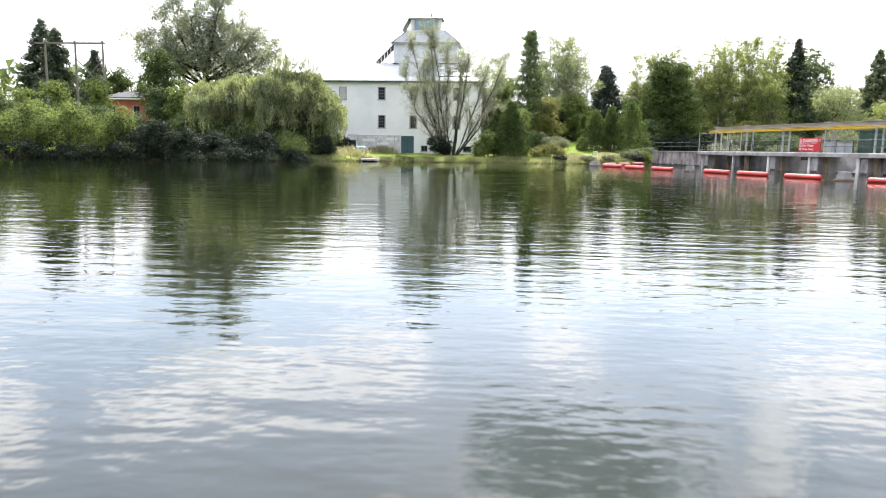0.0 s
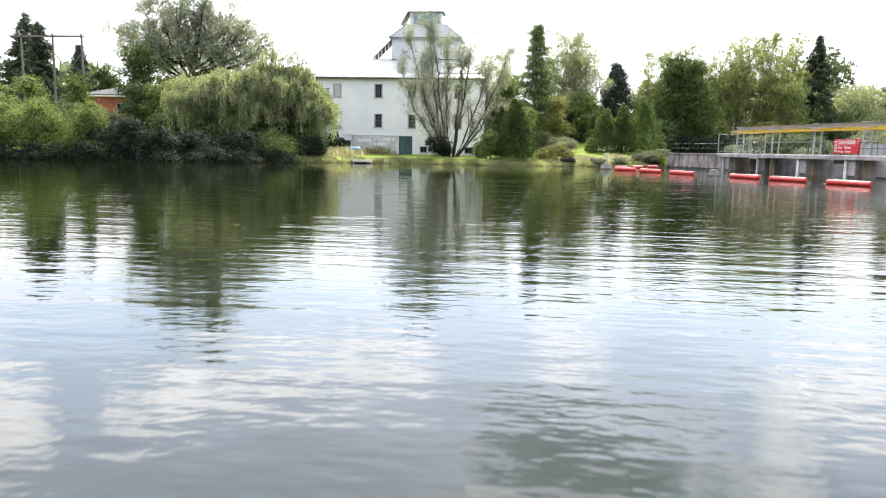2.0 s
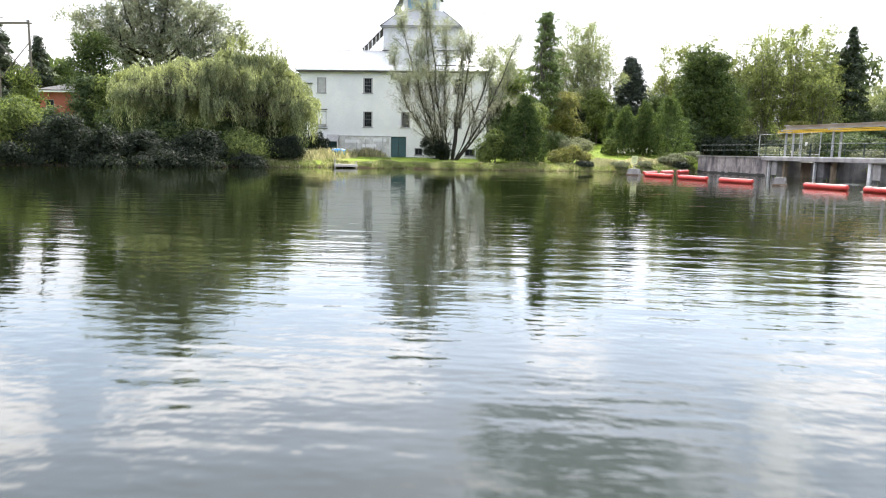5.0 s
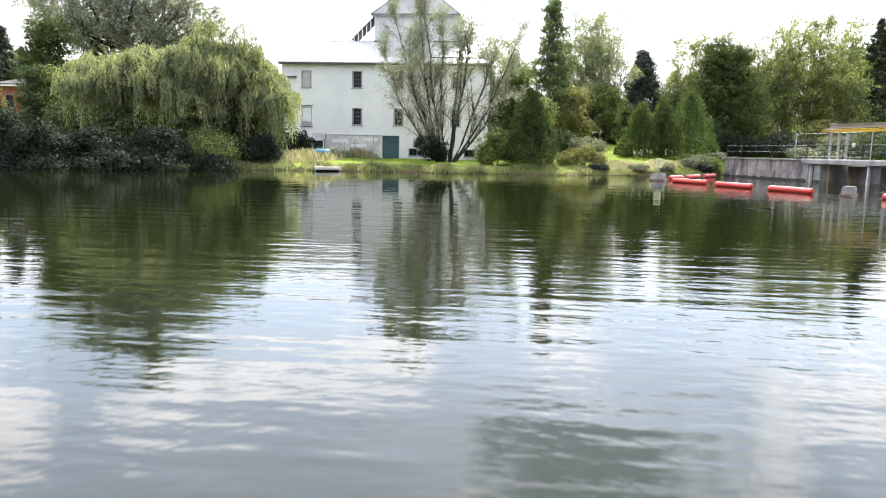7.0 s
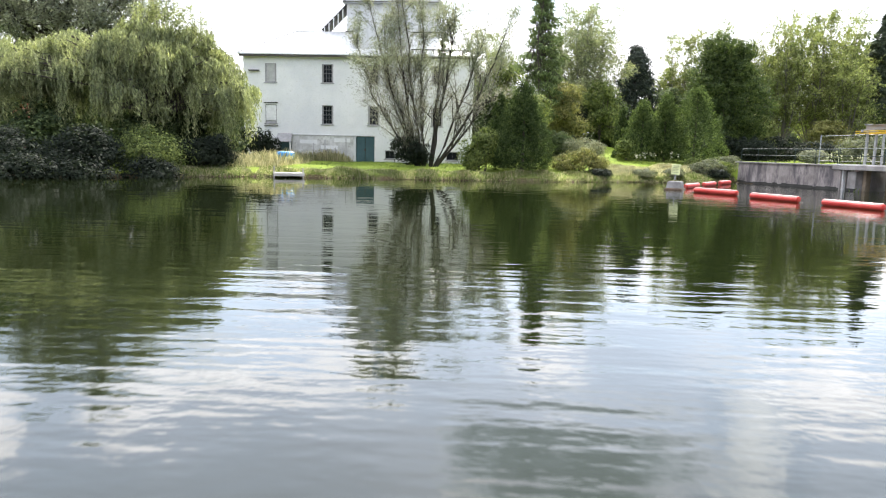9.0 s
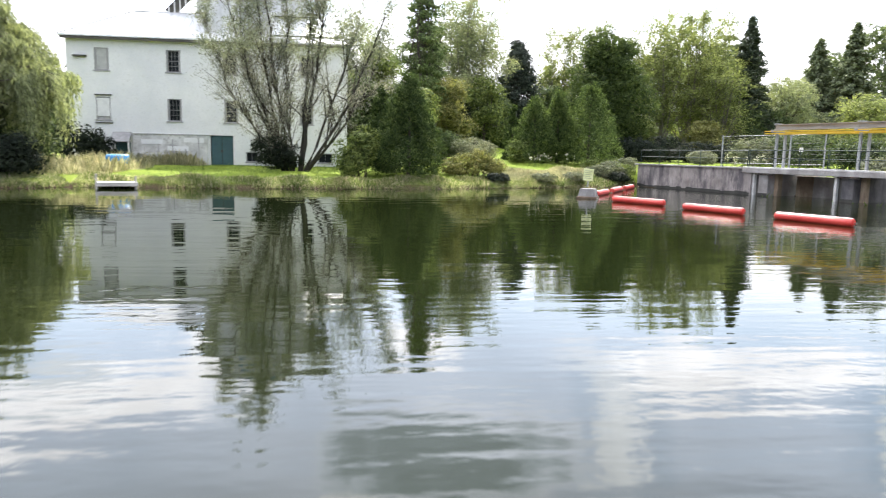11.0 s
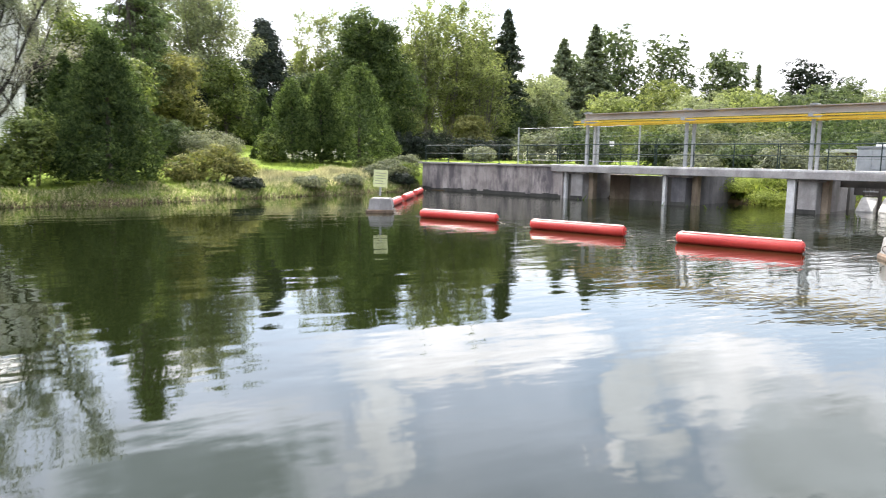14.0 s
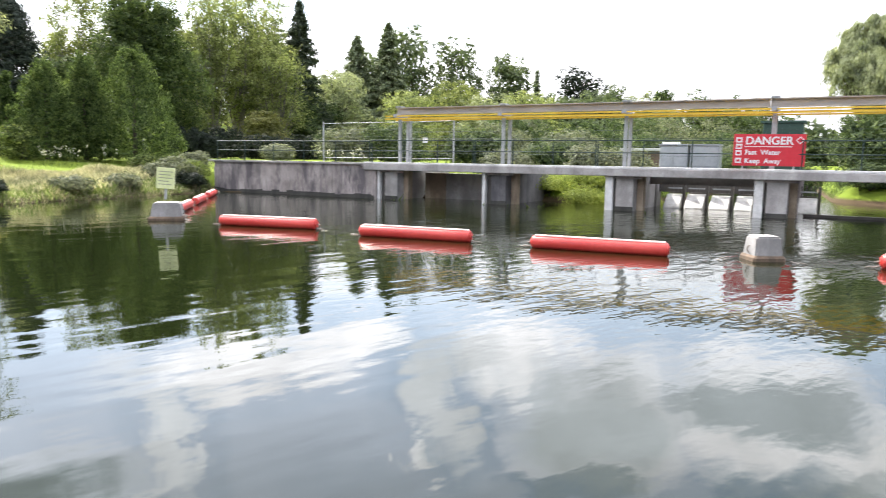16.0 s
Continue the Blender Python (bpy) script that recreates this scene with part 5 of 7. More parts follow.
def anchor_block(at, turn, top, base, h, sign=False):
    e = thing("anchor_block", (at[0], at[1], 0), turn, "tapered weathered concrete anchor block standing out of the water", "concrete block", "boom anchors")
    bm = bmesh.new()
    vs = box(bm, -base / 2, base / 2, -base / 2, base / 2, -1.6, h)
    for v in bm.verts:
        if v.co.z > 0:
            v.co.x *= top / base
            v.co.y *= top / base
        else:
            f = 1 + (1 - top / base) * 1.6 / h
            v.co.x *= f
            v.co.y *= f
    bmesh.ops.bevel(bm, geom=list(bm.edges), offset=0.04, segments=2, affect="EDGES")
    part("block", bm, M_CONC_A, e)
    bm = bmesh.new()
    box(bm, -base * 0.56, base * 0.56, -base * 0.56, base * 0.56, -1.6, 0.12, bevel=0.05)
    part("plinth", bm, M_PLINTH, e, "brown wet plinth at the waterline")
    for k in (-1, 1):
        bm = bmesh.new()
        for i in range(8):
            t0, t1 = math.pi * i / 8, math.pi * (i + 1) / 8
            c = Vector((k * base * 0.46, 0, h * 0.45))
            rod(bm, c + Vector((k * 0.06 * math.sin(t0), 0, 0.07 * math.cos(t0))), c + Vector((k * 0.06 * math.sin(t1), 0, 0.07 * math.cos(t1))), 0.014, 5)
        part("ring", bm, M_CHAIN, e)
    return e


BOOMS = [((11.85, 74.45), (13.35, 71.75)), ((13.4, 69.75), (14.66, 67.0)), ((15.08, 65.4), (16.29, 62.62)),
         ((18.05, 59.0), (19.2, 56.25)), ((19.45, 54.9), (20.7, 52.15)), ((21.2, 50.2), (22.4, 47.4)), ((23.9, 44.2), (25.2, 41.4)), ((25.9, 39.6), (27.1, 36.8))]
SHORE_BOOMS = [((12.6, 79.2), (14.2, 81.8)), ((14.9, 82.9), (16.5, 85.5)), ((17.3, 86.8), (18.9, 89.4))]
for a, b in BOOMS + SHORE_BOOMS:
    boom(a, b)
anchor_block((11.35, 77.05), -30, 0.78, 0.96, 0.54)
anchor_block((17.4, 61.05), -42, 0.52, 0.62, 0.52)
anchor_block((23.2, 45.9), -25, 0.75, 0.98, 0.58)
LINKS = [((11.6, 76.4), BOOMS[0][0]), (BOOMS[0][1], BOOMS[1][0]), (BOOMS[1][1], BOOMS[2][0]), (BOOMS[2][1], (16.7, 61.5)), ((17.2, 60.4), BOOMS[3][0]),
         (BOOMS[3][1], BOOMS[4][0]), (BOOMS[4][1], BOOMS[5][0]), (BOOMS[5][1], (22.9, 46.5)), ((23.4, 45.4), BOOMS[6][0]), (BOOMS[6][1], BOOMS[7][0]),
         ((11.7, 77.7), SHORE_BOOMS[0][0]), (SHORE_BOOMS[0][1], SHORE_BOOMS[1][0]), (SHORE_BOOMS[1][1], SHORE_BOOMS[2][0]), (SHORE_BOOMS[2][1], (20.4, 91.9))]
for a, b in LINKS:
    chain((*a, 0.05), (*b, 0.05))


# ---- trees ----
def on(x, y, dz=0.0):
    return (x, y, gz(x, y) + dz)


def root(x, y):
    """A tree's foot, set a little into rising ground."""
    return (x, y, min(gz(x, y), 1.6))


def plant_left_bank():
    rng = np.random.default_rng(5)
    # tall grey willow behind the weeping one
    tips = [(-10.6, 0, 17.0), (-8.4, 1.5, 19.4), (-8.2, -1.5, 15.0), (-5.2, -0.5, 21.2), (-3.6, 1.5, 20.0), (-1.4, -0.8, 22.3), (1.2, 0.8, 22.0), (3.4, -1.2, 21.2), (5.6, 0.8, 19.0), (8.2, -0.6, 17.2),
            (10.6, 0.6, 15.6), (9.8, -1.0, 13.4), (6.2, -1.8, 15.4), (-5.0, -2.0, 15.2), (-0.6, -2.2, 18.0), (2.4, 2.2, 18.6), (-6.6, 2.0, 13.2)]
    grown_tree("willow_tree", root(-42.6, 100.5), tips, 72000, 0.33, LEAF_WILL, "tall old grey-green willow with dark forked limbs", "willow tree", trunk_h=11.2, trunk_r=0.72, seed=11,
               subs=13, twigs=6, reach=4.2, twig=1.7, spread=0.75, rise=0.1, droop=0.35, aspect=0.40, f0=0.25, jitter=0.29, low=9.0, keep=0.3, bark=M_BARK_D)
    line = [-12.4, -11.4, -10.3, -7.7, -7.1, -5.3, -3.4, -1.5, 0.4, 2.8, 3.5, 5.0, 6.1, 7.2]
    tops = [8.4, 9.2, 8.6, 8.8, 10.0, 9.9, 8.9, 10.3, 10.7, 10.4, 9.4, 8.0, 7.5, 5.8]
    domes = []
    for k in range(58):
        u = -11.2 + 17.5 * ((k * 0.618) % 1.0)
        x = u * (0.82 if u < 0 else 0.95)
        r = rng.uniform(0.75, 1.75)
        depth = rng.uniform(-2.4, 2.6)
        top = float(np.interp(u, line, tops)) - abs(rng.normal(0, 0.75)) * (1.0 + 0.5 * (depth < 0)) - 0.35 * max(0.0, -depth)
        domes.append((x, 0.35 * x - 0.4 + depth, top - r, r * 1.15, r, r * rng.uniform(0.7, 1.0)))
    for k in range(26):
        u = -10.8 + 17.6 * ((k * 0.618 + 0.3) % 1.0)
        x = u * (0.82 if u < 0 else 0.95)
        r = rng.uniform(0.7, 1.4)
        hi = float(np.interp(u, line, tops))
        domes.append((x, 0.38 * x - 2.6 + rng.uniform(-0.9, 0.9), rng.uniform(3.4 if u > -2 else 5.2, hi - 2.6), r * 1.1, r * 0.9, r))
    weeping_willow("weeping_willow", root(-25.3, 83.0), domes, 9800, LEAF_WEEP, "broad weeping willow trailing pale green tresses over the bank", seed=21, low=1.3, leaf=0.31)
    # loose shoots over its highest shoulder
    rs = np.random.default_rng(25)
    shoots = []
    for k in range(34):
        x = rs.uniform(-1.5, 4.2)
        z0 = float(np.interp(x, line, tops)) - 0.6
        shoots.append((bent(rs, (x, 0.35 * x, z0), (x + 0.1, 0.35 * x, z0 + 1.0), (x + rs.normal(0.2, 0.35), 0.35 * x + rs.normal(0, 0.4), z0 + rs.uniform(1.0, 2.1)), 5), np.linspace(0.02, 0.006, 5)))
    ww = next(o for o in scene.objects if o.name == "weeping_willow")
    tagged(from_arrays("shoot_mass", *tube_arrays(shoots, 3), M_BARK, ww, smooth=True), kind="stuff")
    leafy_twigs(rs, shoots, 2600, 0.24, 0.25, LEAF_WEEP, ww, 0.3, 0.1, name="shoot_leaves")
    # wall of shrubs along the water
    spots = [(-62, 70, 4.4, 3.4), (-55.5, 70.5, 4.0, 3.2), (-51, 71.5, 4.9, 3.0), (-46, 72, 4.4, 3.0), (-41.5, 71.8, 4.3, 2.8), (-37, 71.6, 2.8, 2.8), (-33, 71.8, 2.0, 2.6),
             (-29.5, 73.4, 1.7, 2.4), (-26, 75.6, 1.6, 2.2), (-23.2, 78.4, 2.1, 2.0), (-20.9, 81.4, 2.0, 1.6)]
    for i, (x, y, h, w) in enumerate(spots):
        lob = [(0, 0, h * 0.42, w, w * 0.9, h * 0.42)]
        for k in range(6):
            r = w * rng.uniform(0.28, 0.5)
            lob.append((rng.uniform(-0.8, 0.8) * w, rng.uniform(-0.7, 0.4) * w, h * rng.uniform(0.25, 0.9), r, r, r * rng.uniform(0.7, 1.0)))
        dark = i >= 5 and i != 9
        shrub("bank_shrub", on(x, y), lob, 7000 if h > 4 else 5400, 0.24, LEAF_DARK_SHADED if dark else LEAF_BUSH,
              "dense shrub overhanging the waterline, shade worked into its dark leaves" if dark else "tall green shrub on the pond bank", seed=40 + i, clump=0.42 if dark else 0.58, group="bank shrubs", gaps=0.2)
    # near-black front row paints the shade at the taller shrubs' feet
    for i, (x, y, h, w) in enumerate([(-60, 68.3, 2.0, 2.8), (-54, 68.8, 1.7, 2.8), (-48.5, 68.8, 2.2, 2.8), (-42.5, 68.9, 2.0, 2.8), (-37, 69.2, 1.9, 2.6), (-32.5, 69.9, 1.6, 2.4), (-28.2, 71.2, 1.5, 2.2), (-25, 73.2, 1.5, 2.0), (-22.2, 75.9, 1.5, 1.7)]):
        lob = [(0, 0, h * 0.42, w, w * 0.7, h * 0.5)]
        for k in range(5):
            r = w * rng.uniform(0.25, 0.42)
            lob.append((rng.uniform(-0.8, 0.8) * w, rng.uniform(-0.5, 0.2) * w, h * rng.uniform(0.2, 0.95), r, r, r * 0.8))
        shrub("bank_shrub", on(x, y - 0.4, -0.4), lob, 3200, 0.21, LEAF_MIXED if i < 2 else LEAF_DARK_SHADED, "leafy shrub overhanging the waterline" if i < 2 else "dense shrub overhanging the waterline, shade worked into its dark leaves", seed=60 + i, clump=0.36, group="bank shrubs", gaps=0.2)
    # second row, behind
    shrubs2 = [(-57.8, 88.5, 8.3, 2.4, LEAF_BUSH), (-55.0, 93.5, 8.9, 2.5, LEAF_BUSH), (-60.5, 80, 6.0, 3.0, LEAF_MIXED), (-53.5, 80, 4.2, 2.6, LEAF_BUSH), (-47.5, 80, 4.4, 2.6, LEAF_MIXED), (-66, 82, 7.6, 4.0, LEAF_BUSH), (-63.5, 90, 7.4, 3.0, LEAF_BUSH),
               (-39.0, 84.0, 7.4, 1.9, LEAF_BUSH), (-42.5, 80.5, 3.4, 2.2, LEAF_MIXED), (-33, 90, 6.0, 3.2, LEAF_MIXED), (-27.5, 91, 5.6, 3.2, LEAF_MIXED), (-31, 79, 3.6, 2.6, LEAF_MIXED), (-25.5, 82, 3.4, 2.6, LEAF_MIXED), (-36.0, 80.5, 3.6, 2.4, LEAF_MIXED), (-41.4, 84.5, 7.2, 2.2, LEAF_MIXED), (-22.6, 87.0, 5.4, 2.3, LEAF_MIXED), (-25.0, 85.5, 6.0, 2.4, LEAF_MIXED)]
    for i, (x, y, h, w, m) in enumerate(shrubs2):
        broad_tree("young_tree", root(x, y), h, auto_lobes(rng, h, 0.8, w, 8), 2900, 0.32, m, "bushy young tree in the thicket behind the bank", 0.14, seed=70 + i, trunk_h=h * 0.4, gaps=0.18)
    broad_tree("dark_tree", root(-44.9, 90.5), 13, auto_lobes(rng, 12.9, 3.0, 3.2, 11), 6200, 0.26, LEAF_BROAD, "dark leafy tree with loose upper twigs", 0.25, seed=80, gaps=0.3, clump=0.4)
    spruce("spruce_tree", root(-84.2, 125), 22.6, 7.2, 15000, 0.46, LEAF_SPRUCE, "tall dark spruce with tiered boughs", seed=81, group="left spruces", power=0.62)
    spruce("spruce_tree", root(-77.0, 118), 19.9, 5.8, 12000, 0.44, LEAF_SPRUCE, "tall dark spruce with tiered boughs", seed=82, group="left spruces", power=0.68)
    spruce("spruce_tree", root(-69.4, 117), 16.2, 4.2, 8000, 0.40, LEAF_SPRUCE, "narrow dark spruce behind the thicket", seed=83, group="left spruces", power=0.7)
    broad_tree("broadleaf_tree", root(-66.6, 120), 13.4, auto_lobes(rng, 13.3, 4, 3.2, 8), 3600, 0.36, LEAF_BROAD, "round green tree behind the thicket", 0.25, seed=84)
    broad_tree("broadleaf_tree", root(-80, 100), 16.8, auto_lobes(rng, 16.6, 2, 6.5, 8), 7000, 0.42, LEAF_BUSH, "large leafy tree at the thicket's end", 0.35, seed=85)
    broad_tree("broadleaf_tree", root(-88, 88), 13, auto_lobes(rng, 13, 1, 7, 8), 6000, 0.42, LEAF_BUSH, "large leafy tree at the thicket's end", 0.35, seed=86)
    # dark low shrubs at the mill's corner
    shrub("corner_shrub", on(-24.0, 101.5), [(0, 0, 1.5, 2.2, 1.4, 1.6), (1.3, 0, 1.2, 1.4, 1.2, 1.3)], 2600, 0.26, LEAF_DARK_SHADED, "dark shrub against the mill's corner", seed=90)


def clump_willow():
    """The many-stemmed shrub willow before the mill: rods fanning from one foot, with fine thin leaves."""
    rng = np.random.default_rng(33)
    e = thing("shrub_willow", on(-5.6, 92.8), 0, "airy many-stemmed grey willow with dark fanning limbs", "willow tree")
    stems = []
    #        lean x, lean y, height, thickness, foot
    specs = [(-3.8, 0.5, 15.6, 0.10, -0.7), (-2.5, -0.6, 16.4, 0.11, -0.5), (-5.4, 0.3, 14.0, 0.11, -0.8), (-6.2, -0.4, 10.6, 0.09, -0.9), (-3.6, -0.9, 11.0, 0.09, -0.6), (-1.6, 0.6, 14.6, 0.10, -0.3),
             (0.5, 0.4, 13.2, 0.15, 0.1), (1.5, -0.4, 14.2, 0.17, 0.2), (4.2, 0.5, 13.8, 0.13, 0.3), (6.4, 0.2, 12.6, 0.14, 0.35), (5.6, 0.6, 8.6, 0.14, 0.4)]
    for lx, ly, h, r, fx in specs:
        p = bent(rng, (fx, 0, -0.3), (fx + (lx - fx) * 0.66, ly * 0.6, h * 0.42), (lx, ly, h), 12, 0.12)
        stems.append((p, 0.8 * r * (1 - np.linspace(0, 1, 12)) ** 0.75 + 0.012))
    for st in stems:
        from_arrays("limb", *tube_arrays([st], 7), M_BARK_D, e, smooth=True)
    branches = sprout(rng, stems, 16, 3.2, 0.2, 0.42, 0.35, 0.35, 0.7)
    twigs = sprout(rng, branches, 7, 1.4, 0.1, 0.5, 0.2, 0.2, 0.7) + sprout(rng, stems, 8, 1.2, 0.7, 0.45, 0.3, 0.2, 0.8)
    # whippy bare growth low in the clump
    brush = sprout(rng, stems[:6], 70, 2.0, 0.08, 0.42, 0.9, 0.75, 0.5)
    tagged(from_arrays("branch_mass", *tube_arrays(branches, 4), M_BARK_D, e, smooth=True), kind="stuff")
    tagged(from_arrays("twig_mass", *tube_arrays([(p[::2], r[::2]) for p, r in twigs + brush], 3), M_BARK, e, smooth=True), kind="stuff")
    leafy_twigs(rng, [t for t in twigs if t[0][-1][2] > 8.5], 30000, 0.25, 0.27, LEAF_WILL, e, 0.05, 0.22)
    leafy_twigs(rng, [t for t in twigs if t[0][-1][2] <= 8.5] + brush, 30000, 0.23, 0.2, LEAF_GREY, e, 0.0, 0.26, name="lower_foliage")
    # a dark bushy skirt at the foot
    crown(rng, [(-1.9, 0.2, 1.4, 1.3, 1.0, 1.4), (-0.8, -0.2, 0.9, 1.0, 0.8, 1.0)], 4200, 0.2, LEAF_DARK_SHADED, e, clump=0.25, name="sucker_growth")


def plant_centre():
    rng = np.random.default_rng(6)
    cedar("cedar_tree", root(2.2, 87.6), 6.7, 2.15, 14500, 0.20, LEAF_CEDAR, "dense dark green cedar at the water's edge", seed=100, belly=0.2)
    cedar("cedar_tree", root(0.6, 92.5), 6.0, 1.4, 6000, 0.20, LEAF_CEDAR, "smaller cedar behind the larger one", seed=102)
    shrub("green_shrub", on(-1.2, 87.6), [(0, 0, 1.5, 1.3, 1.1, 1.4), (0.5, 0.2, 2.4, 1.0, 1.0, 0.9), (-0.6, 0, 0.9, 0.9, 0.9, 0.9)], 2800, 0.22, LEAF_BUSH, "bright green shrub beside the cedar", seed=103)
    shrub("green_shrub", on(3.0, 92.5), [(0, 0, 2.8, 1.6, 1.4, 1.8), (0.5, 0.2, 4.6, 1.2, 1.2, 1.2)], 2800, 0.24, LEAF_BUSH, "bright green shrub behind the cedar", seed=104)
    # tall layered conifer
    tiers = []
    for k in range(46):
        f = ((k + rng.uniform(0, 1)) / 46)
        z = 4.4 + 14.0 * f
        w = (1.45 - 0.65 * f) * rng.uniform(0.7, 1.2)
        a, off = k * 2.4, (2.5 - 2.0 * f ** 1.3) * rng.uniform(0.45, 1.1)
        tiers.append((off * math.cos(a), off * math.sin(a), z, w, w, rng.uniform(0.28, 0.45)))
    broad_tree("tall_conifer", root(5.2, 112), 19, tiers, 17000, 0.25, LEAF_CONIF, "tall narrow tree with layered feathery boughs", 0.16, bark=M_BARK, seed=105, gaps=0.05, clump=0.27, category="conifer tree", trunk_h=18.2, core=0.06)
    grown_tree("pale_willow", root(11.2, 128), vase(rng, 20.6, 5.4, 17, (0.8, 0), 0.35), 40000, 0.36, LEAF_PALE, "pale grey-green willow with slender rising limbs", "willow tree", trunk_h=3.5, trunk_r=0.42, bark=M_BARK_P, seed=106,
               subs=11, twigs=6, reach=3.6, twig=1.7, spread=0.7, rise=0.2, droop=0.7, aspect=0.36, jitter=0.28)
    grown_tree("pale_willow", root(-1.5, 131), vase(rng, 16.8, 5.6, 13, (0, 0), 0.4), 22000, 0.36, LEAF_PALE, "pale grey-green willow behind the mill", "willow tree", trunk_h=3.0, trunk_r=0.36, bark=M_BARK_P, seed=107,
               subs=10, twigs=6, reach=3.6, twig=1.7, spread=0.7, rise=0.2, droop=0.5, aspect=0.36, jitter=0.28)
    broad_tree("broadleaf_tree", root(0.8, 120), 13, auto_lobes(rng, 12.6, 3, 3.6, 7), 5000, 0.36, LEAF_BUSH, "leafy green tree behind the cedars", 0.25, seed=108)
    broad_tree("yellowing_tree", root(8.2, 113), 8.4, auto_lobes(rng, 8.2, 2, 2.6, 6), 4200, 0.28, LEAF_YEL, "small tree turning yellow and brown", 0.15, seed=109)
    broad_tree("broadleaf_tree", root(13.5, 122), 9.5, auto_lobes(rng, 9.2, 2, 3.2, 6), 4200, 0.32, LEAF_BUSH, "leafy green tree behind the cedars", 0.2, seed=110)
    cone = []
    for k in range(40):
        f = (k + 0.5) / 40
        a, z = k * 2.4, 1.6 + 13.6 * f
        rr = 3.5 * (1 - f ** 1.7) * rng.uniform(0.7, 1.05)
        w = (2.0 - 0.9 * f) * rng.uniform(0.8, 1.1)
        cone.append((rr * math.cos(a), rr * math.sin(a), z, w, w, w * 0.75))
    cone += [(0, 0, 14.8, 0.9, 0.9, 1.2), (0.3, -0.3, 13.6, 1.4, 1.4, 1.2), (0, 0, 8, 2.4, 2.4, 4), (0, 0, 4, 2.8, 2.8, 3)]
    broad_tree("dark_spruce", root(20.3, 135), 15.8, cone, 21000, 0.28, LEAF_NAVY, "broad dark blue-green spruce", 0.22, seed=111, gaps=0.02, clump=0.3, category="spruce tree", trunk_h=13, core=0.2)
    # silvery clipped shrub on the lawn
    shrub("silver_shrub", on(7.7, 99.2), [(0.9, -0.2, 0.95, 1.55, 1.3, 0.85), (2.0, -0.1, 0.8, 0.9, 1.0, 0.7), (-0.2, 0, 0.9, 1.1, 1.2, 0.8)], 9000, 0.10, LEAF_SILVER, "wide clipped silvery shrub on the lawn", seed=112, clump=0.16, gaps=0.0)
    shrub("grey_shrub", on(5.6, 99.8), [(0, 0, 1.3, 1.6, 1.3, 1.35), (0.9, 0.2, 1.2, 1.2, 1.2, 1.15)], 6000, 0.12, LEAF_MIXED, "rounded dark grey-green shrub beside the silvery one", seed=115, clump=0.18, gaps=0.0)
    shrub("brown_shrub", on(6.5, 88.9), [(0, 0, 0.7, 1.5, 1.1, 0.75), (-1.1, 0, 0.5, 1.0, 0.9, 0.6), (0.9, 0.3, 1.0, 0.9, 0.8, 0.6), (1.9, 0.2, 0.5, 0.8, 0.7, 0.5)], 3600, 0.18, LEAF_YEL, "low yellowish shrub on the bank", seed=113, clump=0.22)
    # row of three cedars by the wall
    for x, y, h, w, sd in ((14.3, 101.0, 5.8, 1.85, 120), (16.6, 101.6, 6.3, 1.75, 121), (19.1, 100.4, 7.0, 2.55, 122)):
        cedar("cedar_tree", root(x, y), h, w, 12500, 0.19, LEAF_CEDAR2, "dense rounded cedar in a close row by the wall", seed=sd, group="row of cedars", belly=0.26)
    cedar("cedar_tree", root(12.9, 103.5), 5.2, 0.95, 2600, 0.24, LEAF_CEDAR, "slim cedar at the row's end", seed=125)
    shrub("green_shrub", on(12.6, 100.2), [(0, 0, 0.9, 0.8, 0.8, 0.9)], 1300, 0.2, LEAF_BUSH, "low bright shrub at the cedars' foot", seed=126)


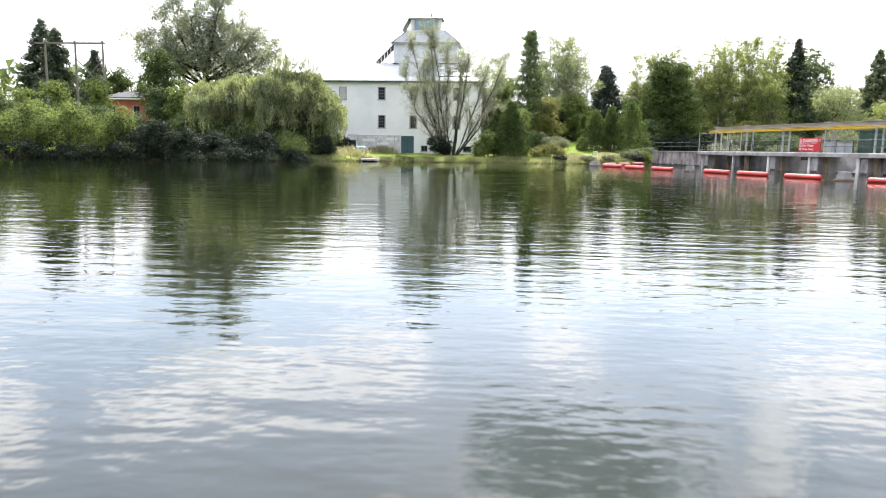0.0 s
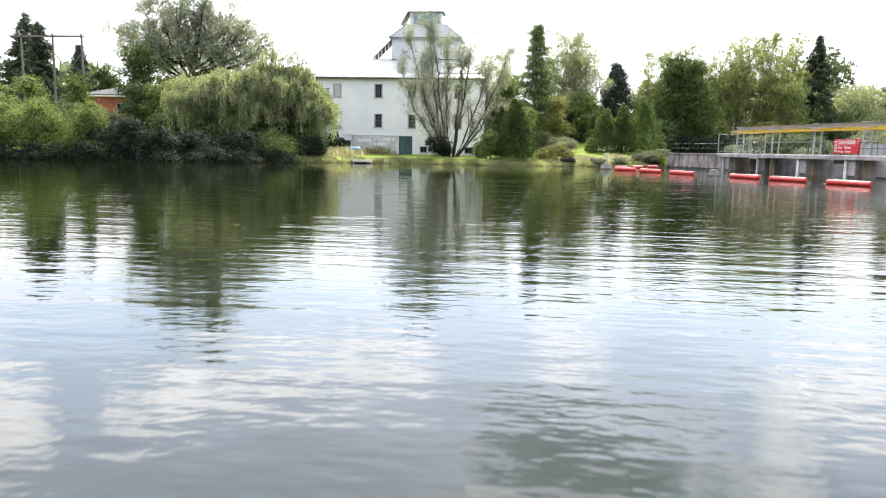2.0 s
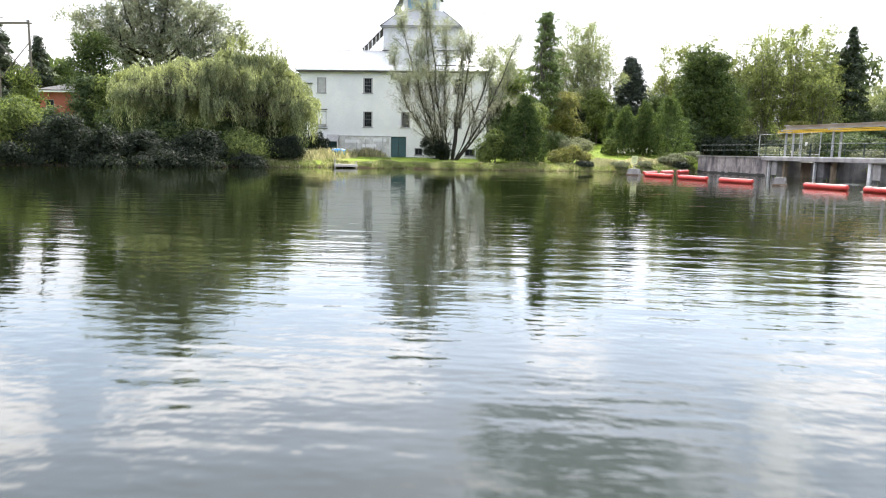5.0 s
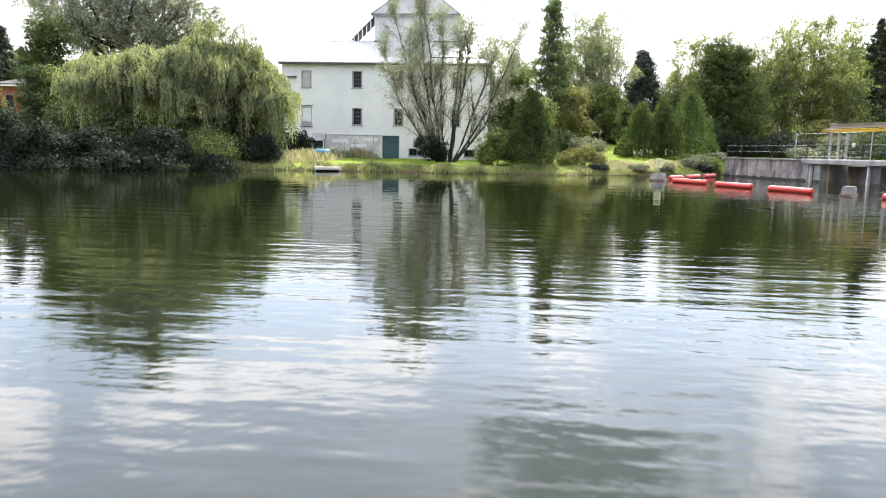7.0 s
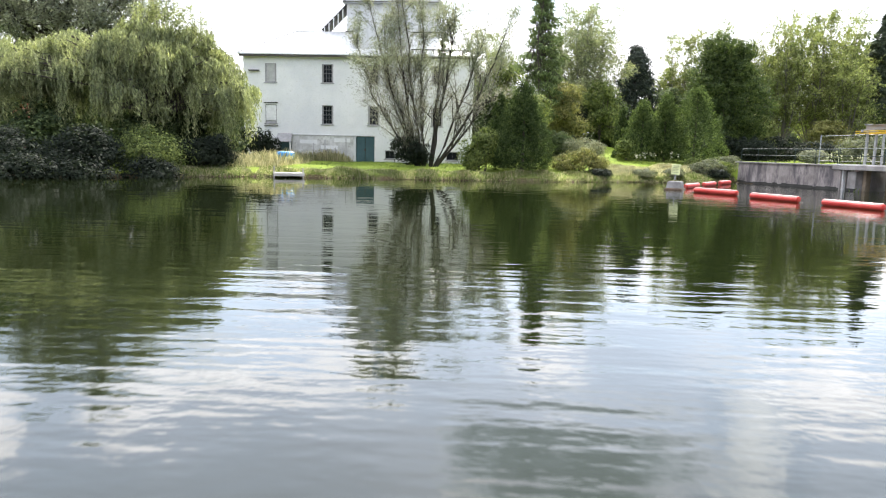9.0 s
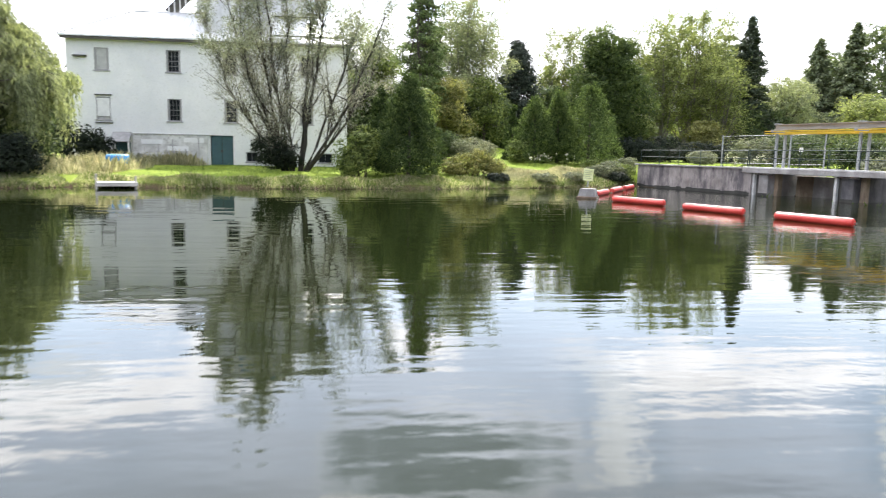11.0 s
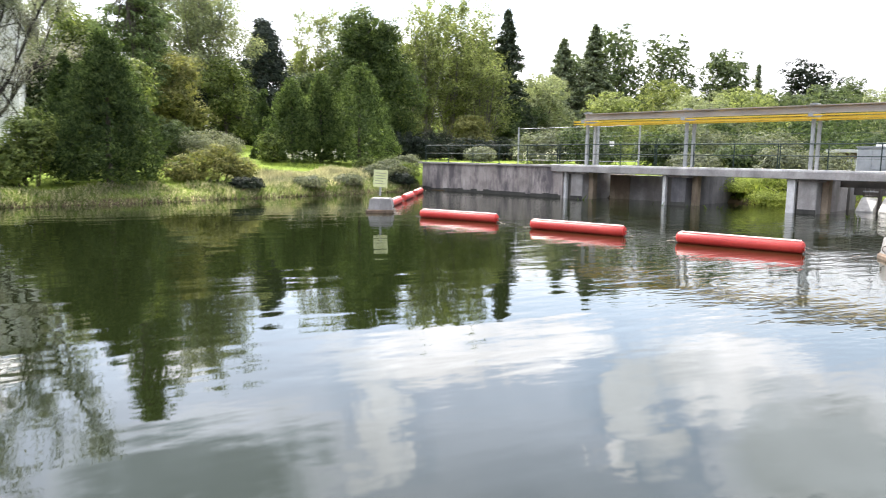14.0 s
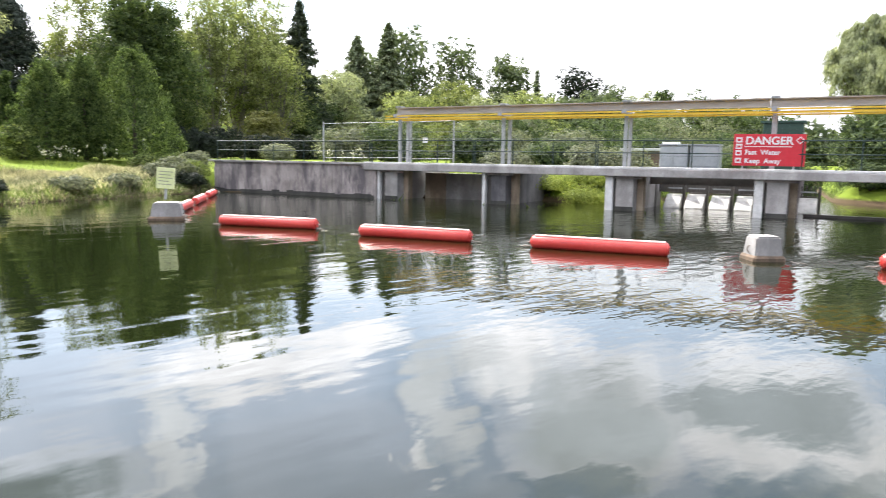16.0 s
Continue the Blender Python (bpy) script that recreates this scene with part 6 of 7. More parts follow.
def plant_right():
    rng = np.random.default_rng(7)
    dome = auto_lobes(rng, 16.4, 1.4, 5.9, 15, flat=0.95, taper=0.5)
    broad_tree("round_tree", root(30.0, 127), 16.6, dome, 20000, 0.30, LEAF_BROAD, "large dense round broadleaf tree", 0.4, seed=130, gaps=0.0, clump=0.42, core=0.3)
    for i, (x, y, h, w, m) in enumerate(((42.3, 138, 20.6, 3.9, LEAF_POPLAR), (47.6, 140, 22.0, 4.1, LEAF_POPLAR), (53.0, 143, 21.0, 3.9, LEAF_POPLAR), (50.4, 136, 14.5, 3.2, LEAF_POPLAR))):
        grown_tree("poplar_tree", root(x, y), vase(rng, h, w, 15, (0, 0), 0.38), 25000 if h > 20 else 12000, 0.32, m, "tall poplar with several pale stems and open crown", "poplar tree", "poplars", trunk_h=2.2, trunk_r=0.34,
                   bark=M_BARK_P, seed=132 + i, subs=11, twigs=5, reach=3.3, twig=1.6, spread=0.62, rise=0.5, droop=0.1, aspect=0.55, f0=0.22, jitter=0.21)
    for i, (x, y, h, w) in enumerate(((35.0, 143, 19.4, 4.8), (29.4, 146, 19.0, 4.0), (39.4, 142, 17.6, 3.6))):
        grown_tree("pale_green_tree", root(x, y), vase(rng, h, w, 16, (0, 0), 0.35), 24000, 0.33, LEAF_YEL2, "light yellow-green feathery tree behind the round one", "tree", "light trees", trunk_h=3.0, trunk_r=0.34, bark=M_BARK_P, seed=137 + i,
                   subs=11, twigs=5, reach=3.6, twig=1.7, spread=0.7, rise=0.4, droop=0.15, aspect=0.52, f0=0.2, jitter=0.25)
    for i, (x, y, h, w, m) in enumerate(((37.5, 134, 6.0, 2.8, LEAF_YEL2), (45.5, 131, 5.5, 2.6, LEAF_YEL), (33, 134, 8, 3.2, LEAF_MIXED), (55, 138, 8.5, 3.6, LEAF_MIXED), (60, 141, 9, 4.2, LEAF_MIXED),
                                            (24.5, 131, 9.5, 3.2, LEAF_MIXED), (26, 121, 5.0, 2.6, LEAF_MIXED), (15.5, 127, 8, 3.4, LEAF_MIXED), (9.5, 123, 7.0, 3.2, LEAF_DARK_SHADED), (4.0, 117, 7.5, 3.2, LEAF_MIXED), (17.5, 131, 6, 3.5, LEAF_DARK_SHADED), (-1.0, 112, 8.5, 3.0, LEAF_MIXED))):
        broad_tree("understorey_tree", root(x, y), h, auto_lobes(rng, h, 0.4, w, 7), 4200, 0.36, m, "bushy low tree filling the grove", 0.15, seed=260 + i, gaps=0.06, group="understorey")
    # the near-black ones also stand for the deep shade beneath the trees
    for i, (x, y, h, w, m) in enumerate(((31, 117, 2.2, 2.0, LEAF_DARK_SHADED), (38.5, 119, 2.4, 2.4, LEAF_DARK_SHADED), (23.0, 115, 2.6, 2.2, LEAF_DARK_SHADED), (30, 120, 3.0, 2.6, LEAF_DARK_SHADED), (36, 123, 3.2, 2.8, LEAF_DARK_SHADED),
                                         (44, 121, 2.6, 2.6, LEAF_DARK_SHADED), (50, 124, 3.2, 2.8, LEAF_MIXED), (33.4, 107.5, 1.2, 1.0, LEAF_SILVER), (43.5, 111, 1.3, 1.1, LEAF_YEL2))):
        shrub("grove_shrub", on(x, y), [(0, 0, h * 0.45, w, w, h * 0.5), (w * 0.5, 0.2, h * 0.5, w * 0.7, w * 0.7, h * 0.45), (-w * 0.5, -0.2, h * 0.45, w * 0.7, w * 0.7, h * 0.4)], 2600, 0.26, m, "low shrub at the edge of the grove", seed=290 + i, group="grove shrubs")
    spruce("tall_spruce", root(57.0, 141), 21.6, 6.2, 15000, 0.45, LEAF_SPRUCE, "tall dark spruce at the poplars' end", seed=140)
    for i, (x, y, h, w, m, lab) in enumerate(((64.5, 143, 13.2, 4.6, LEAF_PALE, "pale feathery tree behind the dam"), (70, 150, 14, 4.2, LEAF_PALE, "pale feathery tree behind the dam"),
                                             (74, 138, 10.5, 4.2, LEAF_POPLAR, "leafy tree behind the dam"), (97, 150, 15, 5.0, LEAF_YEL2, "light green tree behind the dam"),
                                             (90, 136, 11, 5, LEAF_PALE, "pale feathery tree behind the dam"), (103, 137, 12.5, 5.5, LEAF_POPLAR, "leafy tree behind the dam"))):
        broad_tree("broadleaf_tree", root(x, y), h, auto_lobes(rng, h, 0.6, w * 1.2, 12, taper=0.25, close=0.35), 5400, 0.40, m, lab, 0.25, seed=150 + i, gaps=0.15)
    spruce("far_spruce", root(85.3, 156), 24.6, 8.0, 12000, 0.6, LEAF_SPRUCE2, "grey-green spruce far behind the dam", seed=160)
    spruce("far_spruce", root(82.0, 161), 22.5, 8.5, 12000, 0.6, LEAF_SPRUCE2, "grey-green spruce far behind the dam", seed=161)
    far = [(113, 182, 28.5, 6.5, LEAF_WOODS), (124, 177, 27, 6.5, LEAF_WOODS), (131, 166.5, 23.2, 6.0, LEAF_WOODS), (73, 176, 22.5, 6, LEAF_WOODS), (96, 175, 21, 6, LEAF_WOODS),
           (165.9, 170.5, 23.5, 6.5, LEAF_DARK_SHADED), (154, 182, 17, 7, LEAF_PALE), (180, 172, 18, 8, LEAF_WOODS), (196, 179, 22, 5, LEAF_WOODS), (204, 167, 21, 4, LEAF_BROAD),
           (140, 150, 14, 7, LEAF_WOODS), (155, 143, 13, 7, LEAF_PALE), (170, 135, 14, 8, LEAF_BROAD), (190, 140, 15, 9, LEAF_WOODS), (210, 140, 16, 9, LEAF_BROAD), (123, 145, 12, 6, LEAF_WOODS)]
    for i, (x, y, h, w, m) in enumerate(far):
        broad_tree("far_tree", root(x, y), h * 1.1, auto_lobes(rng, h * 1.1, 1.0, w * 1.35, 18, taper=0.2, close=0.3), 3100, 0.68, m, "distant leafy tree beyond the dam", 0.35, seed=170 + i, clump=0.6, gaps=0.1, group="far trees", core=0.42)
    spruce("far_spruce", root(158.5, 180), 25, 3.0, 2500, 0.7, LEAF_SPRUCE2, "thin distant spruce on the skyline", seed=190, sparse=0.5)
    # willow beyond the dam's far end
    domes = []
    for k in range(30):
        a, f = k * 2.4, ((k * 0.618) % 1.0)
        rr = 6.4 * math.sqrt(((k * 0.377) % 1.0))
        r = 1.3 + 1.2 * ((k * 0.271) % 1.0)
        domes.append((3.2 + rr * math.cos(a), 0.7 * rr * math.sin(a), 4.2 + 9.6 * f * (1 - 0.35 * (rr / 6.4) ** 2) + 0.4 * max(0.0, rr * math.cos(a)), r, r, r))
    weeping_willow("weeping_willow", root(73.5, 74.5), domes, 4600, LEAF_PALE, "grey-green weeping willow beyond the dam", seed=200, low=1.2)
    for i, (x, y, h, w, m) in enumerate(((17.4, 92.4, 0.8, 0.8, LEAF_SAGE), (18.6, 93.4, 1.1, 1.0, LEAF_SAGE), (19.9, 94.2, 1.0, 0.9, LEAF_BUSH), (18.2, 96.4, 0.8, 0.9, LEAF_BUSH), (19.9, 96.8, 0.9, 1.0, LEAF_BUSH),
                                         (18.9, 92.3, 0.6, 0.7, LEAF_DARK_SHADED), (14.6, 90.2, 0.5, 0.7, LEAF_SAGE), (20.8, 95.8, 1.1, 0.9, LEAF_SAGE), (12.0, 88.9, 0.45, 0.8, LEAF_SAGE), (8.4, 87.6, 0.4, 0.7, LEAF_DARK_SHADED))):
        shrub("bank_weeds", on(x, y), [(0, 0, h * 0.45, w, w * 0.9, h * 0.5), (w * 0.4, 0, h * 0.6, w * 0.5, w * 0.5, h * 0.4), (-w * 0.4, -0.2, h * 0.5, w * 0.6, w * 0.5, h * 0.4)], 1300, 0.17, m, "rank dark weeds growing on the bank below the cedars", seed=330 + i, group="bank weeds", clump=0.2)
    # shrubs along the river bank behind the dam
    rows = [(31.4, 77.6, 0.4, 0.9, LEAF_SUN), (32.8, 76.0, 0.5, 1.0, LEAF_SUN), (33.4, 73.4, 0.5, 1.0, LEAF_SUN), (34.6, 77.2, 1.3, 1.3, LEAF_SAGE), (31.6, 75.2, 0.45, 0.9, LEAF_SUN), (30.6, 79.6, 0.5, 1.0, LEAF_SUN), (32.6, 71.6, 0.5, 1.0, LEAF_SUN), (32.5, 81.2, 1.0, 1.2, LEAF_SAGE), (35.5, 80.0, 1.5, 1.6, LEAF_MIXED), (33.5, 84.5, 2.2, 1.8, LEAF_MIXED), (36.5, 76.5, 1.3, 1.5, LEAF_SAGE), (38.5, 81, 2.2, 2.0, LEAF_SAGE), (33.5, 98, 2.4, 2.0, LEAF_SAGE), (36.5, 96, 2.8, 2.4, LEAF_MIXED), (45.0, 93, 3.2, 2.8, LEAF_SAGE), (50, 96, 4.6, 3.2, LEAF_MIXED), (55, 100, 5.6, 3.6, LEAF_SAGE), (60, 103, 5.8, 3.6, LEAF_MIXED),
            (66, 99, 5.0, 3.6, LEAF_SAGE), (76, 100, 7.0, 4.4, LEAF_MIXED), (84, 100, 6.6, 4.4, LEAF_SAGE), (92, 104, 8.0, 5, LEAF_MIXED), (110, 106, 9.0, 5.5, LEAF_SAGE), (102, 100, 7.2, 5, LEAF_MIXED),
            (40, 101, 2.2, 2.2, LEAF_SAGE), (62, 90, 3.0, 3.0, LEAF_MIXED), (70, 86, 3.2, 3.0, LEAF_SAGE), (64, 82, 3.2, 3.2, LEAF_SAGE), (68, 78, 3.0, 3.2, LEAF_MIXED), (66, 72, 3.4, 3.4, LEAF_SAGE), (80, 84, 5, 4, LEAF_SAGE), (86, 92, 6, 4.5, LEAF_MIXED), (62, 66, 3, 3, LEAF_SAGE), (47.5, 67.2, 4.2, 2.4, LEAF_PALE), (48.0, 63.6, 4.8, 2.8, LEAF_PALE), (46.0, 60.4, 3.4, 2.4, LEAF_PALE), (45.0, 66.4, 1.0, 1.2, LEAF_SAGE), (44.4, 63.8, 1.0, 1.3, LEAF_SAGE), (44.0, 61.4, 1.0, 1.2, LEAF_SAGE), (82, 70, 6, 5, LEAF_SAGE)]
    for i, (x, y, h, w, m) in enumerate(rows):
        lob = [(0, 0, h * 0.45, w, w * 0.8, h * 0.45), (-w * 0.5, 0, h * 0.6, w * 0.6, w * 0.6, h * 0.36), (w * 0.5, 0.2, h * 0.66, w * 0.6, w * 0.6, h * 0.34), (0.1 * w, -w * 0.5, h * 0.25, w * 0.8, w * 0.5, h * 0.28)]
        shrub("river_shrub", on(x, y), lob, 3600 if m is LEAF_SUN else 3000, 0.13 if m is LEAF_SUN else 0.25, LEAF_MIXED if i > 14 and i % 3 == 0 else m, "leafy shrub on the river bank behind the dam", seed=210 + i, clump=0.35, group="river shrubs")


LEAF_YEL2 = foliage("light_green_leaf", (0.085, 0.1, 0.038), (0.19, 0.215, 0.082), (0.32, 0.345, 0.145), 0.4)
LEAF_SPRUCE2 = foliage("grey_spruce_needle", (0.085, 0.103, 0.065), (0.173, 0.202, 0.13), (0.277, 0.308, 0.193), 0.15)
LEAF_GREY = foliage("grey_brown_willow_leaf", (0.143, 0.138, 0.128), (0.259, 0.255, 0.248), (0.396, 0.393, 0.392), 0.35)
LEAF_WOODS = foliage("far_woods_leaf", (0.045, 0.062, 0.034), (0.095, 0.12, 0.066), (0.17, 0.20, 0.11), 0.35)
LEAF_MIXED = foliage("thicket_leaf", (0.024, 0.038, 0.018), (0.062, 0.088, 0.040), (0.135, 0.17, 0.075), 0.3)
plant_left_bank()
clump_willow()
plant_centre()
plant_right()


# ---- far woods that close the place ----
def far_woods():
    rng = np.random.default_rng(9)
    P = []
    segs = [((-240, 60), (-120, 150), 16), ((-120, 150), (-40, 190), 18), ((-40, 190), (40, 185), 9), ((40, 185), (110, 210), 10), ((110, 210), (230, 215), 20), ((230, 215), (250, 100), 17), ((250, 100), (150, 40), 16), ((150, 40), (110, -40), 14),
            ((110, -40), (100, -170), 15), ((100, -170), (-260, -175), 15), ((-265, -175), (-270, 40), 15), ((-270, 40), (-240, 60), 15)]
    for a, b, h in segs:
        L = math.dist(a, b)
        for _ in range(int(L / 4)):
            t = rng.random()
            cx, cy = a[0] + (b[0] - a[0]) * t + rng.normal(0, 5), a[1] + (b[1] - a[1]) * t + rng.normal(0, 5)
            hh = h * rng.uniform(0.65, 1.15)
            n = 190
            d = unit(rng.normal(size=(n, 3)))
            P.append(np.array([cx, cy, hh * 0.5]) + d * np.array([5.2, 5.2, hh * 0.52]) * (1 - np.abs(rng.normal(0, 0.2, n)))[:, None])
    for a, b, h in segs:
        L = math.dist(a, b)
        n = int(L * 26)
        t = rng.random(n)[:, None]
        q = np.array(a) + (np.array(b) - np.array(a)) * t + rng.normal(0, 3.5, (n, 2))
        P.append(np.column_stack([q, 8.5 * rng.random(n) ** 1.3 + 0.4]))
    p = np.concatenate(P)
    p = p[p[:, 2] > 0.3]
    s = rng.uniform(1.6, 3.6, len(p))
    ob = leaf_cards("far_woods", p, rng.normal(size=p.shape), rng.normal(size=p.shape) + np.array([0, 0, 0.6]), s, s * 0.7, LEAF_WOODS, None)
    tagged(ob, "belt of distant leafy woods round the pond", "woods", kind="stuff")


far_woods()


# ---- grass, reeds and flowers along the bank ----
def blades(name, pts, h, w, mat, label, seed, lean=0.6):
    rng = np.random.default_rng(seed)
    n = len(pts)
    tuft = 0.75 + 0.45 * np.sin(pts[:, 0] * 1.7 + np.sin(pts[:, 1] * 1.3) * 2) * np.sin(pts[:, 1] * 0.9 + pts[:, 0] * 0.4)
    hh = h * rng.uniform(0.4, 1.4, n) * tuft
    a = rng.uniform(0, 2 * math.pi, n)
    dirv = np.stack([np.cos(a), np.sin(a), np.zeros(n)], 1)
    side = np.stack([-np.sin(a), np.cos(a), np.zeros(n)], 1) * (w * rng.uniform(0.6, 1.4, n))[:, None]
    mid = pts + dirv * (hh * lean * 0.35)[:, None] + np.array([0, 0, 1]) * (hh * 0.55)[:, None]
    tip = pts + dirv * (hh * lean)[:, None] + np.array([0, 0, 1]) * hh[:, None]
    v = np.stack([pts - side, pts + side, mid + side * 0.7, tip, mid - side * 0.7], 1).reshape(-1, 3)
    f = np.arange(n * 5, dtype=np.int32).reshape(n, 5)
    ob = from_arrays(name, v, f, mat)
    return tagged(ob, label, "grass", kind="stuff")


def along_shore(rng, poly, n, d0, d1):
    poly = np.asarray(poly, float)
    seg = np.linalg.norm(np.diff(poly, axis=0), axis=1)
    k = rng.choice(len(seg), size=n, p=seg / seg.sum())
    t = rng.random(n)[:, None]
    p = poly[k] + (poly[k + 1] - poly[k]) * t
    d = poly[k + 1] - poly[k]
    nor = np.stack([-d[:, 1], d[:, 0]], 1) / seg[k][:, None]
    off = rng.uniform(d0, d1, n)
    q = p + nor * off[:, None]
    z = ground_height(q[:, 0], q[:, 1])
    return np.column_stack([q, np.maximum(z - 0.02, -0.3)])


def bank_growth():
    rng = np.random.default_rng(12)
    shore = [(-21, 77.0), (-17, 80.8), (-11, 81.6), (-6, 82.2), (-1.5, 83.0), (4.5, 84.8), (9.5, 87.0), (14, 88.8), (18.5, 91.2), (20.9, 93.6)]
    p = along_shore(rng, shore, 36000, -0.1, 2.0)
    blades("bank_grass", p[::2], 0.30, 0.0075, GRASS_TALL, "tall dry pale grass along the bank", 1, 0.4)
    blades("bank_reeds", p[1::2], 0.27, 0.012, GRASS_GREEN, "green reeds and weeds along the waterline", 2)
    # taller meadow strip by the cedars and the mill
    q = along_shore(rng, shore[6:], 20000, 1.2, 4.6)
    blades("meadow_grass", q, 0.38, 0.007, GRASS_TALL, "tall pale meadow grass before the cedars", 3, 0.35)
    m = np.column_stack([rng.uniform(-24, -14.3, 2600), rng.uniform(100.3, 103.9, 2600)])
    m = np.column_stack([m, ground_height(m[:, 0], m[:, 1])])
    blades("wall_weeds", m, 0.95, 0.014, GRASS_TALL, "tall dry weeds against the mill wall", 4, 0.3)
    l = np.column_stack([rng.uniform(-24, -16.5, 6500), rng.uniform(84, 95, 6500)])
    l = np.column_stack([l, ground_height(l[:, 0], l[:, 1])])
    blades("rough_grass", l, 0.85, 0.013, GRASS_TALL, "rough tall grass beside the dock", 5, 0.35)
    # lawn tufts give the turf its nap
    t = np.column_stack([rng.uniform(-16, 32, 15000), rng.uniform(84, 112, 15000)])
    d = signed_distance(t[:, 0], t[:, 1], LAKE)
    ok = (d > 1.0) & (signed_distance(t[:, 0], t[:, 1], RIVER) > 0.5)
    t = t[ok]
    t = np.column_stack([t, ground_height(t[:, 0], t[:, 1])])
    blades("lawn_blades", t, 0.13, 0.02, GRASS_GREEN, "short sunlit lawn grass", 6, 0.6)
    # right bank behind the dam
    r = np.column_stack([rng.uniform(24, 60, 30000), rng.uniform(68, 100, 30000)])
    d = signed_distance(r[:, 0], r[:, 1], RIVER)
    r = r[(d > 0) & (d < 7)]
    r = np.column_stack([r, ground_height(r[:, 0], r[:, 1])])
    blades("river_grass", r, 0.45, 0.014, GRASS_GREEN, "rank green grass on the river bank", 7)
    # white flower heads
    for k, (x, y, n) in enumerate(((13.1, 97.0, 9), (14.4, 97.2, 7), (16.2, 97.4, 5), (-17.5, 100.2, 10), (31.5, 94.0, 12), (30.0, 95.2, 12))):
        e = thing("white_flowers", on(x, y), 0, "clump of tall white-plumed flowers", "flowers", "flower clumps")
        rg = np.random.default_rng(300 + k)
        st, heads = [], []
        for _ in range(n):
            f = rg.normal(0, 0.35, 2)
            top = np.array([f[0] * 1.5, f[1] * 1.5, rg.uniform(0.5, 1.05)])
            st.append(limb(rg, (f[0], f[1], -0.05), top, 0.012, 0.006, 4, 0.05))
            heads.append(top + rg.normal(0, 0.045, (9, 3)) * np.array([1, 1, 2.0]))
        tagged(from_arrays("stalk_mass", *tube_arrays(st, 4), GRASS_GREEN, e), kind="stuff")
        h = np.concatenate(heads)
        tagged(leaf_cards("plume_mass", h, rg.normal(size=h.shape), rg.normal(size=h.shape), 0.10, 0.06, M_FLOWER, e), kind="stuff")


bank_growth()


# ---- small things ----
def lettering(name, text, size, mat, parent, m, label=""):
    cu = bpy.data.curves.new(name, "FONT")
    cu.body, cu.size, cu.extrude, cu.offset = text, size, 0.002, size * 0.022
    cu.materials.append(mat)
    ob = new(name, cu)
    dg = bpy.context.evaluated_depsgraph_get()
    me = bpy.data.meshes.new_from_object(ob.evaluated_get(dg))
    bpy.data.objects.remove(ob)
    ob = new(name, me)
    if not me.materials:
        me.materials.append(mat)
    ob.parent = parent
    ob.matrix_basis = m
    return tagged(ob, label)


def danger_sign():
    # stands on the walkway rail, facing the pond
    a, b = Vector((28.62, 66.75, 0)), Vector((29.68, 64.55, 0))
    ux = (b - a).normalized()
    z0, z1 = 1.95, 3.12
    L = (b - a).length
    e = thing("danger_sign", (a.x, a.y, z0), 0, "large red danger sign with white lettering on the walkway rail", "sign")
    back = Vector((-ux.y, ux.x, 0))
    e.matrix_basis = Matrix(((ux.x, back.x, 0, a.x), (ux.y, back.y, 0, a.y), (0, 0, 1, z0), (0, 0, 0, 1)))
    H = z1 - z0
    boxpart("board", (0, L, 0, 0.03, 0, H), M_SIGNRED, e, bevel=0.004)
    face = lambda x, z: Matrix.Translation((x, -0.004, z)) @ pose(0, 0, 0, 90, 0, 0)
    lettering("lettering", "DANGER", 0.40, M_SIGNWHITE, e, face(0.40, 0.80), "white capital lettering")
    lettering("lettering", "Fast  Water", 0.25, M_SIGNWHITE, e, face(0.40, 0.42))
    lettering("lettering", "Keep  Away", 0.25, M_SIGNWHITE, e, face(0.40, 0.10))
    boxpart("underline", (0.38, 1.98, -0.006, -0.002, 0.70, 0.725), M_SIGNWHITE, e)
    for z in (0.86, 0.62, 0.38, 0.10):
        boxpart("pictogram_panel", (0.08, 0.29, -0.006, -0.002, z, z + 0.19), M_SIGNWHITE, e)
        boxpart("pictogram_bar", (0.12, 0.25, -0.009, -0.007, z + 0.05, z + 0.13), M_SIGNRED, e)
    bm = bmesh.new()
    box(bm, -0.1, 0.1, -0.002, 0.002, -0.1, 0.1, m=Matrix.Translation((L - 0.2, -0.005, 0.95)) @ pose(0, 0, 0, 0, 45, 0))
    part("diamond", bm, M_SIGNWHITE, e)
    bm = bmesh.new()
    box(bm, -0.075, 0.075, -0.002, 0.002, -0.075, 0.075, m=Matrix.Translation((L - 0.2, -0.0095, 0.95)) @ pose(0, 0, 0, 0, 45, 0))
    part("diamond_field", bm, M_SIGNRED, e)
    for x in (0.35, L - 0.35):
        boxpart("sign_post", (x - 0.03, x + 0.03, 0.031, 0.09, -0.12, H - 0.05), M_STEEL, e)


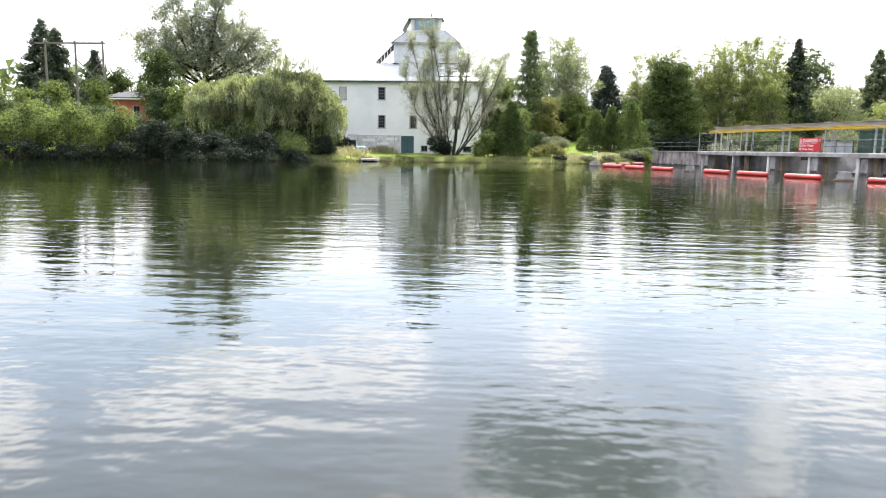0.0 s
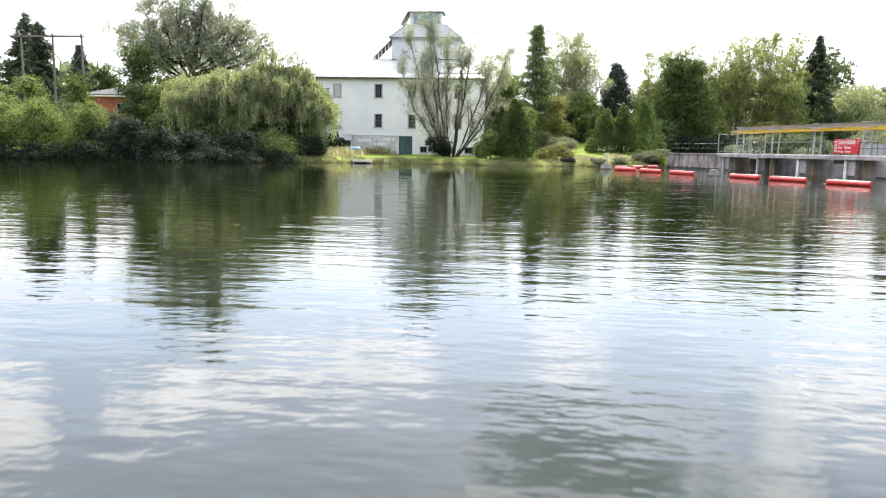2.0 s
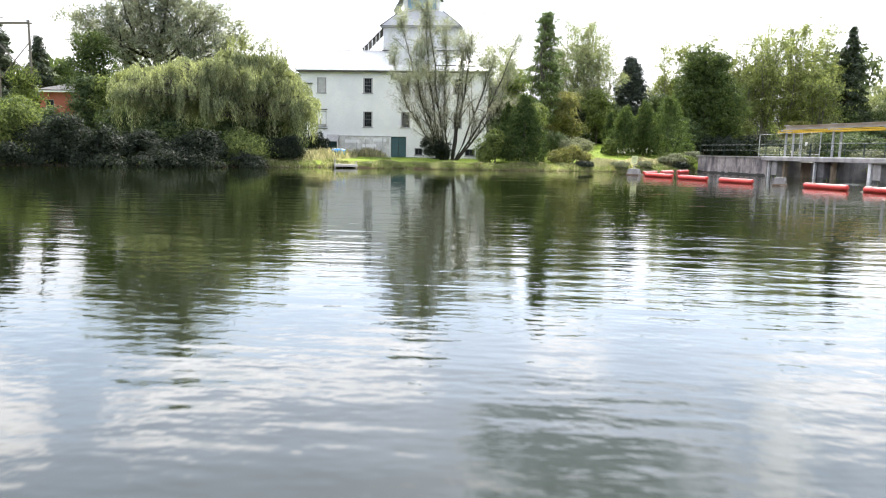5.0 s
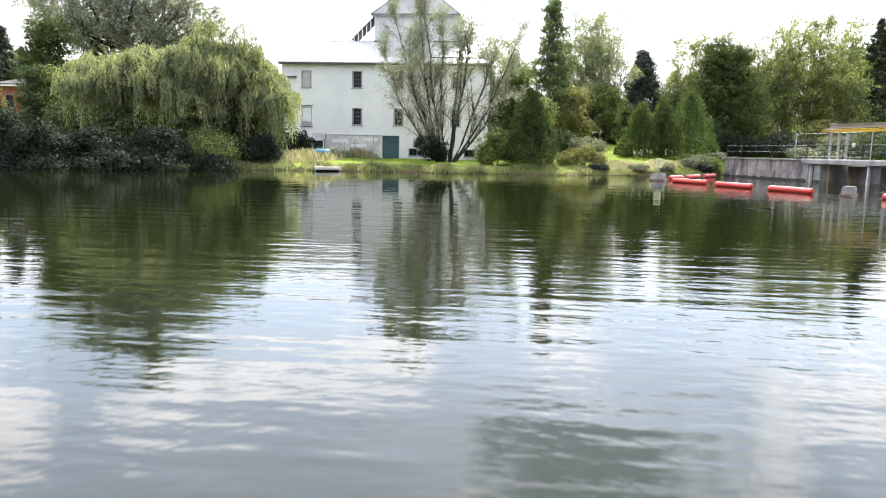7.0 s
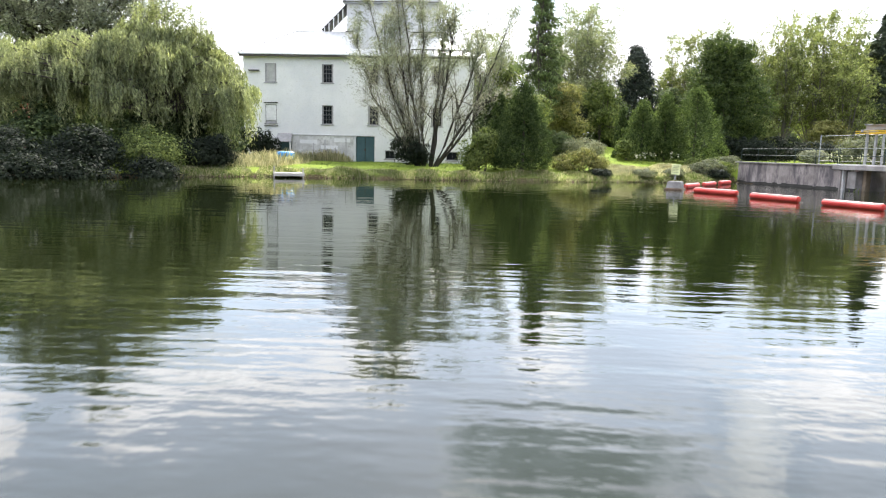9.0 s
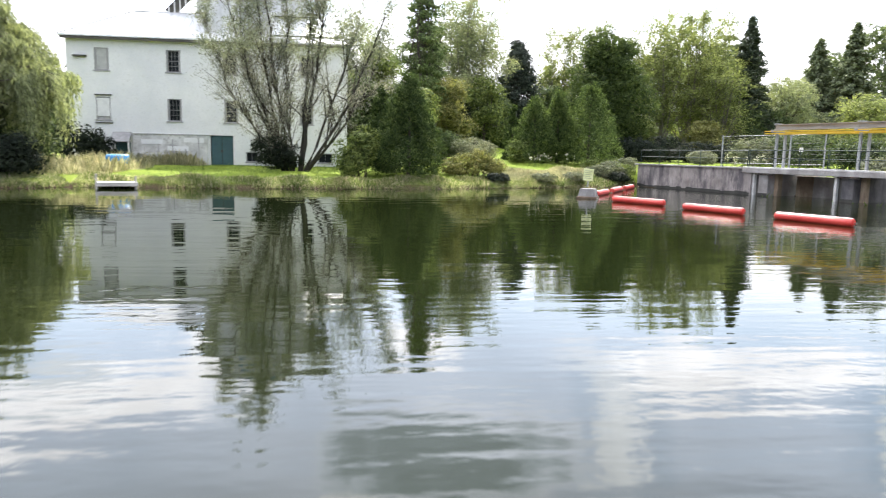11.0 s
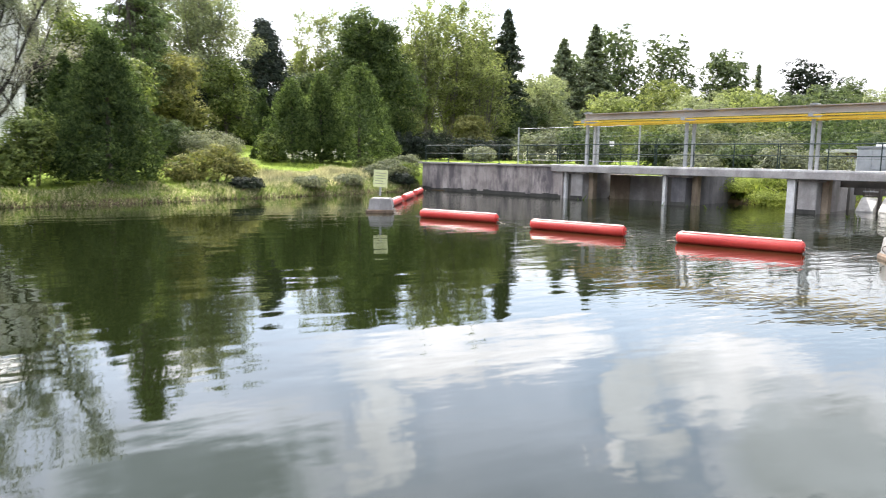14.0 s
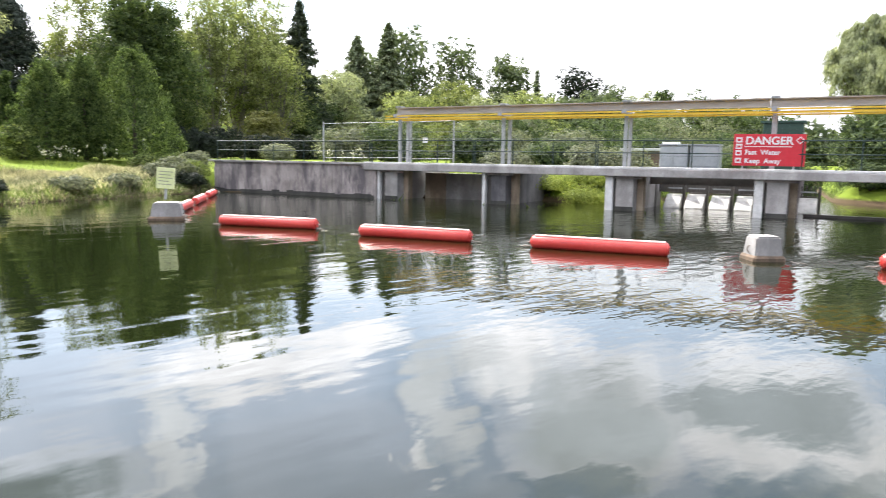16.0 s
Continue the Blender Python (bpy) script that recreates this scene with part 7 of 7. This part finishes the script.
def warning_sign():
    e = thing("warning_sign", (11.32, 77.25, 0.62), 0, "small faded yellow warning board on a post above the anchor block", "sign")
    ux = Vector((0.80, -0.60, 0))
    back = Vector((0.60, 0.80, 0))
    e.matrix_basis = Matrix(((ux.x, back.x, 0, 11.32), (ux.y, back.y, 0, 77.15), (0, 0, 1, 0.62), (0, 0, 0, 1))) @ pose(0, 0, 0, 0, 4, 0)
    boxpart("post", (-0.035, 0.035, 0.0, 0.05, 0, 0.95), M_STEEL, e)
    boxpart("board", (-0.29, 0.27, -0.025, -0.003, 0.34, 1.0), M_SIGNYEL, e, bevel=0.004)
    for k, (z, x1) in enumerate(((0.86, 0.2), (0.76, 0.14), (0.66, 0.2), (0.56, 0.1), (0.46, 0.18))):
        boxpart("text_bar", (-0.22, x1, -0.029, -0.026, z, z + 0.028), M_DIMBAR, e)


def dock():
    e = thing("dock", (-14.7, 81.2, 0), 18, "small weathered wooden dock with two posts at the bank", "dock")
    for k in range(13):
        y = -1.5 + 0.235 * k
        boxpart("plank", (-1.05 + 0.02 * (k % 3), 1.05 - 0.015 * (k % 2), y, y + 0.22, 0.30, 0.345), M_WOODG, e)
    for x in (-0.95, 0.88):
        boxpart("bearer", (x, x + 0.08, -1.48, 1.5, 0.14, 0.295), M_WOODG, e)
    boxpart("face_board", (-1.06, 1.06, -1.55, -1.505, 0.14, 0.34), M_WOODG, e)
    for x, y, h in ((-1.0, -1.40, 0.95), (0.95, -1.40, 0.80), (-1.0, 1.2, 0.6), (0.95, 1.2, 0.6)):
        bm = bmesh.new()
        rod(bm, (x, y, -1.2), (x, y, h - 0.12), 0.055, 8)
        part("post", bm, M_WOODG, e)


def barrel():
    e = thing("blue_barrel", on(-17.3, 89.6, 0.74), 8, "blue plastic barrel lying on a low timber cradle", "barrel")
    e.matrix_basis = e.matrix_basis @ Matrix.Scale(1.0, 4)
    bm = bmesh.new()
    n = 18
    prof = [(-0.72, 0.24), (-0.69, 0.32), (-0.45, 0.355), (0, 0.37), (0.45, 0.355), (0.69, 0.32), (0.72, 0.24)]
    rings = [[bm.verts.new((x, r * math.cos(2 * math.pi * k / n), r * math.sin(2 * math.pi * k / n))) for k in range(n)] for x, r in prof]
    for p, q in zip(rings, rings[1:]):
        for k in range(n):
            bm.faces.new((p[k], p[(k + 1) % n], q[(k + 1) % n], q[k]))
    bm.faces.new(rings[0])
    bm.faces.new(rings[-1][::-1])
    b = part("shell", bm, M_BLUE, e, smooth=True)
    for x in (-0.4, 0.4):
        bm = bmesh.new()
        bmesh.ops.create_cone(bm, cap_ends=True, segments=18, radius1=0.37, radius2=0.37, depth=0.05, matrix=Matrix.Translation((x, 0, 0)) @ pose(0, 0, 0, 0, 90, 0))
        part("hoop", bm, M_BLUE, e)
    for x in (-0.42, 0.42):
        boxpart("cradle_leg", (x - 0.05, x + 0.05, -0.4, -0.3, -0.8, -0.2), M_WOODG, e)
        boxpart("cradle_leg", (x - 0.05, x + 0.05, 0.3, 0.4, -0.8, -0.2), M_WOODG, e)
        boxpart("cradle_beam", (x - 0.05, x + 0.05, -0.45, 0.45, -0.46, -0.37), M_WOODG, e)


def pole_frame():
    """Timber transmission structure: three poles under one long crossarm, with a cross brace."""
    e = thing("transmission_pylon", (-58.5, 94, 0), 0, "weathered three-pole timber utility structure with a long crossarm", "utility pole")
    e.matrix_basis = Matrix.Translation((0, 0, 0))
    P = [(-63.0, 94.2), (-58.6, 94.2), (-54.6, 94.2)]
    for x, y in P:
        bm = bmesh.new()
        rod(bm, (x, y, 0), (x, y, 15.7), 0.19, 10, 0.13)
        part("pole", bm, M_BARK_P, e)
        for dz in (0.0,):
            bm = bmesh.new()
            rod(bm, (x, y - 0.25, 15.45), (x, y - 0.25, 15.75), 0.07, 8)
            part("insulator", bm, M_GREYBOX, e)
    boxpart("crossarm", (-64.4, -54.3, 93.9, 94.03, 15.28, 15.46), M_BARK_P, e)
    boxpart("crossarm", (-64.4, -54.3, 94.36, 94.48, 15.28, 15.46), M_BARK_P, e)
    for a, b in (((-58.6, 94.05, 13.4), (-54.6, 94.05, 9.2)), ((-58.6, 94.4, 9.2), (-54.6, 94.4, 13.4))):
        bm = bmesh.new()
        rod(bm, a, b, 0.07, 6)
        part("brace", bm, M_BARK_P, e)


def brick_house():
    x, y = -57.9, 109
    z = gz(x, y)
    e = thing("brick_house", (x, y, z), 0, "red brick house with a grey shingle roof behind the thicket", "house")
    bm = bmesh.new()
    sheet_with_openings(bm, -3.4, 3.4, -0.5, 7.3, -4, -3.7, [(-2.6, -1.4, 4.6, 6.2), (1.4, 2.6, 4.6, 6.2)])
    part("front_wall", bm, M_BRICK, e)
    for nm, d in (("side_wall", (-3.4, -3.1, -3.7, 4, -0.5, 7.3)), ("side_wall", (3.1, 3.4, -3.7, 4, -0.5, 7.3)), ("back_wall", (-3.1, 3.1, 3.7, 4, -0.5, 7.3))):
        boxpart(nm, d, M_BRICK, e)
    for xx in (-2.6, 1.4):
        sash_window(e, xx, xx + 1.2, 4.6, 6.2, -4, cols=2, rows=2)
    bm = bmesh.new()
    hip_roof(bm, -3.9, 3.9, -4.5, 4.5, 7.45, -0.6, 0.6, -0.1, 0.1, 8.8)
    part("roof", bm, M_SHINGLE, e)
    boxpart("eave_board", (-3.9, 3.9, -4.52, -4.48, 7.12, 7.32), M_WHITE, e)


def far_utility_pole():
    e = thing("utility_pole", on(105, 144), 40, "weathered timber utility pole with a wide crossarm", "utility pole")
    z = 13.5 - gz(105, 144)
    bm = bmesh.new()
    rod(bm, (0, 0, -0.3), (0, 0, z + 0.5), 0.2, 10, 0.14)
    part("pole", bm, M_BARK_P, e)
    for dz, w in ((0.0, 2.3), (-1.5, 1.7)):
        boxpart("crossarm", (-w, w, -0.28, -0.15, z + dz - 0.1, z + dz + 0.1), M_BARK_P, e)
        for x in (-w + 0.15, -w * 0.4, w * 0.4, w - 0.15):
            bm = bmesh.new()
            rod(bm, (x, -0.215, z + dz + 0.1), (x, -0.215, z + dz + 0.34), 0.06, 8)
            part("insulator", bm, M_GREYBOX, e)


def pump_house():
    """Low brick building on the river bank, seen between the walkway's rails."""
    e = dam_thing("pump_house", "low brown brick building with a pale flat roof", "building")
    bm = bmesh.new()
    sheet_with_openings(bm, 18.4, 22.6, 0.6, 2.75, -19.3, -19.0, [(19.2, 20.1, 1.6, 2.4), (20.9, 21.8, 1.6, 2.4)])
    part("front_wall", bm, M_BROWN, e)
    for nm, d in (("side_wall", (18.4, 18.7, -22.0, -19.3, 0.6, 2.75)), ("side_wall", (22.3, 22.6, -22.0, -19.3, 0.6, 2.75)), ("back_wall", (18.7, 22.3, -22.0, -21.7, 0.6, 2.75))):
        boxpart(nm, d, M_BROWN, e)
    for a in (19.2, 20.9):
        boxpart("shutter", (a, a + 0.9, -19.2, -19.12, 1.6, 2.4), M_GREYSHUT, e)
    boxpart("roof", (18.1, 22.9, -22.3, -18.7, 2.752, 2.95), M_GREYSHUT, e, bevel=0.02)
    boxpart("roof_vent", (20.6, 21.6, -21.0, -20.0, 2.952, 3.4), M_WHITE, e)


def dam_fittings():
    # grey control cabinets and dark green shed on the dam
    pl = dam_thing("rear_platform", "concrete platform on legs behind the sluices", "platform", kind="structure")
    local_box("platform_slab", 22.9, 29.9, 5.7, 7.4, DECK_TOP - 0.2, DECK_TOP - 0.06, M_CONC, pl, bevel=0.02)
    for x in (23.0, 25.2, 27.4, 29.5):
        local_box("platform_leg", x, x + 0.25, 6.6, 6.9, -1.5, DECK_TOP - 0.202, M_CONC, pl)
    c = dam_thing("control_cabinet", "pair of grey steel control cabinets on the dam", "cabinet")
    for k, (a, b) in enumerate(((23.5, 24.8), (24.9, 26.2))):
        local_box("cabinet_body", a, b, 6.0, 6.9, DECK_TOP - 0.057, DECK_TOP + 1.05, M_GREYBOX, c, bevel=0.03)
        local_box("cabinet_door", a + 0.08, (a + b) / 2 - 0.02, 5.975, 5.999, DECK_TOP + 0.08, DECK_TOP + 0.97, M_GREYBOX, c)
        local_box("cabinet_door", (a + b) / 2 + 0.02, b - 0.08, 5.975, 5.999, DECK_TOP + 0.08, DECK_TOP + 0.97, M_GREYBOX, c)
        local_box("cabinet_lid", a - 0.05, b + 0.05, 5.95, 6.95, DECK_TOP + 1.052, DECK_TOP + 1.11, M_GREYBOX, c)
    s = dam_thing("steel_shed", "dark green sheet-steel hoist shed on the dam", "shed")
    local_box("shed_body", 28.0, 29.6, 5.8, 7.2, DECK_TOP - 0.057, DECK_TOP + 2.05, M_GREENBOX, s, bevel=0.02)
    local_box("shed_roof", 27.9, 29.7, 5.7, 7.3, DECK_TOP + 2.052, DECK_TOP + 2.14, M_GREENBOX, s)
    for k in range(5):
        local_box("rib", 28.08 + 0.31 * k, 28.14 + 0.31 * k, 5.77, 5.799, DECK_TOP, DECK_TOP + 2.0, M_GREENBOX, s)
    # sluice blocks behind the piers, under dark gate gear
    for k, (a, b) in enumerate(((23.35, 23.65), (24.25, 24.95), (25.15, 25.95), (26.2, 27.0), (27.25, 27.95), (29.7, 30.4))):
        g = dam_thing("sluice_block", "chalky white concrete sluice block with dark gate gear above", "sluice", "sluices")
        bm = bmesh.new()
        prof = [(3.75, -1.0), (3.75, 0.02), (4.55, 0.56 + 0.03 * (k % 3)), (5.1, 0.60), (5.1, -1.0)]
        rings = [[bm.verts.new((x, -v, z)) for v, z in prof] for x in (a, b)]
        for i in range(5):
            j = (i + 1) % 5
            bm.faces.new((rings[0][i], rings[0][j], rings[1][j], rings[1][i]))
        bm.faces.new(rings[0])
        bm.faces.new(rings[1][::-1])
        bmesh.ops.bevel(bm, geom=list(bm.edges), offset=0.03, segments=1, affect="EDGES")
        part("block", bm, M_SLUICE, g)
        local_box("cap", a + 0.03, b - 0.03, 4.75, 5.0, 0.63, 0.68, M_TRIM, g)
        for j in range(4):
            x = a + (b - a) * (j + 0.5) / 4
            local_box("gate_rod", x - 0.018, x + 0.018, 4.62, 4.66, 0.60, 1.12, M_TRIM, g)
        local_box("gear_plate", a + 0.04, b - 0.04, 4.55, 4.615, 0.84, 0.90, M_STEEL, g)
        local_box("gate_leaf", b + 0.02, b + 0.12, 4.3, 4.6, -0.6, 1.1, M_TRIM, g)
    h = dam_thing("sluice_beam", "dark steel beam over the sluices", "beam", kind="structure")
    local_box("girder", 23.0, 28.3, 3.2, 3.4, 1.06, 1.42, M_TRIM, h)
    # added dark sheet that paints the shade behind the gate gear
    local_box("shade_panel", 23.5, 28.25, 5.2, 5.28, 0.66, 1.42, M_TRIM, h)
    local_box("timber_sill", 30.0, 50, 1.9, 2.09, -0.6, 0.10, M_TRIM, h)
    # tubular gate and fence at the wall's end
    f = dam_thing("tube_fence", "galvanised tube fence with wire infill beside the gantry", "fence")
    pts = [(4.9, 3.6), (10.6, 3.9), (11.0, 3.4), (13.6, 3.4)]
    for (a, va), (b, vb) in zip(pts, pts[1:]):
        for z in (2.0, 3.95):
            bm = bmesh.new()
            rod(bm, (a, -va, z), (b, -vb, z + 0.05), 0.015, 6)
            part("fence_rail", bm, M_STEEL, f)
        for k in range(9):
            z = 2.2 + 0.2 * k
            bm = bmesh.new()
            rod(bm, (a, -va, z), (b, -vb, z), 0.004, 4)
            part("fence_wire", bm, M_RAIL, f)
    for a, va in pts:
        bm = bmesh.new()
        rod(bm, (a, -va, DECK_TOP - 0.4), (a, -va, 4.05), 0.045, 8)
        part("fence_post", bm, M_STEEL, f)
    p = dam_thing("notice_plate", "small white notice plate wired to the fence", "sign")
    local_box("plate", 11.80, 12.08, 3.30, 3.32, 2.86, 3.13, M_SIGNWHITE, p)
    local_box("plate_bar", 11.84, 12.04, 3.293, 3.299, 2.97, 3.01, M_DIMBAR, p)
    local_box("bracket", 11.88, 12.0, 3.325, 3.42, 2.9, 3.1, M_STEEL, p)


M_DIMBAR = surface("faded_print", (0.28, 0.30, 0.20), (0.36, 0.38, 0.26), 2, 9, 0.7, bumpy=0)
danger_sign()
warning_sign()
dock()
barrel()
pole_frame()
brick_house()
dam_fittings()
far_utility_pole()
pump_house()
